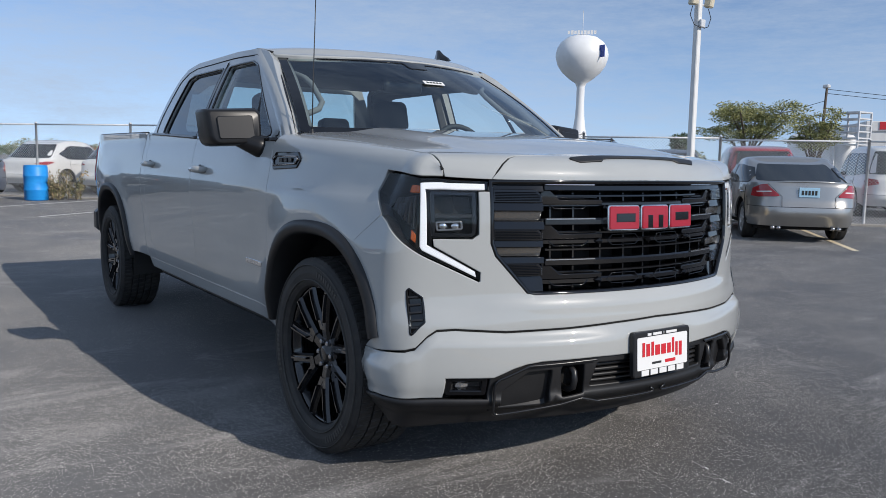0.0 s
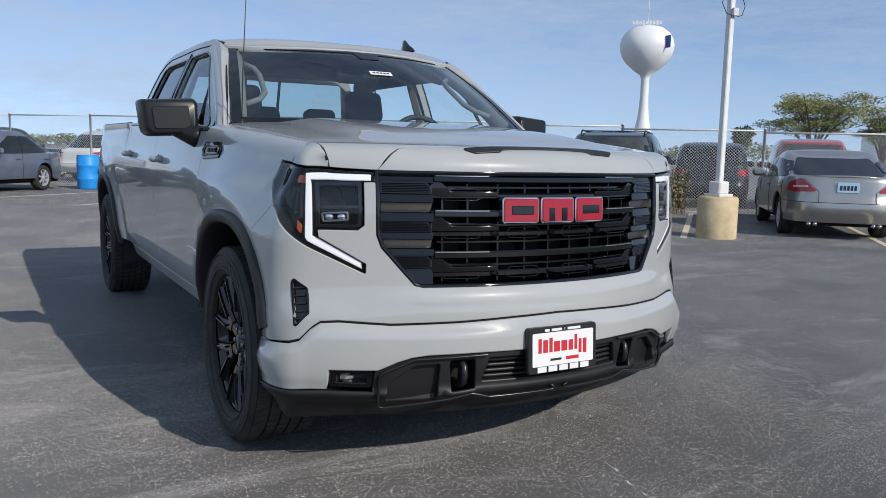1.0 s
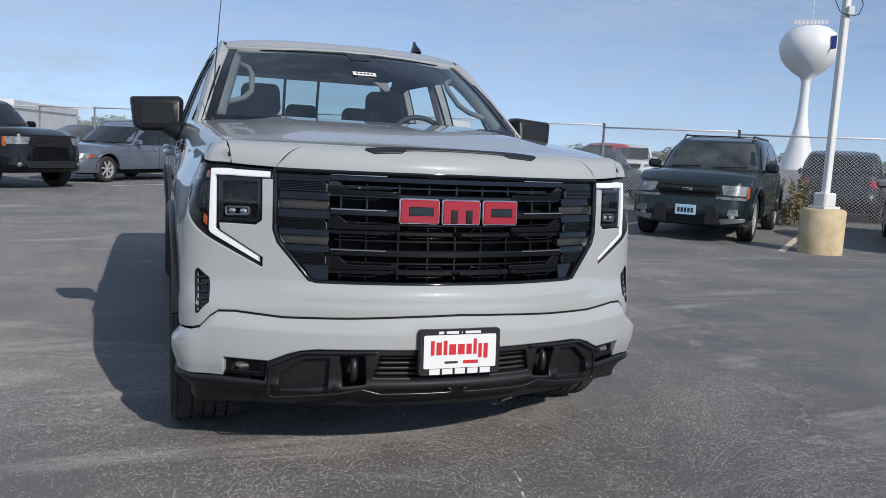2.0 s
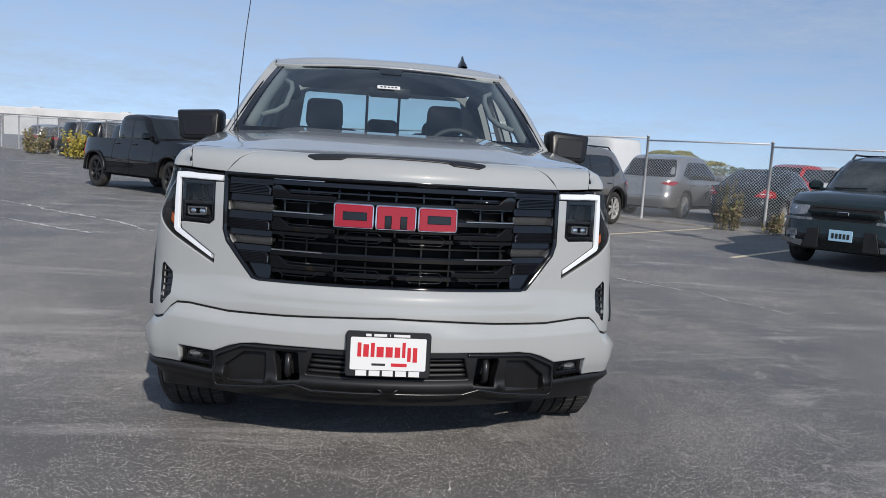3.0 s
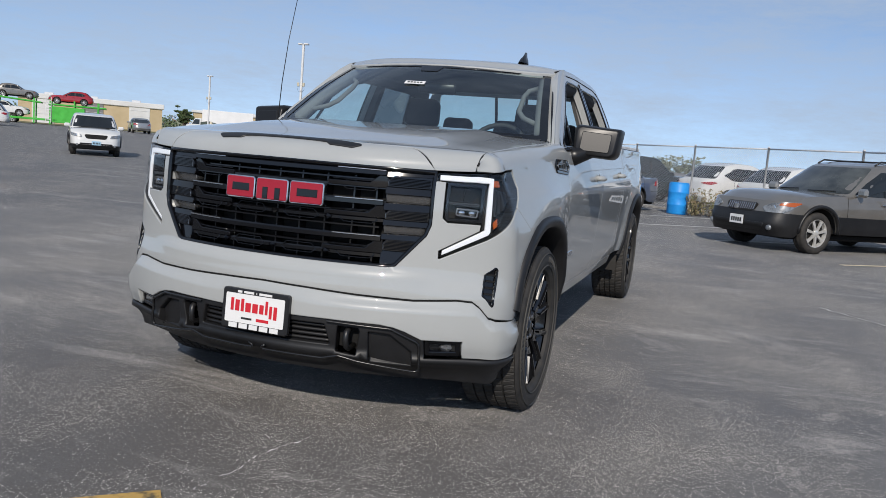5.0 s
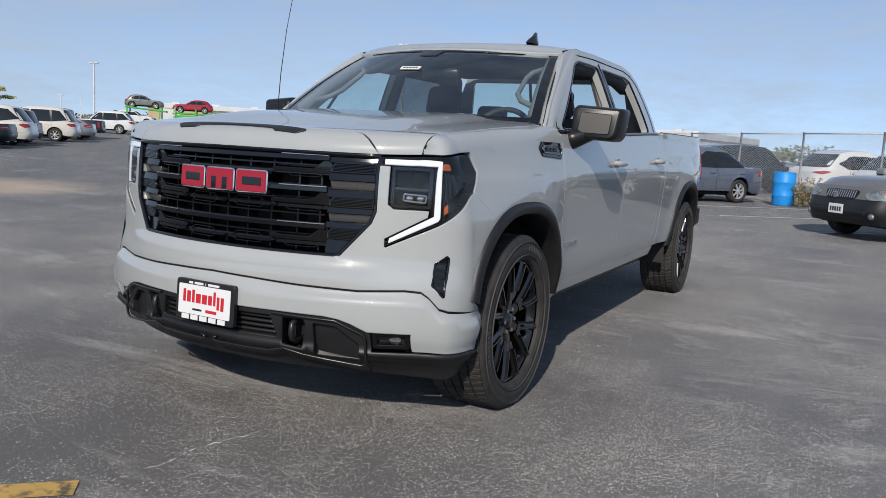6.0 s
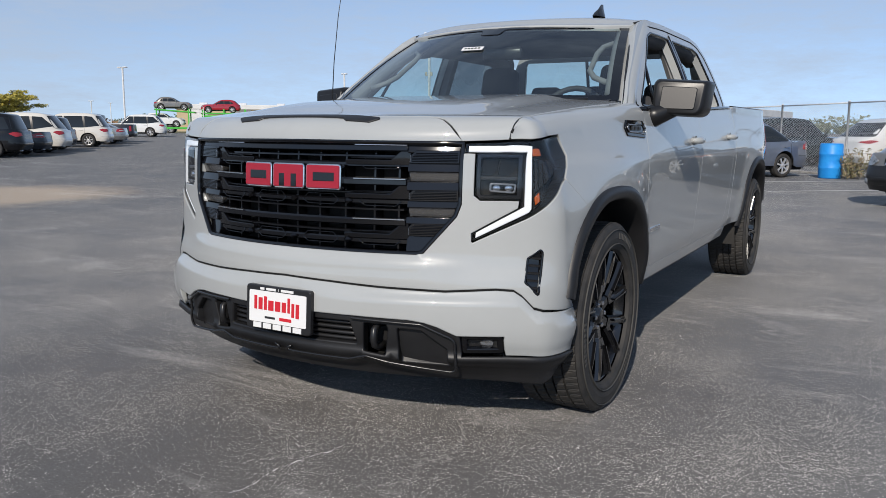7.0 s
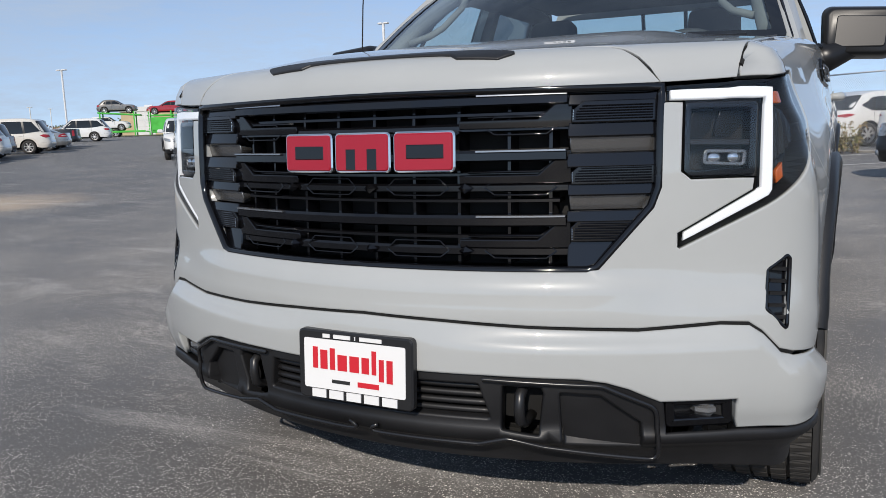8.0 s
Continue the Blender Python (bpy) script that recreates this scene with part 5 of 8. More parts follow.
# ---- inside the cab
def seat(x, y, w, nm, low=0.0):
    st = thing(nm, "", "")
    st.parent = truck
    st["label"] = "black cloth seat"
    Geo().box((x, y, 0.98), (w, 0.50, 0.16), 0.05).make("cushion", SEAT_CLOTH, st, "", True)
    m = pose(x, y + 0.22, 0.94 - low * 0.5, -12)
    tall = 0.56 - low
    sheet_of = lambda k: (lambda u, v, d: tuple(k @ Vector((u, d, v))))
    Geo().prism(rounded([(-w / 2, 0.02), (w / 2, 0.02), (w / 2 - 0.03, 0.02 + tall), (-w / 2 + 0.03, 0.02 + tall)], 0.09, 5), -0.07, 0.07, sheet_of(m), 0.03).make("backrest", SEAT_CLOTH, st, "", True)
    for hx in ((x,) if w < 0.8 else (x - 0.45, x, x + 0.45)):
        Geo().prism(rounded([(-0.13, -0.10), (0.13, -0.10), (0.12, 0.10), (-0.12, 0.10)], 0.05, 5), -0.05, 0.05, sheet_of(pose(hx, y + 0.38, 1.565 - low * 0.9, -10)), 0.02).make("head_restraint", SEAT_CLOTH, st, "", True)
        Geo().tube([(hx, y + 0.36, 1.42 - low * 0.9), (hx, y + 0.38, 1.52 - low * 0.9)], 0.02, 6).make("head_post", STEEL, st)


seat(0.42, 1.40, 0.58, "driver_seat", 0.08)
seat(-0.42, 1.40, 0.58, "passenger_seat", 0.08)
seat(0.0, 2.30, 1.45, "rear_bench", 0.17)
g = Geo()
vs, fs = [], []
prof = ((0.22, 1.29), (0.40, 1.325), (0.62, 1.325), (0.74, 1.30), (0.80, 1.22), (0.78, 1.0), (0.70, 0.9))
for i in range(13):
    x = -0.80 + 1.6 * i / 12
    hump = 0.03 * math.exp(-((x - 0.42) / 0.22) ** 2)
    vs += [(x, y + 0.06 * (abs(x) / 0.8) ** 2, z + hump * (1 if 1 <= k <= 3 else 0)) for k, (y, z) in enumerate(prof)]
n = len(prof)
fs = [(i * n + k, i * n + n + k, i * n + n + k + 1, i * n + k + 1) for i in range(12) for k in range(n - 1)]
g.add(vs, fs)
g.make("dashboard", DASH_VINYL, truck, "", True)
Geo().box((0, 1.7, 0.86), (1.64, 2.1, 0.05), 0).make("cab_floor", DARK, truck)
wheel_m = pose(0.42, 0.92, 1.24, 66, 0, 0)
g = Geo()
g.tube([tuple(wheel_m @ Vector((0.185 * math.cos(2 * math.pi * i / 28), 0.185 * math.sin(2 * math.pi * i / 28), 0))) for i in range(28)], 0.016, 8, closed=True)
g.box((0, 0, -0.02), (0.15, 0.11, 0.05), 0.02, wheel_m)
for t in (0.0, math.pi, -math.pi / 2):
    g.tube([tuple(wheel_m @ Vector((0, 0, -0.015))), tuple(wheel_m @ Vector((0.18 * math.cos(t), 0.18 * math.sin(t), 0)))], 0.018, 6)
g.make("steering_wheel", DASH_VINYL, truck, "", True)
Geo().box((0, 0, 0), (0.25, 0.03, 0.07), 0.015, pose(0.0, 0.93, 1.605, 8)).make("rear_view_mirror", SATIN_BLACK, truck, "", True)
g = Geo()
g.box((0, 0, 0), (0.125, 0.002, 0.034), 0.0, Matrix.Translation(Vector(shield(-0.020, 0.60)) + Vector((0, -0.006, 0.005))) @ pose(0, 0, 0, -57))
g.make("window_sticker", WHITE_SHEET, truck, "white paper window sticker")
for k in range(5):
    g = Geo()
    g.box((-0.04 + 0.02 * k, -0.002, 0), (0.012, 0.001, 0.012), 0.0, Matrix.Translation(Vector(shield(-0.020, 0.60)) + Vector((0, -0.0075, 0.005))) @ pose(0, 0, 0, -57))
    g.make("sticker_bar", INK_BLACK, truck)
for a in (1, -1):
    g = Geo()
    g.tube([tuple(Vector(shield(a * 0.97, v)) + Vector((-a * 0.02, 0.05, -0.02))) for v in (0.10, 0.4, 0.65, 0.92)], 0.040, 8)
    g.make("pillar_lining", GREY_TRIM, truck, "", True)
    g = Geo()
    p = [Vector(shield(a * 0.90, v)) + Vector((-a * x, 0.07, -0.03)) for v, x in ((0.26, 0.0), (0.32, 0.07), (0.40, 0.10), (0.62, 0.085), (0.72, 0.06), (0.78, 0.0))]
    g.tube(p, 0.015, 8)
    g.make("grab_handle", GREY_TRIM, truck, "grey grab handle", True)
    g = Geo()
    g.box((a * 0.84, 1.62, 1.12), (0.06, 2.1, 0.30), 0.02)
    g.make("door_lining", DASH_VINYL, truck)
    g = Geo()
    g.tube([(a * (cabin(1.66, 1.32) - 0.05), 1.68, 1.28), (a * (cabin(1.66, 1.72) - 0.05), 1.66, 1.74)], 0.04, 6)
    g.make("belt_pillar_lining", GREY_TRIM, truck)

# ---- wheels
def tyre_mesh(r, w, n=360):
    """A tyre about z, its outer wall at z = 0 and its inner at z = -w: grooved ribs, notched shoulders."""
    prof = [(r * 0.70, -0.030), (r * 0.715, -0.014), (r * 0.75, -0.004), (r * 0.84, 0.003), (r * 0.91, 0.001), (r * 0.960, -0.007), (r * 0.988, -0.017)]
    ribs = [(-0.019, -0.066, 1), (-0.076, -0.112, 0), (-0.121, -0.155, 2), (-0.164, -0.200, 0), (-0.210, -0.257, 1)]
    k = w / 0.276
    keys = [(p, None) for p in prof]
    for z0, z1, kind in ribs:
        keys += [((r - 0.011, z0 * k + 0.001), None), ((r - 0.001, z0 * k), kind), ((r, z1 * k), kind), ((r - 0.011, z1 * k - 0.001), None)]
    keys += [((q, -w - z), None) for q, z in reversed(prof)]
    vs, fs, m = [], [], len(keys)
    for i in range(n):
        t = 2 * math.pi * i / n
        for (q, z), kind in keys:
            if kind is not None:
                ph = i + (0 if kind == 1 else 1 if kind == 0 else 2) + int(z * 40)
                if ph % (5 if kind == 1 else 6) == 0:
                    q -= 0.005
            vs.append((q * math.cos(t), q * math.sin(t), z))
    for i in range(n):
        j = (i + 1) % n
        fs += [(i * m + q, j * m + q, j * m + q + 1, i * m + q + 1) for q in range(m - 1)]
    return vs, fs


def rim_face(parent, r, mat, spokes=6):
    """A wheel of paired spokes about z, facing +z."""
    Geo().lathe([(r * 0.90, -0.20), (r * 0.93, -0.06), (r * 0.965, -0.012), (r * 1.0, -0.004), (r * 1.005, -0.016), (r * 1.0, -0.03)], 48).make("rim", mat, parent, "", True)
    g = Geo()
    def arm(pts, m):
        rows = []
        for t, ang, hw, z in pts:
            ca, sa = math.cos(ang), math.sin(ang)
            p = Vector((r * t * ca, r * t * sa, z))
            q = Vector((-sa, ca, 0)) * r * hw
            rows.append((p - q, p - q * 0.6 + Vector((0, 0, 0.012)), p + q * 0.6 + Vector((0, 0, 0.012)), p + q, p + q + Vector((0, 0, -0.05)), p - q + Vector((0, 0, -0.05))))
        vs = [p for row in rows for p in row]
        g.add(vs, [(i * 6 + j, i * 6 + 6 + j, i * 6 + 6 + (j + 1) % 6, i * 6 + (j + 1) % 6) for i in range(len(rows) - 1) for j in range(6)], m)

    for k in range(spokes):
        m = Matrix.Rotation(2 * math.pi * k / spokes, 4, "Z")
        arm([(0.18, 0.0, 0.11, -0.044), (0.34, 0.0, 0.10, -0.036), (0.48, 0.0, 0.115, -0.028)], m)
        for s in (-1, 1):
            arm([(0.36, s * 0.10, 0.080, -0.032), (0.58, s * 0.200, 0.074, -0.022), (0.80, s * 0.245, 0.070, -0.014), (0.985, s * 0.262, 0.084, -0.010)], m)
            arm([(0.50, s * 0.19, 0.020, -0.014), (0.80, s * 0.255, 0.018, -0.004), (0.96, s * 0.270, 0.022, -0.002)], m)
    g.make("spokes", mat, parent)
    g = Geo()
    g.lathe([(r * 0.27, -0.09), (r * 0.27, -0.046), (r * 0.24, -0.036), (r * 0.13, -0.034), (r * 0.12, -0.022), (r * 0.09, -0.018), (0.0, -0.018)], 30)
    g.make("hub", mat, parent, "", True)
    g = Geo()
    for k in range(6):
        t = 2 * math.pi * (k + 0.5) / 6
        g.lathe([(0.011, -0.05), (0.011, -0.024), (0.008, -0.020), (0.0, -0.020)], 6, Matrix.Translation((r * 0.195 * math.cos(t), r * 0.195 * math.sin(t), 0)))
    g.make("lug_nuts", SMOKE_TRIM, parent)
    # near-black disc that paints the shade behind the spokes
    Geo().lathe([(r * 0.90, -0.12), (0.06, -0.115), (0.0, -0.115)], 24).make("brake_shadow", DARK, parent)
    Geo().lathe([(r * 0.62, -0.10), (r * 0.62, -0.112), (0.05, -0.112)], 30).make("brake_disc", STEEL, parent)


def wheel(parent, m, r=TYRE_R, w=0.292, mat=None, name="wheel", seg=360, label="gloss black wheel with paired spokes", inset_z=-0.028):
    h = thing(name, "", "")
    h.parent = parent
    h.matrix_local = m
    h["label"] = label
    vs, fs = tyre_mesh(r, w, seg)
    mesh_object("tyre", vs, fs, RUBBER, h, "", False)
    for q in (0.775, 0.925):
        Geo().lathe([(r * q - 0.002, 0.0), (r * q - 0.001, 0.0052), (r * q + 0.001, 0.0052), (r * q + 0.002, 0.0)], 72).make("wall_ring", RUBBER_MARK, h, "", True)
    for start in (0.4, 2.5, 4.6):
        for k in range(9):
            Geo().box((r * 0.855, 0, 0.0032), (0.024, 0.011, 0.0024), 0, Matrix.Rotation(start + 0.062 * k, 4, "Z")).make("wall_bar", RUBBER_MARK, h)
    rim_face_parts(h, r * 0.70, mat or WHEEL_BLACK, inset_z)
    return h


def rim_face_parts(parent, r, mat, dz):
    before = set(parent.children)
    rim_face(parent, r, mat)
    for ob in parent.children:
        if ob not in before:
            ob.matrix_local = Matrix.Translation((0, 0, dz))


front_wheel = wheel(truck, pose(0.985, 0.0, TYRE_R - 0.004, 0, 90, 0))
for x, y, rz in ((0.992, AXLE_R, 0), (-0.985, 0.0, 180), (-0.992, AXLE_R, 180)):
    copy_thing(front_wheel, pose(x, y, TYRE_R - 0.004, 0, 90, rz))

# ---- the lot
def lie(x, y):
    """Height of the lot: level round the pickup, rising a little towards its far corner."""
    return 0.72 * sstep(27.0, 85.0, -0.8 * x + 0.6 * y)


xs = [-900.0, -400.0, -200.0] + [-140.0 + 4 * i for i in range(46)] + [120.0, 400.0, 900.0]
ys = [-900.0, -300.0, -80.0] + [-20.0 + 4 * i for i in range(46)] + [260.0, 500.0, 900.0]
k = len(ys)
tagged(mesh_object("ground", [(x, y, lie(x, y)) for x in xs for y in ys], [(i * k + j, i * k + k + j, i * k + k + j + 1, i * k + j + 1) for i in range(len(xs) - 1) for j in range(k - 1)], ASPHALT),
       "dark worn asphalt of the car lot", "ground", "", "structure")

# ---- parked cars
CAR_GLASS = material("dark_car_glass", (0.014, 0.017, 0.019), 0.05, coat=0.15)
# opaque smoky pane; the sky's reflection is put into its mottled grey
SMOKY_SHEEN_SCREEN = material("smoky_windscreen_with_sky_sheen", (0.055, 0.062, 0.060), 0.06, coat=0.4)
mottled(SMOKY_SHEEN_SCREEN, (0.022, 0.026, 0.026), (0.075, 0.082, 0.078), 2.2, 4, rough=(0.04, 0.09))
ALLOY = material("silver_alloy", (0.60, 0.60, 0.60), 0.34, 0.5)
BRIGHT_ALLOY = material("bright_plated_alloy", (0.80, 0.79, 0.76), 0.22, 0.55)
HEAD_LENS = material("silvery_head_lamp", (0.50, 0.52, 0.54), 0.30, 0.2, coat=0.6)
mottled(HEAD_LENS, (0.12, 0.13, 0.14), (0.30, 0.32, 0.34), 9, 3, rough=(0.18, 0.4))
PLATE_BLUE = material("pale_blue_plate", (0.36, 0.58, 0.74), 0.45)
PAINTS = {
    "white": paint("white_car_paint", (0.72, 0.72, 0.70), 0.0, 0.3, 0.03),
    "pearl": paint("pearl_white_car_paint", (0.66, 0.63, 0.57), 0.0, 0.3, 0.03),
    "black": paint("black_car_paint", (0.004, 0.004, 0.005), 0.0, 0.18, 0.05, 0.42),
    "green": paint("dark_green_car_paint", (0.007, 0.015, 0.016), 0.0, 0.22, 0.06, 0.60),
    "silver": paint("silver_car_paint", (0.40, 0.39, 0.37), 0.75, 0.27, 0.05),
    "grey": paint("warm_grey_car_paint", (0.20, 0.188, 0.17), 0.45, 0.34, 0.06),
    "blue": paint("blue_grey_car_paint", (0.150, 0.175, 0.225), 0.4, 0.34, 0.08),
    "red": paint("red_car_paint", (0.36, 0.012, 0.018), 0.1, 0.28, 0.06),
    "maroon": paint("maroon_car_paint", (0.15, 0.014, 0.020), 0.1, 0.30, 0.06),
    "charcoal": paint("charcoal_car_paint", (0.020, 0.022, 0.027), 0.1, 0.28, 0.06, 0.55),
    "cladding": BLACK_PLASTIC,
}
WHEELS = {}


def car_wheel(parent, m, r, mat):
    """A plain road wheel with five spokes; alike wheels share their meshes."""
    h = thing("wheel", "", "")
    h.parent = parent
    h.matrix_local = m
    key = (round(r, 3), mat.name)
    if key not in WHEELS:
        g = Geo()
        w = 0.22
        prof = [(r * 0.66, -0.02), (r * 0.70, 0.0), (r * 0.86, 0.004), (r * 0.96, -0.012), (r, -0.035), (r - 0.006, -0.07), (r, -0.075), (r, -0.14), (r - 0.006, -0.145), (r, -0.15), (r, -w + 0.035), (r * 0.9, -w), (r * 0.66, -w + 0.02)]
        g.lathe(prof, 40)
        tyre = g.make("tyre", RUBBER, h, "", True)
        g = Geo()
        q = r * 0.67
        g.lathe([(q * 0.8, -0.16), (q * 0.92, -0.05), (q * 0.97, -0.012), (q, -0.01), (q, -0.03)], 32)
        for k in range(7):
            t = 2 * math.pi * k / 7
            c, s = math.cos(t), math.sin(t)
            vs = []
            for f, hw, z in ((0.12, 0.11, -0.02), (0.55, 0.085, -0.012), (0.95, 0.12, -0.016)):
                p, e = Vector((q * f * c, q * f * s, z)), Vector((-s, c, 0)) * q * hw
                vs += [p - e, p + e, p + e + Vector((0, 0, -0.03)), p - e + Vector((0, 0, -0.03))]
            g.add(vs, [(i * 4 + j, i * 4 + 4 + j, i * 4 + 4 + (j + 1) % 4, i * 4 + (j + 1) % 4) for i in range(2) for j in range(4)])
        g.lathe([(q * 0.22, -0.05), (q * 0.22, -0.012), (q * 0.10, -0.004), (0, -0.004)], 16)
        rim = g.make("rim", mat, h)
        # flat near-black disc, added as the shade behind the spokes
        back = Geo().lathe([(q * 0.9, -0.075), (0, -0.075)], 24).make("wheel_back_shade", DARK, h)
        WHEELS[key] = [(o.name.split(".")[0], o.data) for o in (tyre, rim, back)]
    else:
        for nm, me in WHEELS[key]:
            o = new(nm, me)
            o.parent = h
    return h


def car(name, label, category, at, heading, color, L=4.7, wide=1.85, high=1.7, base=2.8, fo=0.92, r=0.35, clear=0.22, belt=0.98, cowl=0.45, zn=0.84, zt=None, rf=1.0, rb=3.7, rr=3.3,
        windows=(), lower=None, lower_z=0.62, rails=False, alloy=None, kind="suv", plate=None, group="", glass_rear=True, z=0.0, grille="bars", cab=0.76, lamps="wedge", amber=True, plate_mat=None, tail=None, screen=None):
    """A car with its nose to -y and its front axle at y = 0, set down with the front axle's middle at `at`.
    zn, belt, zt: height of the body's upper edge at nose, screen and tail; cowl, rf, rr, rb: y of the cabin's foot and roof, front and rear; windows: outlines in (y, z)."""
    rz = math.degrees(math.atan2(heading[0], -heading[1]))
    root = thing(name, label, category, pose(at[0], at[1], z + lie(at[0], at[1]), 0, 0, rz), group)
    col = PAINTS[color]
    low = PAINTS[lower] if lower else col
    zt = belt if zt is None else zt
    nose_y, tail_y = -fo, L - fo
    mid, half, hw = (nose_y + tail_y) / 2, L / 2, wide / 2
    N = 4.6 if kind == "sedan" else 6.0

    def bulged(z):
        return 1 - 0.07 * max(0.0, (0.50 - z) / 0.35) ** 2 - 0.055 * max(0.0, (z - 0.66) / 0.40) ** 2

    rake = 0.16 if kind != "pickup" else 0.06

    def nf(z):
        return float(np.interp(z, [clear, 0.42, 0.56, zn - 0.04, zn + 0.02], [0.13, 0.0, 0.015, rake * 0.75, rake]))

    def tr(z):
        return -float(np.interp(z, [clear, 0.46, 0.58, 0.64, max(0.7, zt - 0.03), zt + 0.03], [0.16, 0.0, 0.0, 0.03, 0.07, 0.12]))

    def over(c):
        return (1 - min(1.0, abs(c)) ** N) ** (1 / N)

    def shell(t, f, z, d=0.0):
        """The body's skin at the plan direction (t across, f along), d proud of it."""
        y = mid + f * half + (nf(z) if f < 0 else tr(z)) * abs(f) ** 8
        return (t * hw * bulged(z) + d * t ** 5, y + d * f ** 9, z)

    def side(y, z, a=1, d=0.0):
        f = (y - mid) / half
        return shell(a * over(f), f, z, d)

    turn_t = 0.94
    turn_f = over(turn_t)
    corner_y = (mid - turn_f * half, mid + turn_f * half)
    rise = np.linspace(0.0, 0.5 ** (1 / N), 900)
    other = (1 - rise ** N) ** (1 / N)
    T, F = np.concatenate((rise, other[::-1][1:])), np.concatenate((other, rise[::-1][1:]))
    S = np.concatenate(([0.0], np.cumsum(np.hypot(np.diff(T) * hw, np.diff(F) * half))))

    def round_end(s, z, end, d=0.0):
        """The skin at s metres round from the middle of the nose (end -1) or tail (1)."""
        t = float(np.interp(abs(s), S, T))
        f = float(np.interp(abs(s), S, F))
        return shell(math.copysign(t, s), end * f, z, d)

    s_turn = float(np.interp(turn_t, T, S))
    edge = [(nose_y, zn), (corner_y[0], zn), (nose_y + 0.45 * (cowl - nose_y), zn + 0.72 * (belt - zn)), (cowl + 0.25, belt), (rb if kind == "sedan" else tail_y - 0.45, belt + (0.02 if kind == "sedan" else 0.0)), (corner_y[1], zt), (tail_y, zt)]

    def rim(y):
        return float(np.interp(y, [p[0] for p in edge], [p[1] for p in edge]))

    ra = r + 0.055
    f_arch = arch(0.0, r, ra, ra + 0.015, 16, clear + 0.02, 2.1)
    r_arch = arch(base, r, ra, ra + 0.015, 16, clear + 0.02, 2.1)
    y0, y1 = corner_y
    fl, fr = [p for p in f_arch if p[0] < 0 and p[1] <= lower_z], [p for p in f_arch if p[0] > 0 and p[1] <= lower_z]
    rl, rr_ = [p for p in r_arch if p[0] < base and p[1] <= lower_z], [p for p in r_arch if p[0] > base and p[1] <= lower_z]
    for a in (1, -1):
        bottom = [(y0, clear + 0.05)] + f_arch + r_arch + [(y1, clear + 0.08)]
        up = [(y1 + (y0 - y1) * i / 26, rim(y1 + (y0 - y1) * i / 26)) for i in range(27)]
        patch("body_side", bottom + up, lambda y, z: side(y, z, a), col, root, step=0.11, depth=0.03, flip=a < 0)
        if lower:
            for poly in ([(y0, clear + 0.05)] + fl + [(fl[-1][0], lower_z), (y0, lower_z)], fr + rl + [(rl[-1][0], lower_z), (fr[0][0], lower_z)], rr_ + [(y1, clear + 0.08), (y1, lower_z), (rr_[0][0], lower_z)]):
                patch("lower_cladding", poly, lambda y, z: side(y, z, a, 0.010), low, root, step=0.11, depth=0.02, flip=a < 0)
            for yc in (0.0, base):
                g = Geo()
                g.tube([side(y, z, a, 0.006) for y, z in arch(yc, r, ra + 0.03, ra + 0.045, 18, clear + 0.12, 2.1)], 0.034, 6)
                g.make("arch_flare", low, root, "", True)
        for yc in (0.0, base):
            vs = []
            for i in range(15):
                t = math.pi * i / 14
                y, zz = yc + (ra + 0.03) * math.cos(t), r + (ra + 0.04) * math.sin(t)
                vs += [(a * (hw - 0.05), y, zz), (a * (hw - 0.36), y, zz)]
            mesh_object("wheel_liner", vs, [(2 * i, 2 * i + 1, 2 * i + 3, 2 * i + 2) for i in range(14)] + [tuple(2 * i + 1 for i in range(15))], WELL, root, "", False)
            car_wheel(root, pose(side(yc, r, a)[0] - a * 0.025, yc, r, 0, 90, 0 if a > 0 else 180), r, alloy or ALLOY)
        # crease along the doors, gaps, handles, mirror
        for k, w in enumerate(windows[:2]):
            hy = max(p[0] for p in w) - 0.14
            px = side(hy, belt - 0.11, a)[0]
            g = Geo()
            g.box((px + a * 0.012, hy, belt - 0.11), (0.03, 0.20, 0.030), 0.010)
            g.make("door_handle", col if color in ("white", "pearl", "black", "red") else SMOKE_TRIM, root)
            ey = max(p[0] for p in w) + 0.03
            g = Geo()
            g.tube([side(ey + (0.0 if k == 0 else 0.10 * max(0.0, 0.75 - zz)), zz, a, 0.001) for zz in np.linspace(clear + 0.08, belt - 0.01, 7)], 0.005, 4)
            g.make("door_gap", DARK, root)
        g = Geo()
        g.tube([side(cowl + 0.22, zz, a, 0.001) for zz in np.linspace(clear + 0.30 if r > 0.5 else lower_z, belt - 0.01, 5)], 0.005, 4)
        g.make("door_gap", DARK, root)
        my = cowl + 0.46
        px = abs(side(my, belt, a)[0])
        g = Geo()
        g.box((0, 0, 0), (0.22, 0.10, 0.15), 0.042, pose(a * (px + 0.10), my, belt + 0.085, 0, 0, -a * 8))
        g.tube([(a * (px - 0.05), my + 0.01, belt + 0.02), (a * (px + 0.05), my, belt + 0.04)], 0.026, 6)
        g.make("door_mirror", col if color != "grey" else PAINTS["silver"], root, "", False)
    # nose, tail and their bumpers
    seam = lower_z if lower else 0.58
    for end, z0, z1, nm, mt in ((-1, clear + 0.05, seam, "front_bumper", low), (-1, seam + 0.003, zn, "nose_panel", col), (1, clear + 0.08, seam, "rear_bumper", low), (1, seam + 0.003, zt, "tailgate", col)):
        d = 0.010 if (lower and mt is low) else 0.0
        patch(nm, [(-s_turn, z0), (s_turn, z0), (s_turn, z1), (-s_turn, z1)], lambda s, zz: round_end(s, zz, end, d), mt, root, step=0.09, depth=0.03, flip=end > 0)

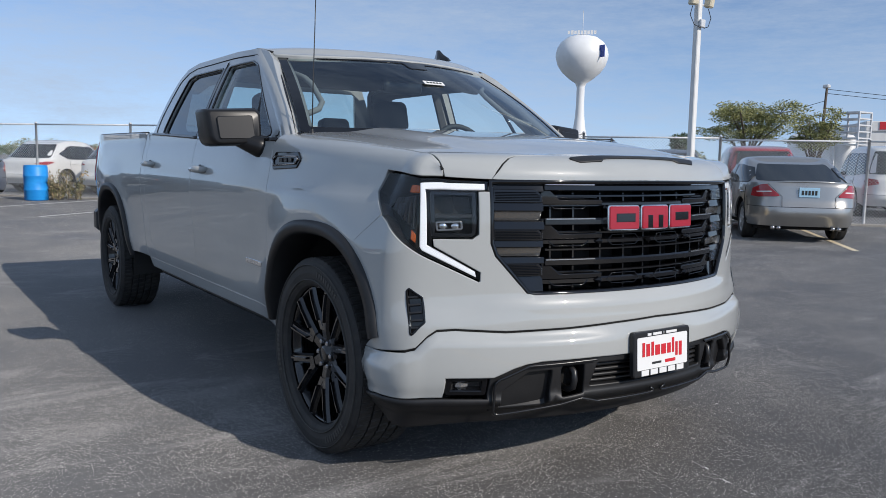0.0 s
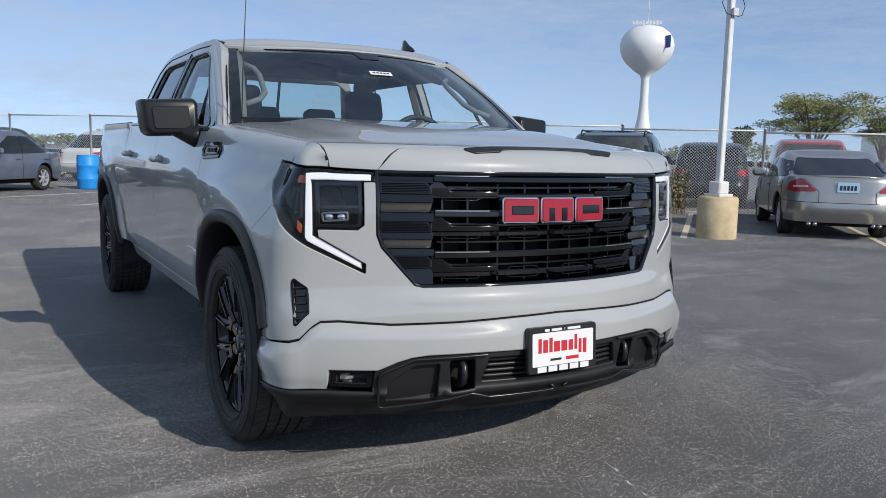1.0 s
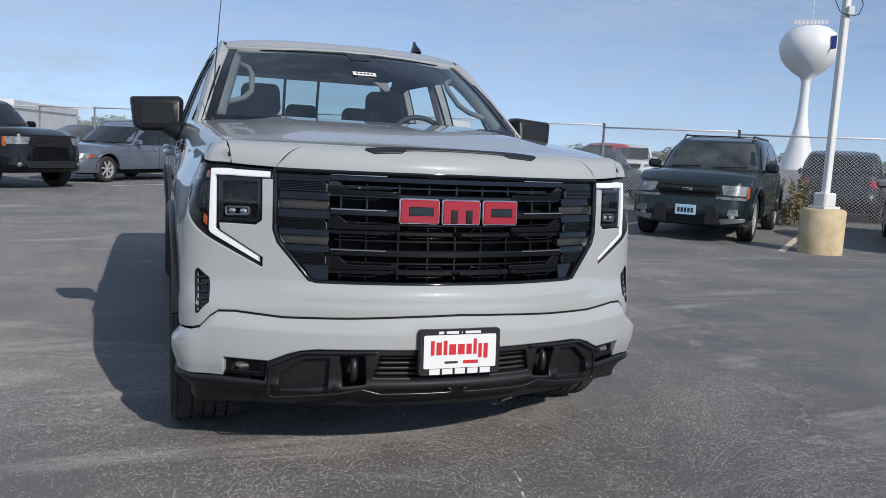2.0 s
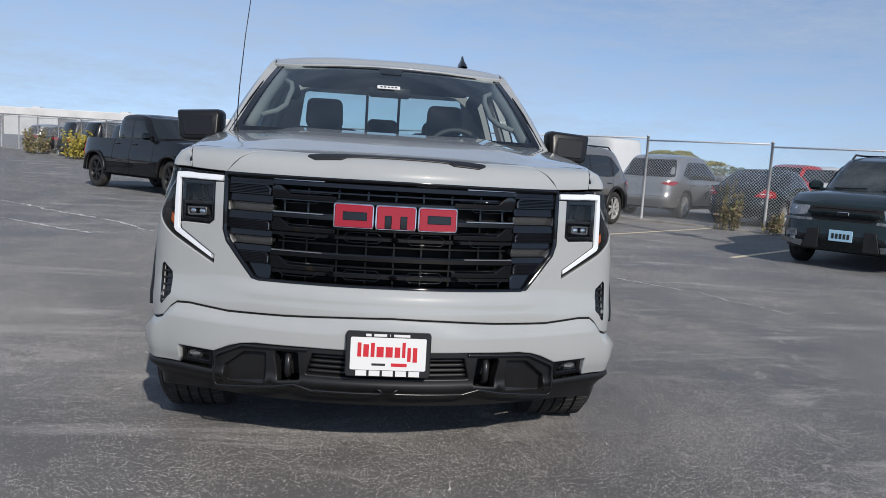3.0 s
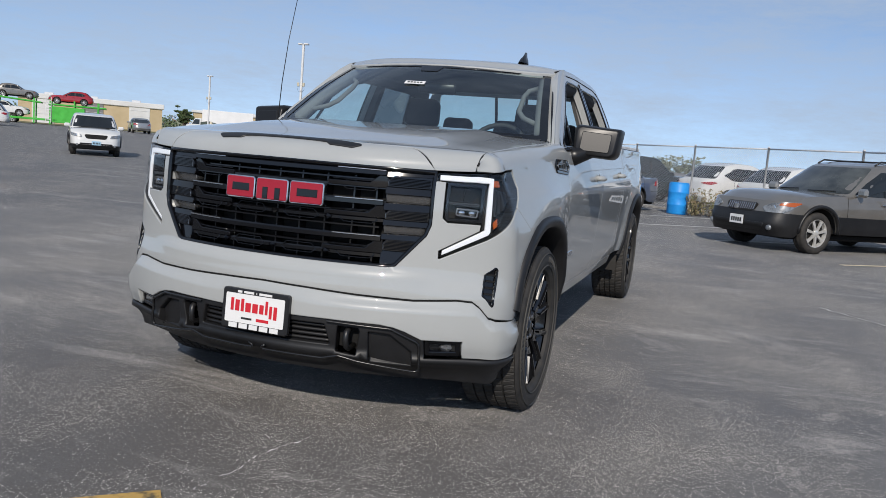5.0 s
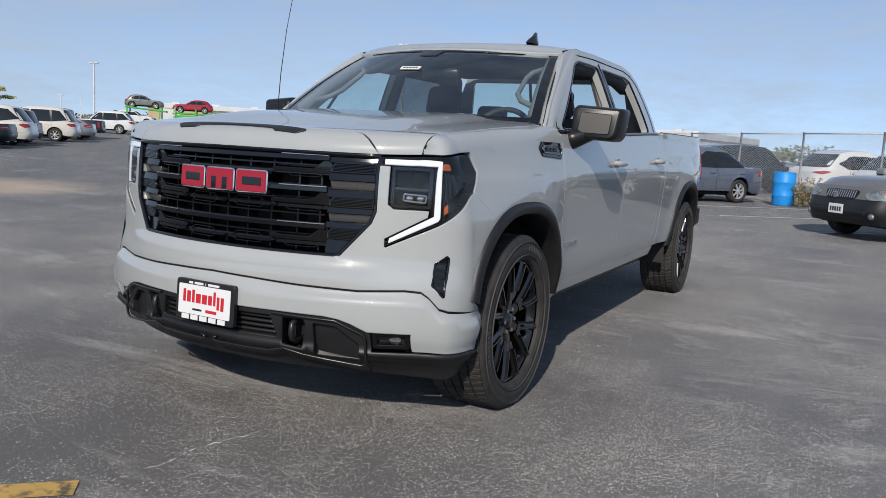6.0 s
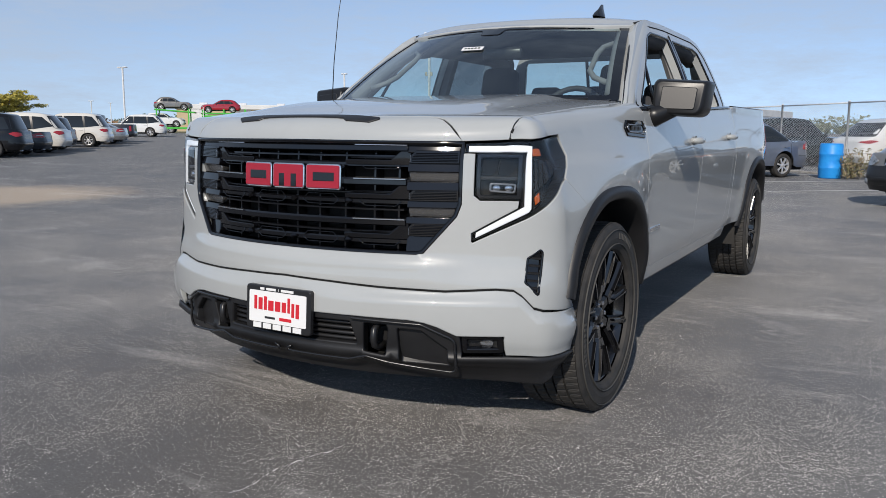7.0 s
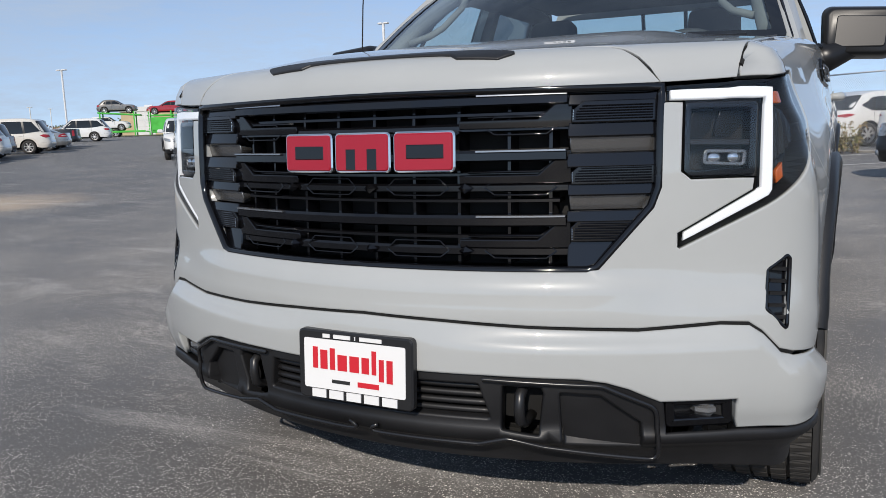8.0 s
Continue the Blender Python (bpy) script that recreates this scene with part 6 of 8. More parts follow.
    for end in (-1, 1):
        g = Geo()
        g.tube([round_end(s, seam + 0.002, end, 0.002) for s in np.linspace(-s_turn, s_turn, 25)], 0.004, 4)
        if kind == "sedan" and end > 0:
            for a in (1, -1):
                g.tube([round_end(a * s, zz, 1, 0.002) for s, zz in ((0.46 * hw, seam), (0.46 * hw, zt - 0.22), (0.62 * hw, zt - 0.10), (0.74 * hw, zt - 0.02))], 0.004, 4)
        g.make("panel_gap", DARK, root)

    def deck(nm, end, y_in, mat, crown, rows=9, n=14):
        """The bonnet or the boot lid: from the nose or tail edge inwards."""
        ye = y0 if end < 0 else y1
        vs, fs = [], []
        for k in range(rows + 1):
            v = k / rows
            y = ye + (y_in - ye) * v
            zz = rim(y)
            xe = abs(side(y, zz)[0])
            for i in range(n + 1):
                q = -1 + 2 * i / n
                tip = round_end(q * s_turn, rim(ye), end)[1] - round_end(s_turn, rim(ye), end)[1]
                vs.append((q * xe, side(y, zz)[1] + tip * (1 - v) ** 2, zz + crown * min(1.0, v * 3.0) ** 0.7 * (1 - abs(q) ** 2.6)))
        for k in range(rows):
            for j in range(n):
                f4 = (k * (n + 1) + j, k * (n + 1) + j + 1, (k + 1) * (n + 1) + j + 1, (k + 1) * (n + 1) + j)
                fs.append(f4 if end < 0 else f4[::-1])
        return mesh_object(nm, vs, fs, mat, root, "", True)

    deck("bonnet", -1, cowl + 0.40, col, 0.055)
    deck("boot_lid" if kind == "sedan" else "rear_deck", 1, rb - 0.3, SATIN_BLACK if kind == "pickup" else col, 0.04 if kind == "sedan" else 0.0)
    Geo().box((0, mid, clear + 0.07), (wide * 0.80, L - 0.7, 0.12), 0.03).make("underbody", DARK, root)
    Geo().box((0, mid + 0.1, (clear + belt) / 2), (wide * 0.6, L * 0.7, belt - clear - 0.15), 0.1).make("inner_tub", DARK, root)
    # cabin
    wb, wr = abs(side(mid, belt)[0]) - 0.012, hw * cab
    foot = belt - 0.03

    def cabin_at(t, f, k, din=0.0, d=0.0):
        ya, yb = cowl + (rf - cowl) * k, rb + (rr - rb) * k
        m, h = (ya + yb) / 2, (yb - ya) / 2 - din * 1.6
        w = wb + (wr - wb) * k + 0.035 * math.sin(math.pi * min(1.0, k)) - din
        bow = 0.13 * t * t * abs(f) ** 5 if f < 0 else -0.09 * t * t * abs(f) ** 5
        top = high - 0.055 * max(0.0, -f) ** 2.5 - (0.065 if kind != "sedan" else 0.085) * max(0.0, f) ** 2.5
        return (t * w + d * t ** 5, m + f * h + bow + d * f ** 5, foot + k * (top - foot) + (d * 0.5 if abs(f) > 0.9 and abs(t) < 0.9 else 0.0))

    def cabin_side(y, zz, a, d=0.0):
        k = (zz - foot) / (high - foot)
        f = 0.0
        for _ in range(4):
            ya, yb = cowl + (rf - cowl) * k, rb + (rr - rb) * k
            f = max(-0.995, min(0.995, (y - (ya + yb) / 2) / ((yb - ya) / 2)))
            top = high - 0.055 * max(0.0, -f) ** 2.5 - (0.065 if kind != "sedan" else 0.085) * max(0.0, f) ** 2.5
            k = (zz - foot) / (top - foot)
        p = cabin_at(a * over(f), f, k, 0.0, d)
        return (p[0], y, zz)

    ring, n = [], 64
    for i in range(n):
        g = 2 * math.pi * i / n
        ring.append((math.copysign(abs(math.sin(g)) ** (2 / N), math.sin(g)), -math.copysign(abs(math.cos(g)) ** (2 / N), math.cos(g))))
    levels = [(0.0, 0.0), (0.2, 0.0), (0.4, 0.0), (0.6, 0.0), (0.8, 0.0), (0.90, 0.003), (0.955, 0.018), (0.985, 0.045), (1.0, 0.085)]
    vs = [cabin_at(t, f, k, din) for k, din in levels for t, f in ring]
    fs = [(i * n + j, i * n + (j + 1) % n, (i + 1) * n + (j + 1) % n, (i + 1) * n + j) for i in range(len(levels) - 1) for j in range(n)]
    mesh_object("cabin_frame", vs, fs, col, root, "", True)
    vs, fs = [cabin_at(t, f, 1.0, 0.085) for t, f in ring], []
    for q in (0.85, 0.65, 0.4, 0.15):
        for t, f in ring:
            p = cabin_at(t * q, f * q, 1.0, 0.085)
            vs.append((p[0], p[1], p[2] + 0.022 * (1 - q ** 2)))
    fs = [(i * n + j, i * n + (j + 1) % n, (i + 1) * n + (j + 1) % n, (i + 1) * n + j) for i in range(4) for j in range(n)] + [tuple(4 * n + j for j in range(n))]
    mesh_object("roof", vs, fs, col, root, "", True)
    for a in (1, -1):
        for w in windows:
            patch("side_window", rounded(list(w), 0.03, 2), lambda y, zz: cabin_side(y, zz, a, 0.007 if kind != "sedan" else 0.014), CAR_GLASS, root, step=0.16 if kind != "sedan" else 0.07, depth=0.010, lip=0.002, flip=a < 0)
        for w, v in zip(windows, windows[1:]):
            quad = [(w[1][0] - 0.02, w[1][1]), (v[0][0] + 0.02, v[0][1]), (v[-1][0] + 0.02, v[-1][1] - 0.01), (w[2][0] - 0.02, w[2][1] - 0.01)]
            patch("pillar_cover", quad, lambda y, zz: cabin_side(y, zz, a, 0.004 if kind != "sedan" else 0.010), SATIN_BLACK, root, step=0.2, depth=0.008, lip=0.001, flip=a < 0)
    kz = high - foot
    lowest = (belt + 0.05 - foot) / kz
    pane = lambda end: (lambda u, v: cabin_at(u, end * over(u), v, 0.0, 0.006))
    q = 0.90
    patch("windscreen", rounded([(-q, lowest), (q, lowest), (q - 0.03, 0.90), (-q + 0.03, 0.90)], 0.04, 2), pane(-1), screen or CAR_GLASS, root, step=0.12, depth=0.010, lip=0.002)
    if glass_rear:
        b = lowest if kind == "pickup" else lowest + (0.10 if kind == "sedan" else 0.04)
        q = 0.82 if kind == "sedan" else q
        patch("rear_window", rounded([(-q, b), (q, b), (q - 0.04, 0.89), (-q + 0.04, 0.89)], 0.06, 2), pane(1), CAR_GLASS, root, step=0.12, depth=0.010, lip=0.002, flip=True)
    for a in (1, -1):
        g = Geo()
        x = 0.12 if a > 0 else -0.62
        p = [cabin_at(xx / wb, -over(xx / wb), lowest + dz, 0.0, 0.02) for xx, dz in ((x, 0.02), (x + 0.28, 0.035), (x + 0.5, 0.05))]
        g.tube(p, 0.009, 5)
        g.make("wiper", SATIN_BLACK, root)
    # lamps, grille, plates
    H = hw
    head = {"wedge": [(0.52, -0.17), (0.98, -0.13), (1.24, -0.03), (1.10, -0.015), (0.58, -0.06)],
            "block": [(0.56, -0.185), (0.98, -0.195), (1.04, -0.05), (0.52, -0.045)],
            "eye": [(0.50, -0.11), (0.60, -0.19), (0.92, -0.19), (1.12, -0.09), (1.30, 0.0), (1.05, 0.0), (0.70, -0.03)]}[lamps]
    side_lamp = {"wedge": [(1.02, -0.125), (1.25, -0.035), (1.13, -0.025), (1.04, -0.05)], "block": [(0.99, -0.24), (1.07, -0.23), (1.10, -0.06), (1.04, -0.05)],
                 "eye": [(0.80, -0.062), (1.10, -0.075), (1.29, -0.006), (1.08, -0.006), (0.84, -0.03)]}[lamps]
    rear_lamp = tail or {"sedan": [(0.48, -0.215), (0.92, -0.235), (1.18, -0.22), (1.14, -0.10), (0.86, -0.03), (0.76, -0.03)], "suv": [(0.66, -0.17), (0.98, -0.21), (1.26, -0.09), (1.06, -0.03), (0.72, -0.06)],
                         "van": [(0.90, -0.36), (1.03, -0.36), (1.05, -0.06), (0.92, -0.06)], "pickup": [(0.86, -0.44), (1.02, -0.44), (1.02, -0.10), (0.86, -0.10)]}[kind]
    for a in (1, -1):
        on = lambda s, zz, end, d: (a * round_end(s, zz, end, d)[0], *round_end(s, zz, end, d)[1:])
        patch("head_lamp", rounded([(s * H, zn + zz) for s, zz in head], 0.02, 2), lambda s, zz: on(s, zz, -1, 0.020), HEAD_LENS, root, step=0.05, depth=0.02, flip=a < 0)
        patch("turn_lamp", rounded([(s * H, zn + zz) for s, zz in side_lamp], 0.008, 2), lambda s, zz: on(s, zz, -1, 0.024), AMBER if amber else HEAD_LENS, root, step=0.05, depth=0.01, flip=a < 0)
        bowl = on(0.70 * H, zn - 0.115, -1, 0.010)
        Geo().lathe([(0.055, -0.004), (0.046, 0.004), (0.02, -0.004), (0, -0.006)], 16, pose(bowl[0], bowl[1] + 0.012, bowl[2], 90, 0, 0)).make("lamp_bowl", CHROME, root, "", True)
        fog = on(0.72 * H, clear + 0.19, -1, 0.002)
        Geo().lathe([(0.05, -0.012), (0.045, 0.012), (0, 0.014)], 14, pose(fog[0], fog[1], fog[2], 90, 0, a * 14)).make("fog_lamp", HEAD_LENS, root, "", True)
        patch("tail_lamp", rounded([(s * H, zt + zz) for s, zz in rear_lamp], 0.02, 2), lambda s, zz: on(s, zz, 1, 0.012), RED_LENS, root, step=0.05, depth=0.02, flip=a > 0, label="red tail lamp")
        if kind == "sedan":
            patch("reverse_lamp", [(0.64 * H, zt - 0.150), (0.98 * H, zt - 0.160), (0.98 * H, zt - 0.148), (0.66 * H, zt - 0.136)], lambda s, zz: on(s, zz, 1, 0.016), INK_WHITE, root, step=0.05, depth=0.006, flip=a > 0)
        ex = 0.52 * H if kind == "sedan" else 0.6 * H
        for dx in ((-0.045, 0.045) if kind == "sedan" else (0.0,)):
            g = Geo()
            g.tube([(a * ex + dx, tail_y - 0.3, clear + 0.05), (a * ex + dx, tail_y - 0.10, clear + 0.05)], 0.030, 12)
            g.make("exhaust", SMOKE_TRIM, root, "chrome exhaust pipe", True)
    gw = {"upright": 0.34, "bars": 0.40, "wide": 0.48}[grille] * H
    g0, g1 = (zn - 0.21, zn - 0.055) if grille != "wide" else (zn - 0.235, zn - 0.04)
    nose = lambda d: (lambda s, zz: round_end(s, zz, -1, d))
    shape = [(-gw, g0 + 0.05), (-gw * 0.8, g0), (gw * 0.8, g0), (gw, g0 + 0.05), (gw * 1.1, g1 - 0.02), (gw * 0.95, g1), (-gw * 0.95, g1), (-gw * 1.1, g1 - 0.02)]
    gr = patch("grille", rounded(shape, 0.02, 2), nose(0.015), DARK, root, step=0.06, depth=0.015)
    for k in range(13 if grille == "upright" else 4):
        g = Geo()
        if grille == "upright":
            s = (-1 + 2 * (k + 0.5) / 13) * gw * 0.98
            g.tube([round_end(s, zz, -1, 0.020) for zz in (g0 + 0.03, (g0 + g1) / 2, g1 - 0.008)], 0.007, 5)
        else:
            zz = g0 + (g1 - g0) * (k + 0.5) / 4
            g.tube([round_end(s, zz, -1, 0.019) for s in np.linspace(-gw * 0.95, gw * 0.95, 7)], 0.007, 5)
        g.make("grille_bar", SMOKE_TRIM if grille == "upright" else SATIN_BLACK, gr)
    patch("lower_intake", rounded([(-0.56 * H, clear + 0.13), (0.56 * H, clear + 0.13), (0.64 * H, clear + 0.26), (-0.64 * H, clear + 0.26)], 0.03, 2), nose(0.013), SATIN_BLACK, root, step=0.08, depth=0.012)
    for end in plate or ():
        e = 1 if end == "rear" else -1
        zc = clear + 0.27 if end == "front" else zt - 0.15 if kind == "sedan" else zt - 0.26
        p = round_end(0.0, zc, e, 0.022)
        g = Geo()
        g.box((0, p[1], zc), (0.31, 0.012, 0.155), 0.004)
        pq = g.make("plate", plate_mat or PLATE_BLUE, root, "number plate")
        for k in range(5):
            g = Geo()
            g.box((-0.10 + 0.05 * k, p[1] + e * 0.008, zc - 0.005), (0.032, 0.004, 0.07), 0)
            g.make("plate_bar", INK_BLACK, pq)
    if rails:
        ya, yb = rf + 0.30, rr - 0.30
        xr = wr * 0.86
        for a in (1, -1):
            zr = high - 0.03
            g = Geo()
            g.tube([(a * xr, ya - 0.14, zr - 0.02)] + [(a * xr, ya + (yb - ya) * k / 5, zr + 0.05) for k in range(6)] + [(a * xr, yb + 0.14, zr - 0.03)], 0.017, 6)
            g.make("roof_rail", SATIN_BLACK, root, "", True)
        for q in (0.22, 0.80):
            g = Geo()
            g.tube([(-xr, ya + (yb - ya) * q, high + 0.022), (xr, ya + (yb - ya) * q, high + 0.022)], 0.013, 6)
            g.make("cross_bar", SATIN_BLACK, root, "", True)
    return root


def suv_shape(L=4.75, high=1.75, base=2.82, fo=0.92, belt=1.02, cowl=0.42, zn=0.86, steep=0.72, rake=0.30, kick=0.06):
    """Cabin and windows of an SUV."""
    t = L - fo
    rf, rr, rb = cowl + steep, t - rake - 0.12, t - 0.13
    h, b = high - 0.17, belt + 0.03
    m1, m2 = cowl + 1.30, base - 0.20
    wins = [[(cowl + 0.42, b), (m1, b), (m1, h), (rf + 0.14, h), (cowl + 0.42 + (rf - cowl - 0.28) * 0.45, b + (h - b) * 0.52)], [(m1 + 0.09, b), (m2, b), (m2 - 0.08, h), (m1 + 0.09, h)], [(m2 + 0.10, b + 0.01), (rb - 0.34, b + kick), (rr - 0.24, h - 0.03), (m2 + 0.03, h)]]
    if rr - 0.38 < m2 + 0.2:
        wins[2] = [(m2 + 0.10, b + 0.01), (rb - 0.62, b + kick), (m2 + 0.16, h - 0.12), (m2 + 0.05, h - 0.02)]
    return dict(L=L, high=high, base=base, fo=fo, belt=belt, cowl=cowl, zn=zn, rf=rf, rr=rr, rb=rb, windows=wins)


def sedan_shape(L=4.7, high=1.44, base=2.76, fo=0.90, belt=0.91, cowl=0.50, zn=0.70):
    t = L - fo
    rf, rr, rb = cowl + 0.92, cowl + 1.86, base + 0.72
    h, b = high - 0.13, belt + 0.03
    m = cowl + 1.36
    wins = [[(cowl + 0.46, b), (m, b), (m - 0.01, h), (rf + 0.14, h), (cowl + 0.72, b + (h - b) * 0.52)], [(m + 0.08, b), (cowl + 2.46, b + 0.03), (cowl + 2.36, b + (h - b) * 0.42), (cowl + 2.06, b + (h - b) * 0.84), (rr - 0.10, h - 0.01), (m + 0.07, h)]]
    return dict(L=L, high=high, base=base, fo=fo, belt=belt, cowl=cowl, zn=zn, zt=belt + 0.06, rf=rf, rr=rr, rb=rb, windows=wins, kind="sedan", r=0.32, clear=0.19)


def pickup_shape(L=5.4, high=1.80, base=3.25, fo=0.92, belt=1.14, cowl=0.46, zn=1.04):
    rf, rb = cowl + 0.70, cowl + 2.16
    h, b = high - 0.16, belt + 0.03
    wins = [[(cowl + 0.42, b), (cowl + 1.20, b), (cowl + 1.18, h), (rf + 0.14, h)], [(cowl + 1.28, b), (cowl + 1.98, b), (cowl + 1.90, h), (cowl + 1.26, h)]]
    return dict(L=L, high=high, base=base, fo=fo, belt=belt, cowl=cowl, zn=zn, rf=rf, rr=rb - 0.10, rb=rb, windows=wins, r=0.40, clear=0.32, kind="pickup")


def van_shape(L=4.7, high=1.85, base=2.9, fo=0.85, belt=1.10):
    t = L - fo
    return dict(L=L, high=high, base=base, fo=fo, belt=belt, cowl=0.15, zn=0.86, rf=1.0, rr=t - 0.16, rb=t - 0.06, windows=[[(0.62, belt + 0.04), (1.55, belt + 0.04), (1.55, high - 0.22), (1.12, high - 0.22)]], kind="van", cab=0.84)


PARK = Vector((0.75, 0.66)).normalized()      # along the stalls, towards the fence
ALONG = Vector((-PARK.y, PARK.x))             # along the fence


def front_axle(left_wheel, heading, track, side=1):
    """Middle of the front axle from the ground point of its left (side 1) or right (-1) wheel."""
    h = Vector(heading).normalized()
    left = Vector((-h.y, h.x))
    return Vector(left_wheel) - left * side * track / 2


# beside the pickup
h = Vector((-0.725, -0.689))
s = suv_shape(4.74, 1.66, 2.85, 0.95, 1.02, 0.40, 0.86, 0.98, 0.50, 0.16)
rend = car("crossover", "two-tone grey and black crossover with chrome wheels", "car", front_axle((3.30, 11.0), h, 1.75), h, "grey", wide=1.87, r=0.36, lower="cladding", lower_z=0.66, rails=True, alloy=BRIGHT_ALLOY, plate=("front",), plate_mat=WHITE_SHEET, grille="upright", lamps="eye", screen=SMOKY_SHEEN_SCREEN, **s)
Geo().box((0, -1.0, 0.72), (0.09, 0.02, 0.09), 0.03).make("badge", CHROME, rend)
h = -PARK
s = suv_shape(4.87, 1.67, 2.87, 0.92, 1.08, 0.44, 0.93, 0.70, 0.22)
blazer = car("dark_suv", "dark green SUV with roof rails and a blue plate", "car", (7.20, 7.04), h, "green", wide=1.86, r=0.38, lower="green", lower_z=0.60, rails=True, plate=("front",), grille="wide", lamps="block", cab=0.72, amber=True, screen=SMOKY_SHEEN_SCREEN, **s)
on_nose = lambda x, z, d: (x, -0.92 + 0.34 * abs(x) ** 5 - d, z)
for a in (1, -1):
    quad = lambda *q: rounded([(a * u, v) for u, v in q][:: (1 if a > 0 else -1)], 0.010, 2)
    patch("lower_lamp", quad((0.42, 0.678), (0.84, 0.670), (0.84, 0.704), (0.42, 0.712)), lambda x, z: on_nose(x, z, -0.035), HEAD_LENS, blazer, step=0.08, depth=0.03)
    patch("fog_lamp", quad((0.60, 0.440), (0.76, 0.440), (0.74, 0.530), (0.62, 0.530)), lambda x, z: on_nose(x, z, 0.002), HEAD_LENS, blazer, step=0.06, depth=0.03)
    patch("bumper_guard", quad((0.30, 0.300), (0.50, 0.300), (0.44, 0.560), (0.30, 0.570)), lambda x, z: on_nose(x, z, 0.022), BLACK_PLASTIC, blazer, step=0.08, depth=0.04, lip=0.008)
    patch("skid_corner", quad((0.52, 0.300), (0.84, 0.350), (0.86, 0.400), (0.50, 0.380)), lambda x, z: on_nose(x, z, 0.006), SMOKE_SLAT, blazer, step=0.08, depth=0.03)
Geo().box((0, -0.905, 0.80), (0.95, 0.03, 0.045), 0.01).make("grille_cross_bar", PAINTS["green"], blazer)
Geo().box((0, -0.925, 0.80), (0.15, 0.02, 0.05), 0.012).make("badge", CHROME, blazer)
h = Vector((0.705, 0.709))
s = sedan_shape(4.53, 1.40, 2.715, 0.80)
merc = car("silver_sedan", "silver sedan with chrome exhausts and dark glass", "car", Vector((10.25, 4.80)) + h * 2.715, h, "silver", wide=1.76, plate=("rear",), **s)
Geo().box((0, 3.62, 0.915), (0.50, 0.03, 0.026), 0.01).make("boot_trim", SMOKE_TRIM, merc)
Geo().tube([(-0.60, 3.50, 0.965), (-0.3, 3.58, 0.985), (0, 3.60, 0.99), (0.3, 3.58, 0.985), (0.60, 3.50, 0.965)], 0.018, 8).make("boot_lip", PAINTS["silver"], merc, "", True)
h = Vector((-0.60, -0.80))
s = sedan_shape(4.90, 1.49, 2.776, 0.95)
car("blue_sedan", "blue-grey sedan with a damaged front corner", "car", front_axle((-2.28, 17.30), h, 1.65), h, "blue", wide=1.80, amber=True, **s)
h = Vector((0.707, -0.707))
s = pickup_shape(5.3, 1.82, 3.34, 0.92, 1.22, 0.50, 1.10)
can = car("black_pickup", "black crew-cab pickup with off-road tyres", "pickup truck", front_axle((-4.35, 14.20), h, 1.65, -1), h, "black", wide=1.90, alloy=SATIN_BLACK, lamps="block", grille="wide", **s)
for a in (1, -1):
    for yc in (0.0, 3.34):
        g = Geo()
        g.tube([(a * 0.955, y, z) for y, z in arch(yc, 0.40, 0.49, 0.49, 16, 0.42, 2.3)], 0.035, 6)
        g.make("arch_flare", BLACK_PLASTIC, can, "", True)

# on the other side of the fence: tails to it, noses away
away = PARK
SLIM = [(0.52, -0.10), (0.98, -0.15), (1.34, -0.06), (1.02, -0.04)]
for lab, col, pos, shape, kw in (
    ("silver-grey SUV with a black rear window behind the fence", "silver", (7.15, 16.4), suv_shape(4.6, 1.68, 2.75, rake=0.55, steep=0.85, kick=0.12), {"tail": SLIM}),
    ("dark green sedan with red tail lamps behind the fence", "green", (8.95, 14.65), sedan_shape(4.7, 1.42), {}),
    ("white SUV with a swept rear window behind the fence", "white", (0.55, 24.2), suv_shape(4.65, 1.64, 2.72, rake=0.80, steep=0.95, kick=0.17), {"tail": SLIM}),
    ("white SUV with slim red tail lamps behind the fence", "white", (2.45, 22.1), suv_shape(4.65, 1.62, 2.72, rake=0.80, steep=0.95, kick=0.17), {"tail": SLIM}),
    ("black SUV with a clear plate behind the fence", "black", (11.35, 12.1), suv_shape(4.6, 1.66, 2.7), {"plate": ("rear",)}),
    ("dark red crossover behind the fence", "charcoal", (13.25, 10.0), suv_shape(4.6, 1.62, 2.7), {}),
    ("red SUV parked behind the fence", "red", (15.15, 8.6), suv_shape(4.8, 1.76, 2.85), {}),
    ("white SUV with dark glass behind the fence", "white", (18.1, 6.6), suv_shape(5.0, 1.82, 2.9), {}),
    ("white SUV at the end of the row behind the fence", "white", (20.3, 4.2), suv_shape(4.9, 1.78, 2.9), {}),
):
    base = shape["base"] + (shape["L"] - shape["fo"] - shape["base"])
    car("parked_car", lab, "car", Vector(pos) + away * base, away, col, wide=1.85, group="cars behind the fence", **shape, **kw)
van = car("panel_van", "white panel van with grey lettering bars behind the fence", "van", (6.6, 25.36), Vector((-0.45, 0.89)), "white", wide=1.85, group="cars behind the fence", glass_rear=False, **van_shape(5.3, 2.28, 3.1))
for k in range(5):
    Geo().box((0.885, 2.1 + 0.24 * k, 1.52), (0.02, 0.15, 0.20), 0.004).make("letter_bar", SMOKE_TRIM, van)
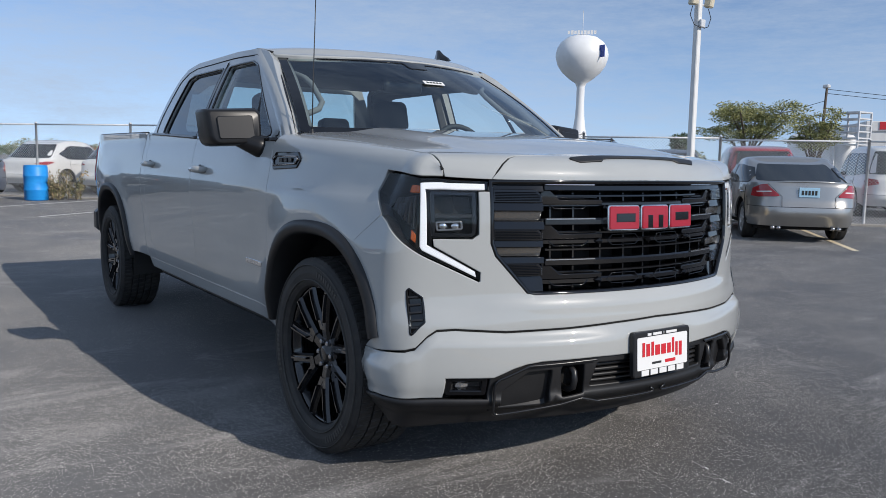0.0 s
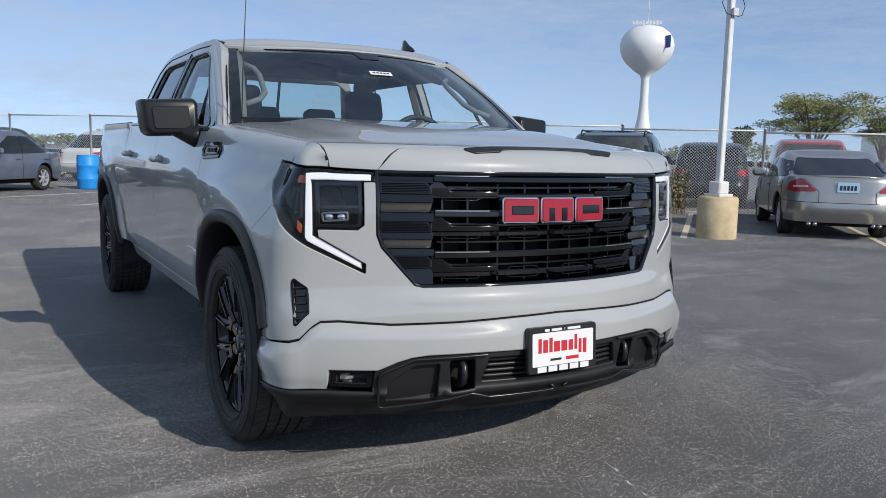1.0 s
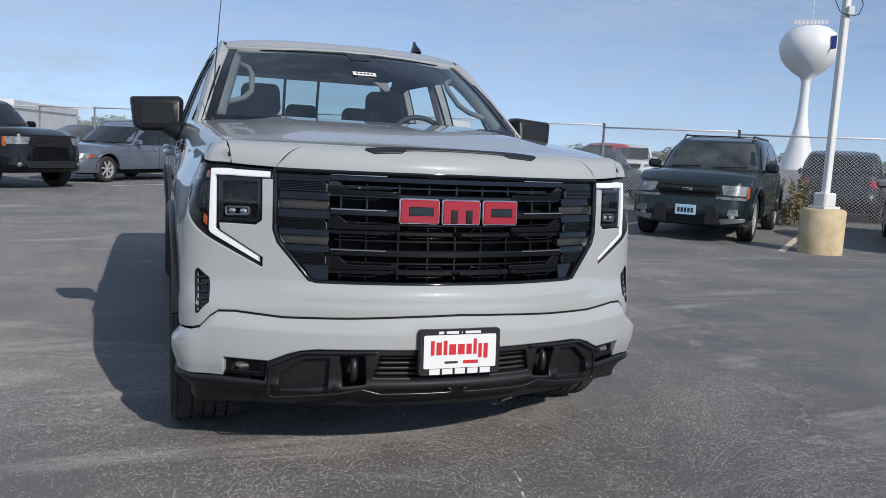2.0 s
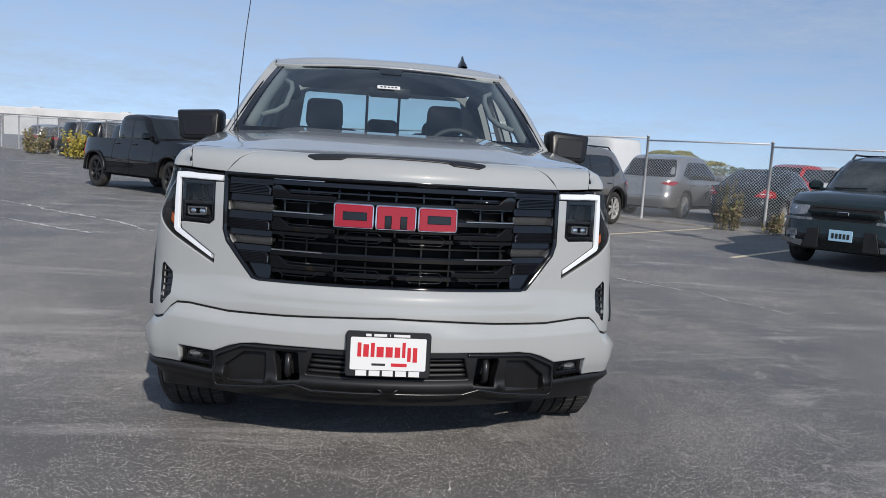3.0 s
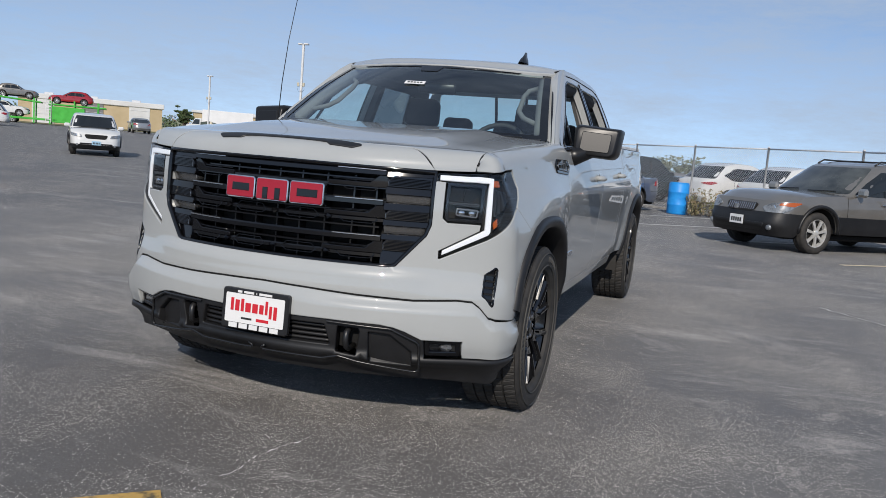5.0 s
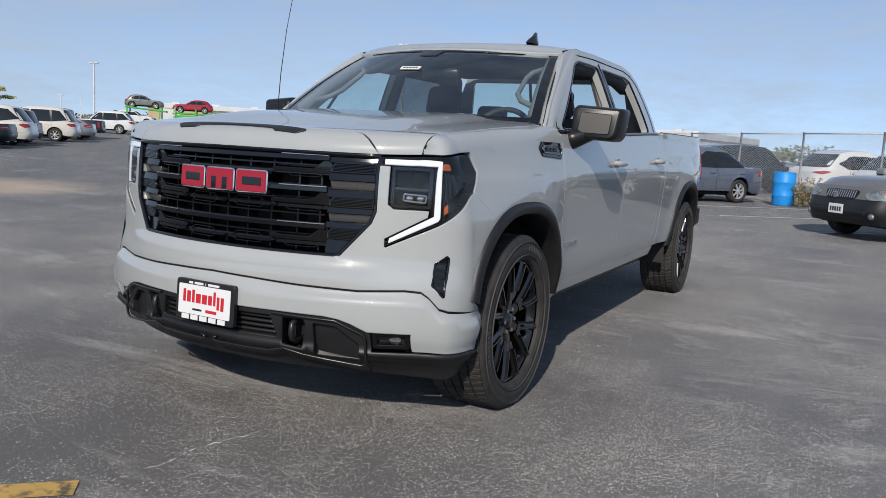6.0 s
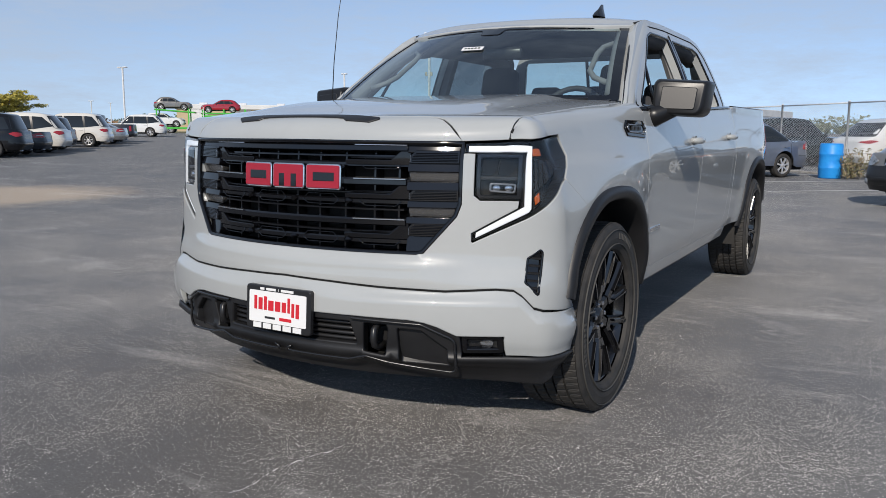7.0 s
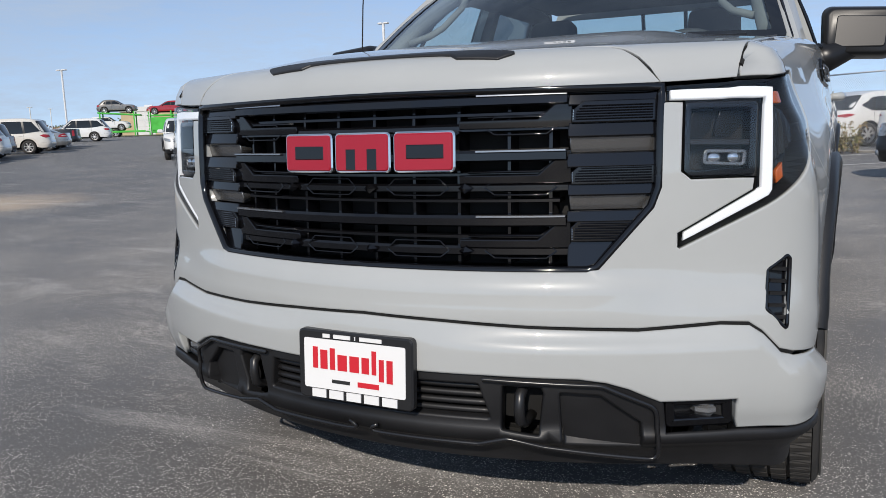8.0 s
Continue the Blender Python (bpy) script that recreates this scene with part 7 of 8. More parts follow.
for lab, col, pos, hd, shape in (
    ("red crew-cab pickup standing behind the fence", "red", (15.4, 25.3), (-0.9, -0.4), pickup_shape()),
    ("white pickup with a dark grille behind the fence", "white", (18.0, 25.6), (-0.55, -0.83), pickup_shape()),
    ("dark grey SUV parked behind the fence", "charcoal", (-9.3, 38.3), (0.75, 0.66), suv_shape(5.0, 1.95)),
    ("black SUV parked behind the fence", "black", (-11.3, 40.6), (0.75, 0.66), suv_shape(5.1, 1.98)),
    ("charcoal SUV parked behind the fence", "charcoal", (-13.3, 42.9), (0.75, 0.66), suv_shape(5.0, 1.95)),
    ("dark grey crossover parked behind the fence", "charcoal", (-15.3, 45.2), (0.75, 0.66), suv_shape(4.6, 1.65)),
    ("silver crossover parked behind the fence", "silver", (-17.3, 47.5), (0.75, 0.66), suv_shape(4.6, 1.65)),
    ("black sedan parked behind the fence", "black", (-2.4, 31.1), (0.75, 0.66), sedan_shape()),
    ("dark green SUV parked behind the fence", "green", (-0.2, 28.7), (0.75, 0.66), suv_shape(4.7, 1.7)),
):
    car("parked_car", lab, "car", pos, hd, col, wide=1.88, group="cars behind the fence", **shape)
# across the lot
car("white_crossover", "white crossover with a black lower grille on the lot", "car", (-21.5, 20.6), (0.72, -0.69), "white", wide=1.85, amber=False, lower="cladding", lower_z=0.42, plate=("front",), **suv_shape(4.65, 1.62, 2.72))
car("grey_suv", "grey SUV with its nose past the trailer", "car", (-28.7, 46.3), (-0.80, -0.60), "grey", wide=1.88, **suv_shape(4.6, 1.60))
car("cream_suv", "cream SUV with dark glass and red tail lamps", "car", (-28.9, 49.0), (0.86, 0.42), "pearl", wide=1.88, **suv_shape(4.7, 1.72))
car("red_crossover", "dark red crossover parked on the lot", "car", (-40.4, 63.6), (0.86, 0.42), "maroon", wide=1.84, **suv_shape(4.5, 1.62))
car("far_sedan", "silver sedan standing far across the lot", "car", (-54.3, 60.4), (-0.75, 0.66), "silver", wide=1.80, **sedan_shape())
row = Vector((-0.75, -0.66))
for lab, col, pos, shape in (
    ("black minivan at the end of the row", "black", (-28.0, 15.9), suv_shape(5.0, 1.75, 3.0)),
    ("dark blue sedan with red lamps in the row", "charcoal", (-29.4, 17.7), sedan_shape(4.9, 1.45)),
    ("pearl white SUV with a dark rear window", "pearl", (-31.2, 19.9), suv_shape(5.1, 1.80, 3.0, rake=0.58, steep=0.90, kick=0.14)),
    ("black crossover standing in the row", "black", (-33.7, 21.9), suv_shape(4.6, 1.66)),
    ("pearl white SUV with chrome wheels in the row", "pearl", (-36.2, 26.0), suv_shape(5.0, 1.84, 3.0, rake=0.50, steep=0.85, kick=0.10)),
    ("silver sedan standing in the row", "silver", (-39.1, 29.3), sedan_shape()),
    ("dark pickup with red tail lamps in the row", "charcoal", (-41.5, 31.9), pickup_shape()),
    ("white SUV standing at the far end of the row", "white", (-50.4, 42.1), suv_shape(5.1, 1.78, 3.0, rake=0.55, steep=0.88, kick=0.12)),
    ("grey SUV parked far back in the row", "charcoal", (-62.5, 44.5), suv_shape()),
):
    car("row_car", lab, "car", Vector(pos) + row * (shape["L"] - shape["fo"]), row, col, wide=1.92, group="row of parked cars", **shape)

# ---- lot markings, fence, poles, green, distance
CONCRETE = material("tan_cast_concrete", (0.50, 0.42, 0.30), 0.85)
mottled(CONCRETE, (0.46, 0.36, 0.21), (0.64, 0.52, 0.33), 3.5, 7)
grained(CONCRETE, 60, 0.35, 0.004)
KERB = material("pale_worn_concrete", (0.36, 0.34, 0.31), 0.9)
mottled(KERB, (0.24, 0.22, 0.20), (0.42, 0.40, 0.36), 2.5, 7)
WHITE_POST = material("white_painted_steel", (0.76, 0.76, 0.75), 0.45)
mottled(WHITE_POST, (0.66, 0.66, 0.64), (0.80, 0.80, 0.79), 2.0, 6)
TOWER_WHITE = material("white_tower_paint", (0.80, 0.81, 0.82), 0.5)
mottled(TOWER_WHITE, (0.74, 0.75, 0.75), (0.84, 0.85, 0.86), 0.08, 5)
LAMP_BEIGE = material("beige_lamp_housing", (0.62, 0.56, 0.42), 0.5)
BARREL_BLUE = material("blue_polythene", (0.012, 0.20, 0.62), 0.42)
mottled(BARREL_BLUE, (0.012, 0.26, 0.74), (0.02, 0.33, 0.84), 4, 5, rough=(0.36, 0.55))
BARK = material("grey_brown_bark", (0.12, 0.095, 0.075), 0.9)
grained(BARK, 30, 0.8, 0.02)
TAN_WALL = material("tan_warehouse_wall", (0.52, 0.41, 0.25), 0.85)
mottled(TAN_WALL, (0.47, 0.37, 0.22), (0.56, 0.45, 0.29), 0.25, 5)
WHITE_WALL = material("white_metal_roofing", (0.70, 0.70, 0.69), 0.6)
mottled(WHITE_WALL, (0.62, 0.62, 0.61), (0.74, 0.74, 0.73), 0.3, 5)
PANEL_WHITE = material("white_panel_paint", (0.82, 0.82, 0.81), 0.55)
mottled(PANEL_WHITE, (0.76, 0.76, 0.75), (0.84, 0.84, 0.83), 0.8, 5)
GREEN_STEEL = material("bright_green_steel", (0.06, 0.46, 0.05), 0.4)
mottled(GREEN_STEEL, (0.05, 0.40, 0.04), (0.08, 0.52, 0.07), 1.2, 4)
DUMPSTER = material("dull_green_steel", (0.050, 0.075, 0.062), 0.6)
mottled(DUMPSTER, (0.04, 0.06, 0.05), (0.07, 0.095, 0.08), 1.5, 5)
BLUE_SIGN = material("blue_sign_paint", (0.03, 0.07, 0.32), 0.5)
RED_SIGN = material("red_sign_paint", (0.55, 0.02, 0.03), 0.5)
GRASS = material("dry_grass", (0.16, 0.15, 0.06), 0.95)
mottled(GRASS, (0.11, 0.12, 0.04), (0.24, 0.20, 0.09), 0.6, 6)


def leaf_material(name, a, b):
    m = material(name, a, 0.6)
    geo_n = node(m, "ShaderNodeNewGeometry")
    mix = node(m, "ShaderNodeMix")
    mix.data_type = "RGBA"
    mix.inputs[6].default_value, mix.inputs[7].default_value = (*a, 1), (*b, 1)
    link(m, geo_n, "Random Per Island", mix, 0)
    link(m, mix, 2, body(m), "Base Color")
    return m


LEAF = leaf_material("olive_green_leaves", (0.17, 0.19, 0.06), (0.36, 0.35, 0.14))
LEAF_HEDGE = leaf_material("dense_olive_hedge_leaves", (0.20, 0.21, 0.07), (0.38, 0.35, 0.12))
LEAF_DARK = leaf_material("dark_green_leaves", (0.06, 0.10, 0.04), (0.13, 0.17, 0.07))
LEAF_YELLOW = leaf_material("yellowing_leaves", (0.26, 0.24, 0.05), (0.52, 0.42, 0.07))
LEAF_RUST = leaf_material("rust_coloured_leaves", (0.26, 0.15, 0.08), (0.38, 0.22, 0.12))
LEAF_GREY = leaf_material("grey_green_distant_leaves", (0.17, 0.20, 0.14), (0.28, 0.30, 0.20))
WEED = leaf_material("dry_weed_leaves", (0.13, 0.15, 0.06), (0.34, 0.25, 0.15))

# painted stall lines, worn thin
LINE_CREAM = material("worn_cream_road_paint", (0.5, 0.4, 0.2), 0.8)
mottled(LINE_CREAM, (0.26, 0.22, 0.16), (0.74, 0.63, 0.44), 14, 6, contrast=(0.28, 0.44))
first_line = Vector((5.45, 7.42))
for k in range(-3, 15):
    p = first_line + ALONG * 2.86 * k
    q = p + PARK * 5.6
    n = ALONG * 0.05
    mids = [p.lerp(q, i / 6) for i in range(7)]
    ob = mesh_object("stall_line", [(c.x + e * n.x, c.y + e * n.y, lie(*c) + 0.005) for c in mids for e in (-1, 1)], [(2 * i, 2 * i + 2, 2 * i + 3, 2 * i + 1) for i in range(6)], LINE_CREAM if k < 2 else LINE_WHITE, None, "", False)
    tagged(ob, "worn pale stall line painted on the asphalt", "road marking", "stall lines", "structure")
c, d = Vector((0.08, -1.62)), Vector((-0.73, -0.68)).normalized()
n = Vector((d.y, -d.x)) * 0.11
n = n if n.y < 0 else -n
ob = mesh_object("yellow_line", [(*c, 0.004), (*(c + d * 4.5), 0.004), (*(c + d * 4.5 + n), 0.004), (*(c + n), 0.004)], [(3, 2, 1, 0)], LINE_YELLOW, None, "", False)
tagged(ob, "chipped yellow line painted on the asphalt", "road marking", "", "structure")
# cracks filled with pale dust
CRACK_DUST = material("pale_crack_dust", (0.40, 0.39, 0.37), 0.9)
mottled(CRACK_DUST, (0.20, 0.20, 0.20), (0.64, 0.63, 0.60), 16, 6, contrast=(0.38, 0.52))


def crack(seed, wide, gaps, *ends):
    """A ragged, dust-filled crack along a few points of the lot, broken by gaps."""
    rnd = random.Random(seed)
    pts = []
    for p, q in zip(ends, ends[1:]):
        p, q = Vector(p), Vector(q)
        n = max(3, int((q - p).length / (0.07 if wide > 0.008 else 0.018)))
        side = Vector((-(q - p).y, (q - p).x)).normalized()
        drift = 0.0
        for i in range(n):
            drift = drift * 0.85 + rnd.gauss(0, 0.022 if wide > 0.008 else 0.006)
            t = i / n
            c = p + (q - p) * t + side * drift * (1 if 0.08 < t < 0.92 else 0.3)
            w = wide * rnd.choice((0.25, 0.5, 0.8, 1.0, 1.3))
            pts.append((c - side * w, c + side * w))
    vs = [(*v, 0.004) for pair in pts for v in pair]
    fs = [(2 * i, 2 * i + 2, 2 * i + 3, 2 * i + 1) for i in range(len(pts) - 1) if rnd.random() > gaps]
    ob = Geo().add(vs, fs).make("pavement_crack", CRACK_DUST)
    tagged(ob, "pale dust-filled crack in the asphalt", "crack", "", "structure")


crack(1, 0.030, 0.06, (-6.57, 10.87), (-3.76, 8.25), (-2.94, 7.14))
crack(2, 0.034, 0.06, (-8.2, 10.4), (-5.3, 7.98), (-3.54, 6.55))
crack(4, 0.0030, 0.50, (0.17, -1.62), (0.20, -1.36), (0.20, -1.18), (0.27, -0.88))
crack(3, 0.010, 0.06, (2.75, 4.71), (3.07, 4.3), (3.41, 4.0), (3.91, 2.86))

# chain-link fence
F0 = Vector((6.70, 14.83))
SPAN, FH = 3.0, 2.02
fence = thing("chain_link_fence", "galvanised chain-link fence with steel posts", "fence")
wires = Geo()
pitch = 0.074
vs, fs = [], []
for k in range(-int(FH / pitch) - 1, int(SPAN / pitch) + 1):
    for sgn in (1, -1):
        x0 = k * pitch
        a, b = max(0.0, x0), min(SPAN, x0 + FH)
        if b - a < 0.01:
            continue
        z0, z1 = a - x0, b - x0
        if sgn < 0:
            z0, z1 = FH - z0, FH - z1
        p, q = Vector((a, 0, z0 * 0.985 + 0.02)), Vector((b, 0, z1 * 0.985 + 0.02))
        w = 0.0018
        base = len(vs)
        for pt in (p, q):
            vs += [pt + Vector((0, sgn * 0.002 - w, 0)), pt + Vector((w, sgn * 0.002 + w, -w * sgn)), pt + Vector((-w, sgn * 0.002 + w, w * sgn))]
        fs += [(base, base + 1, base + 4, base + 3), (base + 1, base + 2, base + 5, base + 4), (base + 2, base, base + 3, base + 5)]
wires.add(vs, fs)
post_geo = Geo().lathe([(0.030, 0.0), (0.030, FH + 0.03), (0.036, FH + 0.03), (0.036, FH + 0.05), (0.015, FH + 0.07), (0, FH + 0.07)], 12)
rail = Geo().tube([(0, 0, FH), (SPAN, 0, FH)], 0.021, 8)
barb = Geo()
for i in range(48):
    x = SPAN * (i + 0.5) / 48
    barb.add([(x - 0.008, 0, FH + 0.015), (x + 0.008, 0, FH + 0.015), (x, 0.004, FH + 0.045)], [(0, 1, 2)])
turn = math.degrees(math.atan2(ALONG.y, ALONG.x))
shared = {}
for i in range(-6, 16):
    p = F0 + ALONG * SPAN * i
    m = pose(p.x, p.y, lie(*p), 0, 0, turn) @ Matrix.Diagonal((1, 1, max(0.89, min(1.0, 1.0 + 0.03 * i)), 1))
    for nm, geo_s, mt in (("post", post_geo, GALV), ("top_rail", rail, GALV), ("wire_mesh", wires, GALV), ("knuckled_edge", barb, GALV)):
        if nm not in shared:
            ob = geo_s.make(nm, mt, fence, "", nm in ("post", "top_rail"))
            shared[nm] = ob.data
        else:
            ob = new(nm, shared[nm])
            ob.parent = fence
        ob.matrix_local = m
        if nm in ("wire_mesh", "knuckled_edge"):
            ob["kind"] = "stuff"
g = Geo()
stops = [F0 + ALONG * (-20.5 + 4 * i) - PARK * 0.14 for i in range(18)]
vs = [(c.x + PARK.x * d, c.y + PARK.y * d, lie(*c) + z) for c in stops for d, z in ((0, -0.05), (0, 0.04), (0.02, 0.05), (0.26, 0.05), (0.28, 0.04), (0.28, -0.05))]
ob = g.add(vs, [(i * 6 + j, i * 6 + 6 + j, i * 6 + 7 + j, i * 6 + 1 + j) for i in range(17) for j in range(5)]).make("kerb", KERB)
tagged(ob, "low worn concrete kerb under the fence", "kerb", "", "structure")


def leaves(g, c, spread, count, size, rnd, flat=0.6):
    """Small leaf blades strewn about c."""
    for _ in range(count):
        q = Vector((rnd.gauss(0, 1), rnd.gauss(0, 1), rnd.gauss(0, 1)))
        q *= 1.7 * rnd.random() ** 0.45 / max(0.2, q.length)
        p = Vector(c) + Vector((q.x * spread[0], q.y * spread[1], q.z * spread[2]))
        if p.z < 0.03:
            p.z = 0.03 + rnd.random() * 0.1
        u = Vector((rnd.gauss(0, 1), rnd.gauss(0, 1), rnd.gauss(0, flat))).normalized()
        v = u.orthogonal().normalized()
        w = u.cross(v)
        v = (v * math.cos(rnd.random() * 6.28) + w * math.sin(rnd.random() * 6.28))
        s = size * (0.6 + 0.8 * rnd.random())
        g.v += [tuple(p - u * s), tuple(p + v * s * 0.38), tuple(p + u * s), tuple(p - v * s * 0.38)]
        k = len(g.v)
        g.f.append((k - 4, k - 3, k - 2, k - 1))


def bush(name, label, x, y, w, h, mat, seed, count=900, size=0.05, z=0.0):
    rnd = random.Random(seed)
    b = thing(name, label, "bush", pose(x, y, z + lie(x, y)))
    g = Geo()
    tips = []
    for i in range(26):
        t = rnd.random() * 6.28
        q = rnd.random() ** 0.6
        base = Vector((w * 0.42 * q * math.cos(t), w * 0.42 * q * math.sin(t), 0))
        top = base + Vector((rnd.gauss(0, 0.10) * w, rnd.gauss(0, 0.10) * w, h * (0.40 + 0.60 * rnd.random())))
        g.tube([base, base.lerp(top, 0.5) + Vector((rnd.gauss(0, 0.02), rnd.gauss(0, 0.02), 0)), top], [0.006, 0.005, 0.002], 4)
        tips.append((base, top))
    g.make("stems", BARK, b)
    g = Geo()
    for base, top in tips:
        for f in (0.2, 0.4, 0.55, 0.7, 0.85, 0.97):
            leaves(g, base.lerp(top, f), (w * 0.045, w * 0.045, h * 0.05), count // 150, size * 0.9, rnd, 1.2)
    g.make("foliage", mat, b)
    return b


def tree(name, label, x, y, h, spread, mat, seed, count=5200, size=0.16, trunk=0.28, fork=0.30, flat=0.45):
    """A tapered trunk, forked limbs, and leaf clumps on their twigs, with gaps between."""
    rnd = random.Random(seed)
    t = thing(name, label, "tree", pose(x, y, lie(x, y)))
    g = Geo()
    z0 = h * fork
    g.tube([(0, 0, 0), (0.04 * h * 0.2, 0, z0 * 0.5), (0, 0.02 * h, z0)], [trunk * 1.2, trunk, trunk * 0.8], 10)
    clumps = []
    for i in range(9):
        a = 6.28 * i / 9 + rnd.gauss(0, 0.25)
        reach = spread * (0.45 + 0.55 * rnd.random())
        zt = h * (0.58 + 0.34 * rnd.random())
        p0 = Vector((0, 0.02 * h, z0 * (0.75 + 0.25 * rnd.random())))
        p2 = Vector((reach * math.cos(a), reach * math.sin(a), zt))
        p1 = p0.lerp(p2, 0.5) + Vector((0, 0, 0.06 * h))
        g.tube([p0, p1, p2], [trunk * 0.55, trunk * 0.32, trunk * 0.10], 6)
        for j in range(7):
            f = 0.35 + 0.65 * rnd.random()
            q = (p0.lerp(p1, f * 2) if f < 0.5 else p1.lerp(p2, f * 2 - 1))
            e = q + Vector((rnd.gauss(0, spread * 0.22), rnd.gauss(0, spread * 0.22), abs(rnd.gauss(0, h * 0.09))))
            g.tube([q, e], [trunk * 0.12, trunk * 0.04], 4)
            clumps.append(e)
    g.make("trunk", BARK, t)
    g = Geo()
    for e in clumps:
        leaves(g, e, (spread * 0.20, spread * 0.20, h * 0.030), count // len(clumps), size, rnd, flat)
    g.make("crown", mat, t)
    return t


bush("weeds", "dry weeds growing at the foot of the fence", 1.05, 20.0, 1.3, 0.8, WEED, 3, 1200, 0.045)
bush("weeds", "leafy shrub growing through the fence", 8.10, 13.10, 0.6, 1.15, WEED, 4, 800, 0.045)
bush("weeds", "low weeds at the foot of the fence", 8.85, 12.4, 0.6, 0.5, WEED, 5, 450, 0.045)
bush("weeds", "leafy shrub growing along the fence", 11.15, 9.25, 0.85, 1.0, WEED, 6, 1500, 0.045)
bush("weeds", "weeds at a fence post", 5.9, 14.7, 0.5, 0.5, WEED, 7, 400, 0.05)
bush("weeds", "yellowing shrub at the fence", -14.6, 37.6, 1.6, 1.5, LEAF_YELLOW, 8, 1300, 0.10)
bush("weeds", "green shrub at the fence", -12.4, 35.2, 1.3, 1.0, LEAF, 9, 900, 0.09)
bush("weeds", "pale shrub at the fence", -18.2, 41.8, 1.8, 1.4, WEED, 10, 1100, 0.10)
tree("locust_tree", "broad olive-green locust tree with open branching", 47.2, 31.0, 6.3, 2.9, LEAF, 21, 15000, 0.085, 0.20)
tree("locust_tree", "lower olive-green tree beside a taller one", 49.5, 27.4, 4.9, 1.9, LEAF, 22, 7000, 0.085, 0.16)
tree("small_tree", "small dark green tree far off", 52.5, 41.2, 4.1, 0.9, LEAF_DARK, 23, 1800, 0.16, 0.12)
tree("yellow_tree", "tree turning yellow across the lot", -78.5, 45.5, 4.2, 2.8, LEAF_YELLOW, 24, 14000, 0.13)
tree("round_tree", "dark round tree beside a tan warehouse", -93, 117, 4.6, 1.5, LEAF_DARK, 25, 12000, 0.12)
tree("hedge_tree", "rounded olive shrub beyond the fence", 20.7, 46.3, 2.45, 2.1, LEAF_HEDGE, 26, 24000, 0.13, 0.12, 0.18, 0.9)

tree("yellow_shrub", "yellowing shrub between the parked cars", -48.2, 77.3, 3.1, 1.8, LEAF_YELLOW, 27, 12000, 0.12, 0.1, 0.2, 0.9)

# far woods all round the horizon
rnd = random.Random(40)
for nm, mat, lab, spans in (("far_woods", LEAF_GREY, "grey-green line of far trees", ((-75, 75, 210),)), ("far_autumn_trees", LEAF_RUST, "rust-coloured far trees", ((-62, 14, 26),)), ("far_green_trees", LEAF_DARK, "dark green far trees", ((-70, 70, 34),))):
    g = Geo()
    for a0, a1, count in spans:
        for i in range(count):
            az = radians(a0 + (a1 - a0) * rnd.random())
            d = 230 + 120 * rnd.random()
            hgt = (4.4 + 4.0 * rnd.random() ** 2) * (1.0 if nm == "far_woods" else 1.2)
            c = Vector((d * math.sin(az), d * math.cos(az), hgt * 0.46))
            leaves(g, c, (3.2, 3.2, hgt * 0.20), 240, 0.62, rnd)
    tagged(g.make(nm, mat), lab, "trees", "", "stuff")

# blue barrel
bar = thing("blue_barrel", "bright blue plastic barrel beside the fence", "barrel", pose(0.50, 19.97, 0))
Geo().lathe([(0.0, 0.0), (0.27, 0.0), (0.285, 0.03), (0.285, 0.24), (0.295, 0.26), (0.295, 0.29), (0.288, 0.31), (0.288, 0.60), (0.297, 0.62), (0.297, 0.65), (0.288, 0.67), (0.285, 0.86), (0.270, 0.90), (0.275, 0.91), (0.262, 0.915), (0.255, 0.88), (0, 0.88)], 40).make("drum", BARREL_BLUE, bar, "", True)
Geo().lathe([(0.03, 0.875), (0.03, 0.90), (0, 0.90)], 12, pose(0.15, 0, 0)).make("bung", BARREL_BLUE, bar)


def light_pole(x, y, h, base_r, base_h, flood_z=None, lean=0.0, heads=2, w=0.062, reach=0.32):
    p = thing("light_pole", "white steel light pole on a tan concrete base", "light pole", pose(x, y, lie(x, y)), "light poles")
    Geo().lathe([(base_r, 0.0), (base_r, base_h - 0.03), (base_r - 0.03, base_h), (0, base_h)], 32).make("base", CONCRETE, p, "tan concrete base", True)
    Geo().box((0, 0, base_h + 0.02), (0.30, 0.30, 0.04), 0.005).make("foot_plate", WHITE_POST, p)
    Geo().box((0, 0, base_h + 0.13), (0.22, 0.22, 0.20), 0.02).make("foot_cover", WHITE_POST, p)
    Geo().box((0, 0, (base_h + h) / 2), (w * 2, w * 2, h - base_h), 0.012).make("pole", WHITE_POST, p)
    for k in range(heads):
        a = 1 if k == 0 else -1
        Geo().box((a * reach, 0, h + 0.02), (reach * 1.44, 0.28, 0.10), 0.03).make("lamp_head", WHITE_POST, p)
    if flood_z:
        for a in (1, -1):
            fl = Geo().box((0, 0, 0), (0.13, 0.12, 0.24), 0.02, pose(a * 0.19, -0.06, flood_z + 0.05, 8, 0, a * 14)).make("flood_lamp", LAMP_BEIGE, p, "small beige flood lamp")
            Geo().tube([(a * 0.07, 0, flood_z - 0.02), (a * 0.17, -0.02, flood_z - 0.06), (a * 0.19, -0.05, flood_z - 0.02)], 0.012, 6).make("bracket", GALV, fl)
            Geo().tube([(a * 0.19, -0.04, flood_z - 0.08), (a * 0.25, -0.05, flood_z - 0.22), (a * 0.17, -0.07, flood_z - 0.36), (a * 0.04, -0.09, flood_z - 0.40)], 0.006, 5).make("cable", SATIN_BLACK, fl)
        Geo().box((0, -0.085, flood_z - 0.33), (0.11, 0.05, 0.12), 0.01).make("junction_box", GALV, p)
    return p


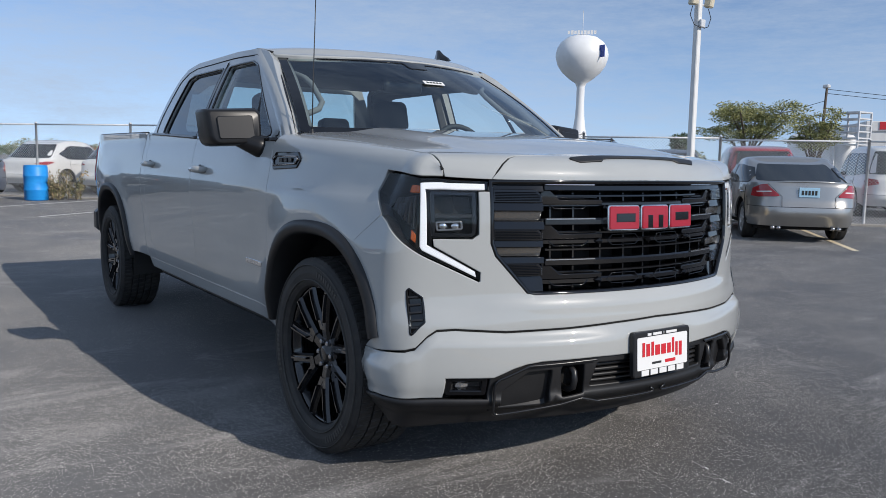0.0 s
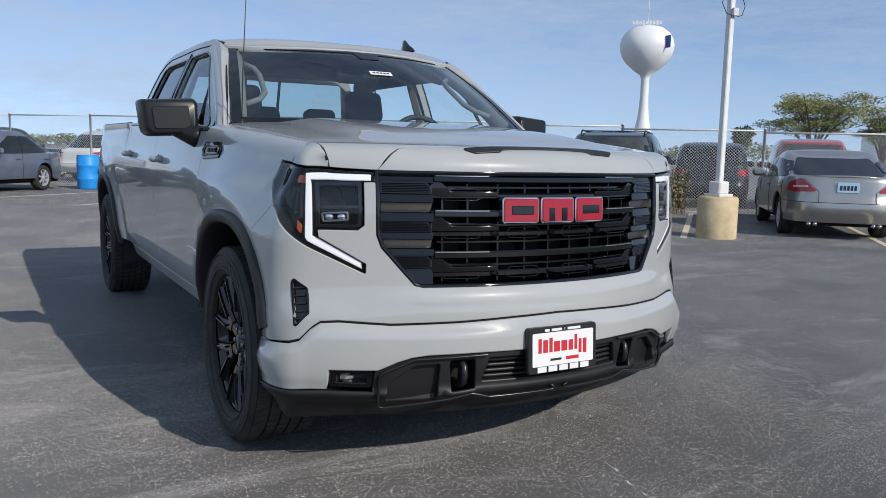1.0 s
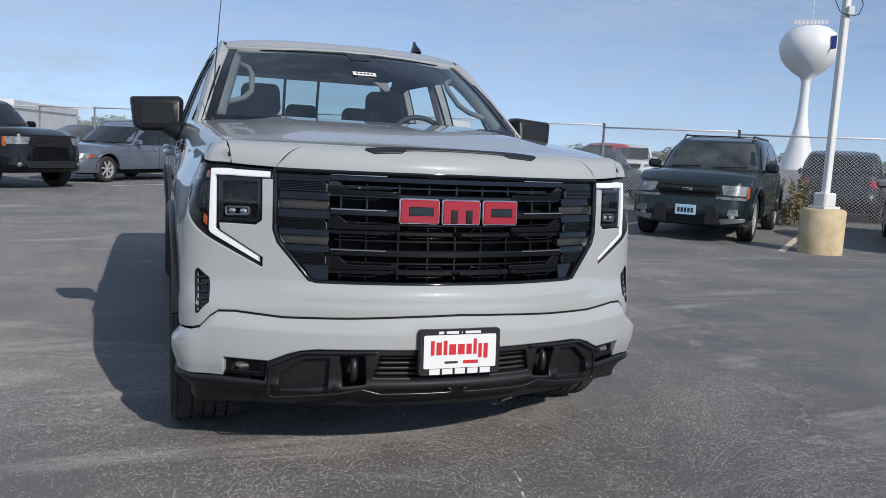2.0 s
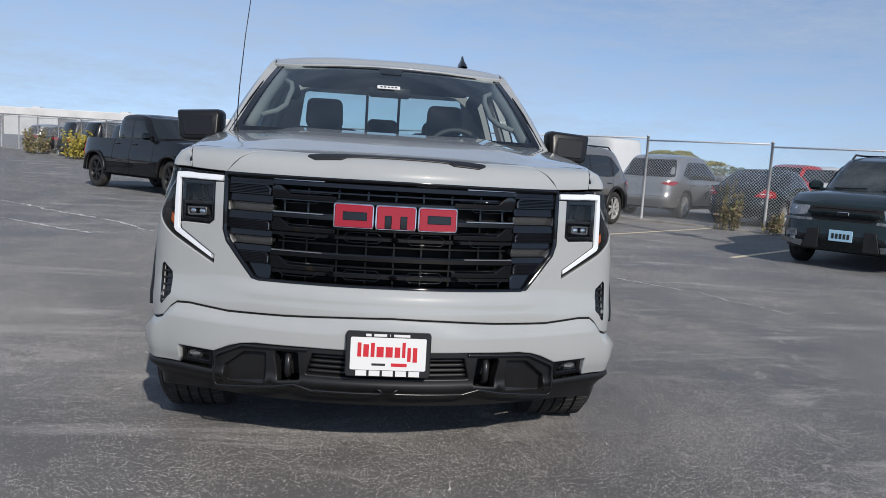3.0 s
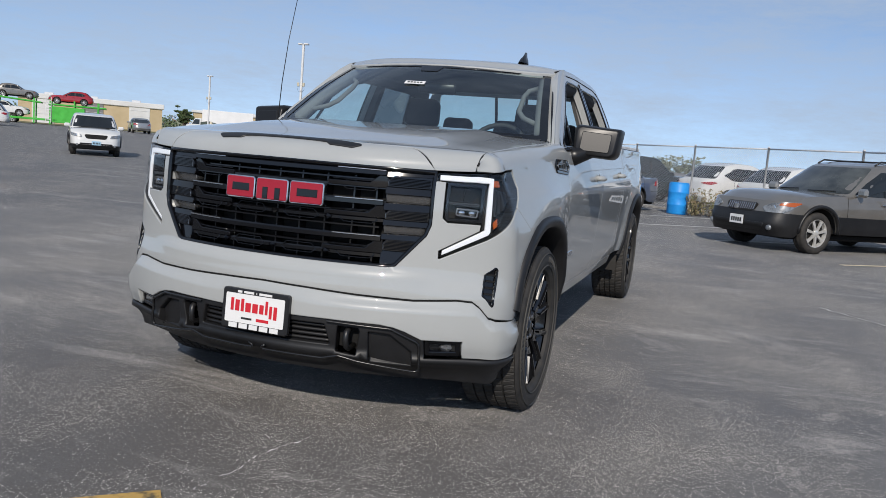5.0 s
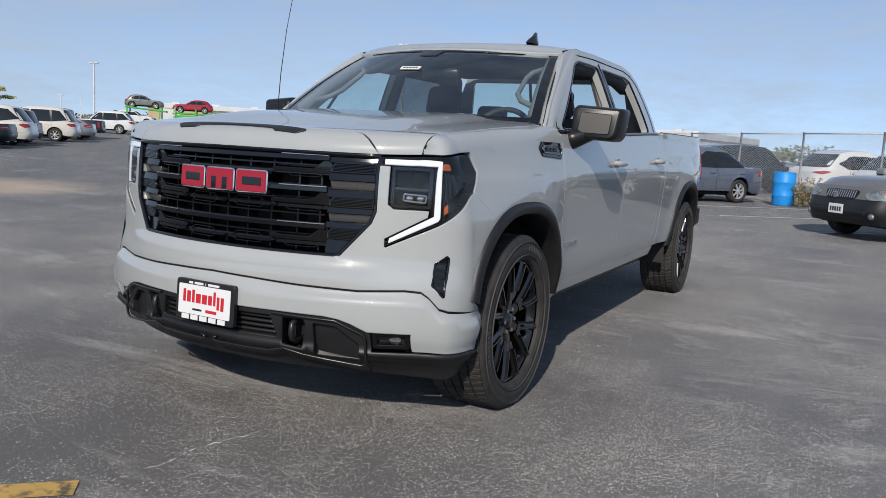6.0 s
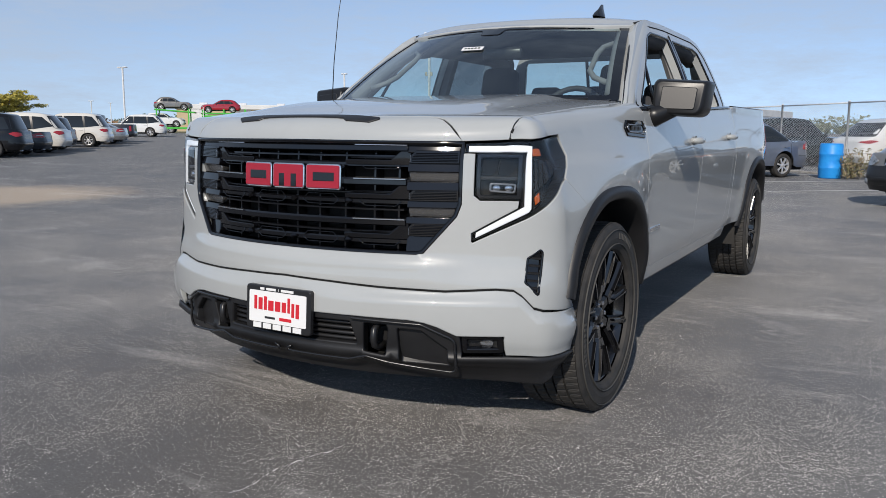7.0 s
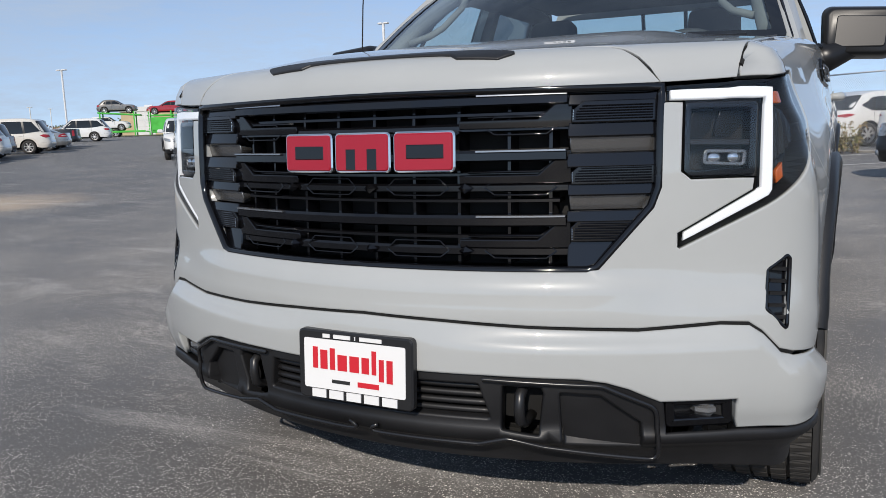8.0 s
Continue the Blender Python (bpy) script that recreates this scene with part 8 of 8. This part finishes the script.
light_pole(7.91, 5.15, 8.0, 0.302, 0.642, 3.72, w=0.047)
light_pole(-23.7, 39.7, 7.0, 0.36, 0.72, 4.5, reach=0.2)
light_pole(-43.1, 56.7, 5.75, 0.30, 0.70, 3.75, reach=0.17)
for x, y, h in ((-56.9, 43.2, 5.8), (-111, 79.5, 4.8), (-141, 106, 5.7)):
    light_pole(x, y, h, 0.36, 0.8)

# water tower
tw = thing("water_tower", "tall white water tower with a bulb tank", "water tower", pose(175.0, 179.5, 0))
prof = [(5.4, 0.0), (3.7, 5.0), (2.6, 9.5), (1.85, 13.0), (1.45, 16.5), (1.27, 20.0), (1.25, 25.4), (1.7, 26.6), (3.7, 28.0), (5.9, 29.9), (7.4, 32.0), (8.1, 34.2), (8.2, 35.6), (7.8, 37.4), (6.7, 39.2), (4.7, 40.7), (2.2, 41.5), (0, 41.7)]
Geo().lathe(prof, 48).make("tank", TOWER_WHITE, tw, "", True)
to = Vector((-0.70, -0.71, 0))
side = Vector((-to.y, to.x, 0))
Geo().box((0, 0, 0), (2.6, 0.2, 3.6), 0, Matrix.Translation(to * 6.2 + side * 5.9 + Vector((0, 0, 35.8))) @ pose(0, 0, 0, 0, 0, 45 + 46)).make("sign", BLUE_SIGN, tw, "blue sign panel")
for k in range(9):
    Geo().box((0, 0, 0), (0.75, 0.2, 1.0 + 0.3 * (k % 2)), 0, Matrix.Translation(to * 3.2 + side * (-4.2 + 1.0 * k) + Vector((0, 0, 41.9))) @ pose(0, 0, 0, 0, 0, -44)).make("top_bar", WHITE_POST, tw)
Geo().tube([(0, 0, 41), (0, 0, 49)], 0.09, 5).make("mast", GALV, tw)

# utility pole and wires
up = thing("utility_pole", "weathered wooden utility pole with wires", "utility pole", pose(71.0, 39.5, 0))
Geo().tube([(0, 0, 0), (0.3, 0.0, 5.0), (0.6, 0, 9.3)], [0.16, 0.14, 0.11], 8).make("post", BARK, up)
Geo().box((0.0, -0.3, 9.1), (0.5, 0.6, 0.35), 0.08).make("lamp", GALV, up)
for a, b in (((0.6, 0, 8.9), (14, -20, 6.6)), ((0.6, 0, 8.5), (14, -20, 6.3)), ((0.5, 0, 7.8), (-8, 10, 4.5))):
    p, q = Vector(a), Vector(b)
    Geo().tube([p.lerp(q, t) - Vector((0, 0, 1.2 * t * (1 - t))) for t in (0, 0.25, 0.5, 0.75, 1)], 0.025, 4).make("wire", SATIN_BLACK, up)


def hall(name, label, a, b, depth, h, wall, roof_h=0.6, doors=0):
    """A long low building from a to b, its front towards the lot."""
    a, b = Vector(a), Vector(b)
    L = (b - a).length
    m = pose(a.x, a.y, lie(*a), 0, 0, math.degrees(math.atan2(b.y - a.y, b.x - a.x)))
    t = thing(name, label, "building", m)
    Geo().box((L / 2, depth / 2, (h - roof_h) / 2), (L, depth, h - roof_h), 0).make("wall", wall, t)
    Geo().box((L / 2, depth / 2, h - roof_h / 2), (L + 0.6, depth + 0.6, roof_h), 0.1).make("roof_edge", WHITE_WALL, t)
    for k in range(doors):
        x = L * (k + 0.5) / doors
        d = Geo().box((x, -0.06, 2.0), (3.4, 0.16, 4.0), 0.02).make("loading_door", GREY_TRIM if k % 2 else WHITE_WALL, t)
        for j in range(4):
            Geo().box((x, -0.16, 0.6 + 0.95 * j), (3.3, 0.04, 0.05), 0).make("door_rib", GALV, d)
    for k in range(max(3, int(L / 14))):
        x = L * (k + 0.5) / max(3, int(L / 14))
        Geo().box((x, depth * 0.4, h + 0.4), (1.6, 1.6, 0.8), 0.1).make("roof_unit", GALV, t)
    return t


hall("white_hall", "long low white warehouse far behind the fence", (-78, 150), (-24, 142), 40, 5.0, WHITE_WALL, 1.4, 8)
hall("tan_hall", "long tan warehouse with a white roof edge", (-110.5, 96.4), (-94, 112), 40, 4.9, TAN_WALL, 0.9, 3)
hall("tan_annex", "lower tan warehouse with a white roof edge", (-92, 118), (-74, 131), 50, 4.6, TAN_WALL, 0.5, 2)
fac = hall("factory", "pale factory with red roof lettering bars", (156, 79), (190, 38), 40, 10.9, WHITE_WALL, 2.0, 4)
for k in range(5):
    Geo().box((3.0 + 2.4 * k, -0.35, 10.0), (1.7, 0.2, 1.5), 0).make("sign_bar", RED_SIGN, fac)
for k in range(3):
    si = thing("silo", "white round silo beside the factory", "silo", pose(149.5 - 3.2 * k, 79.5 + 3.0 * k, 0), "silos")
    Geo().lathe([(2.0, 0), (2.0, 7.0), (1.2, 7.9), (0, 8.1)], 24).make("shell", TOWER_WHITE, si, "", True)
th = thing("stair_tower", "grey framed plant tower above the factory", "tower", pose(146, 76.5, 0))
for ix in (-1, 1):
    for iy in (-1, 1):
        Geo().box((ix * 2.2, iy * 2.2, 6), (0.3, 0.3, 12), 0).make("column", GALV, th)
for k in range(6):
    Geo().box((0, 0, 5.9 + 1.2 * k), (4.6, 4.6, 0.25), 0).make("deck", GALV, th)
xs, ys = [-140 + 4 * i for i in range(20)], [70 + 4 * i for i in range(13)]
tagged(mesh_object("grass_strip", [(x, y - 0.25 * (x + 100), lie(x, y - 0.25 * (x + 100)) + 0.03) for x in xs for y in ys], [(i * 13 + j, i * 13 + 13 + j, i * 13 + 14 + j, i * 13 + 1 + j) for i in range(19) for j in range(12)], GRASS),
       "dry grass strip before the warehouse", "grass", "", "structure")

# enclosed white trailer
tr = thing("cargo_trailer", "white enclosed cargo trailer with a black top edge", "trailer", pose(-26.1, 48.4, lie(-26.1, 48.4), 0, 0, 52))
Geo().box((0, 0, 1.45), (3.9, 2.1, 2.0), 0.04).make("box", PANEL_WHITE, tr)
Geo().box((0, 0, 2.46), (3.94, 2.14, 0.12), 0.02).make("top_edge", SATIN_BLACK, tr)
Geo().box((-1.4, -1.06, 1.15), (0.85, 0.03, 1.35), 0.01).make("side_door", PANEL_WHITE, tr)
Geo().box((1.2, -1.065, 1.75), (0.32, 0.02, 0.32), 0.01).make("badge", INK_BLACK, tr)
Geo().box((0.75, -1.04, 0.74), (1.15, 0.26, 0.10), 0.03).make("mudguard", SATIN_BLACK, tr)
car_wheel(tr, pose(0.75, -1.10, 0.33, 90, 0, 0), 0.33, WHITE_POST)
car_wheel(tr, pose(0.75, 1.10, 0.33, -90, 0, 0), 0.33, WHITE_POST)
Geo().tube([(1.8, 0.5, 0.45), (2.9, 0, 0.45), (1.8, -0.5, 0.45)], 0.05, 6).make("drawbar", SATIN_BLACK, tr)

# box truck and dumpster
bt = thing("box_truck", "white box truck with a white cab", "truck", pose(-62.0, 83.6, lie(-62.0, 83.6), 0, 0, 35))
Geo().box((1.6, 0, 2.25), (6.4, 2.3, 2.5), 0.04).make("cargo_box", PANEL_WHITE, bt)
Geo().prism([(-3.6, 0.6), (-1.7, 0.6), (-1.7, 2.35), (-2.45, 2.35), (-2.95, 1.55), (-3.55, 1.40)], -1.0, 1.0, lambda u, v, d: (u, d, v), 0.05).make("cab", PAINTS["white"], bt)
Geo().prism([(-2.85, 1.58), (-1.9, 1.58), (-1.9, 2.2), (-2.45, 2.2)], -1.02, 1.02, lambda u, v, d: (u, d, v)).make("cab_window", CAR_GLASS, bt)
Geo().box((0.5, 0, 0.75), (8.2, 0.9, 0.25), 0).make("frame", SATIN_BLACK, bt)
for x in (-2.7, 3.0):
    car_wheel(bt, pose(x, -1.05, 0.42, 90, 0, 0), 0.42, WHITE_POST)
    car_wheel(bt, pose(x, 1.05, 0.42, -90, 0, 0), 0.42, WHITE_POST)
dm = thing("dumpster_enclosure", "green steel dumpster beside a bollard", "dumpster", pose(-45.2, 60.5, lie(-45.2, 60.5), 0, 0, 33) @ Matrix.Diagonal((0.56, 0.7, 0.76, 1)))
Geo().prism([(-2.2, 0), (2.2, 0), (2.2, 1.75), (-0.9, 2.3), (-2.2, 2.1)], -1.1, 1.1, lambda u, v, d: (u, d, v), 0.04).make("bin", DUMPSTER, dm)
for k in range(5):
    Geo().box((-1.9 + 0.95 * k, -1.14, 0.9), (0.10, 0.10, 1.7), 0).make("rib", DUMPSTER, dm)
bo = thing("bollard", "yellow steel bollard beside the dumpster", "bollard", pose(-43.0, 57.0, lie(-43.0, 57.0)))
Geo().lathe([(0.13, 0), (0.13, 1.6), (0.08, 1.7), (0, 1.72)], 16).make("tube", LAMP_BEIGE, bo, "", True)

# car carrier with its load
cc = thing("car_carrier", "bright green car-carrier trailer with ramps", "trailer", pose(-66.6, 61.0, lie(-66.6, 61.0), 0, 0, 42))
Geo().box((2.0, 0, 1.15), (3.2, 2.4, 1.7), 0.05).make("engine_box", GREEN_STEEL, cc)
Geo().box((-3.5, 0, 0.55), (9.0, 2.4, 0.22), 0.03).make("lower_deck", GREEN_STEEL, cc)
Geo().box((0, 0, 0), (4.3, 2.3, 0.16), 0.03, pose(-2.7, 0, 2.44, 0, 4, 0)).make("upper_ramp", GREEN_STEEL, cc)
Geo().box((0, 0, 0), (5.6, 2.3, 0.16), 0.03, pose(2.9, 0, 2.20, 0, 0, 0)).make("upper_ramp", GREEN_STEEL, cc)
for x in (-4.6, -1.2, 0.3, 2.6, 4.9):
    for y in (-1.15, 1.15):
        Geo().box((x, y, 1.4), (0.14, 0.12, 2.6), 0).make("upright", GREEN_STEEL, cc)
for k in range(7):
    Geo().box((0.15, -1.28, 0.6 + 0.33 * k), (0.5, 0.06, 0.06), 0).make("ladder_rung", WHITE_POST, cc)
for x in (-0.1, 0.4):
    Geo().box((x, -1.28, 1.6), (0.06, 0.06, 2.6), 0).make("ladder_rail", WHITE_POST, cc)
for x in (-4.2, -3.2):
    car_wheel(cc, pose(x, -1.12, 0.42, 90, 0, 0), 0.42, ALLOY)
    car_wheel(cc, pose(x, 1.12, 0.42, -90, 0, 0), 0.42, ALLOY)
hd = Vector((math.cos(radians(42)), math.sin(radians(42))))
car("carried_suv", "grey SUV standing on the carrier's upper ramp", "car", Vector((-66.6, 61.0)) + hd * -1.7, hd, "grey", wide=1.75, z=2.50, **suv_shape(4.1, 1.48, 2.45, 0.82, 0.94, 0.36, 0.80, 0.82, 0.55, 0.12))
car("carried_suv", "red SUV standing on the carrier's upper ramp", "car", Vector((-66.6, 61.0)) + hd * 0.9, -hd, "red", wide=1.80, z=2.28, **suv_shape(4.4, 1.48, 2.6, 0.86, 0.94, 0.38, 0.80, 0.85, 0.55, 0.12))
car("carried_suv", "white SUV standing on the carrier's lower deck", "car", Vector((-66.6, 61.0)) + hd * -2.6, hd, "white", wide=1.80, z=0.66, **suv_shape(4.4, 1.55, 2.65))
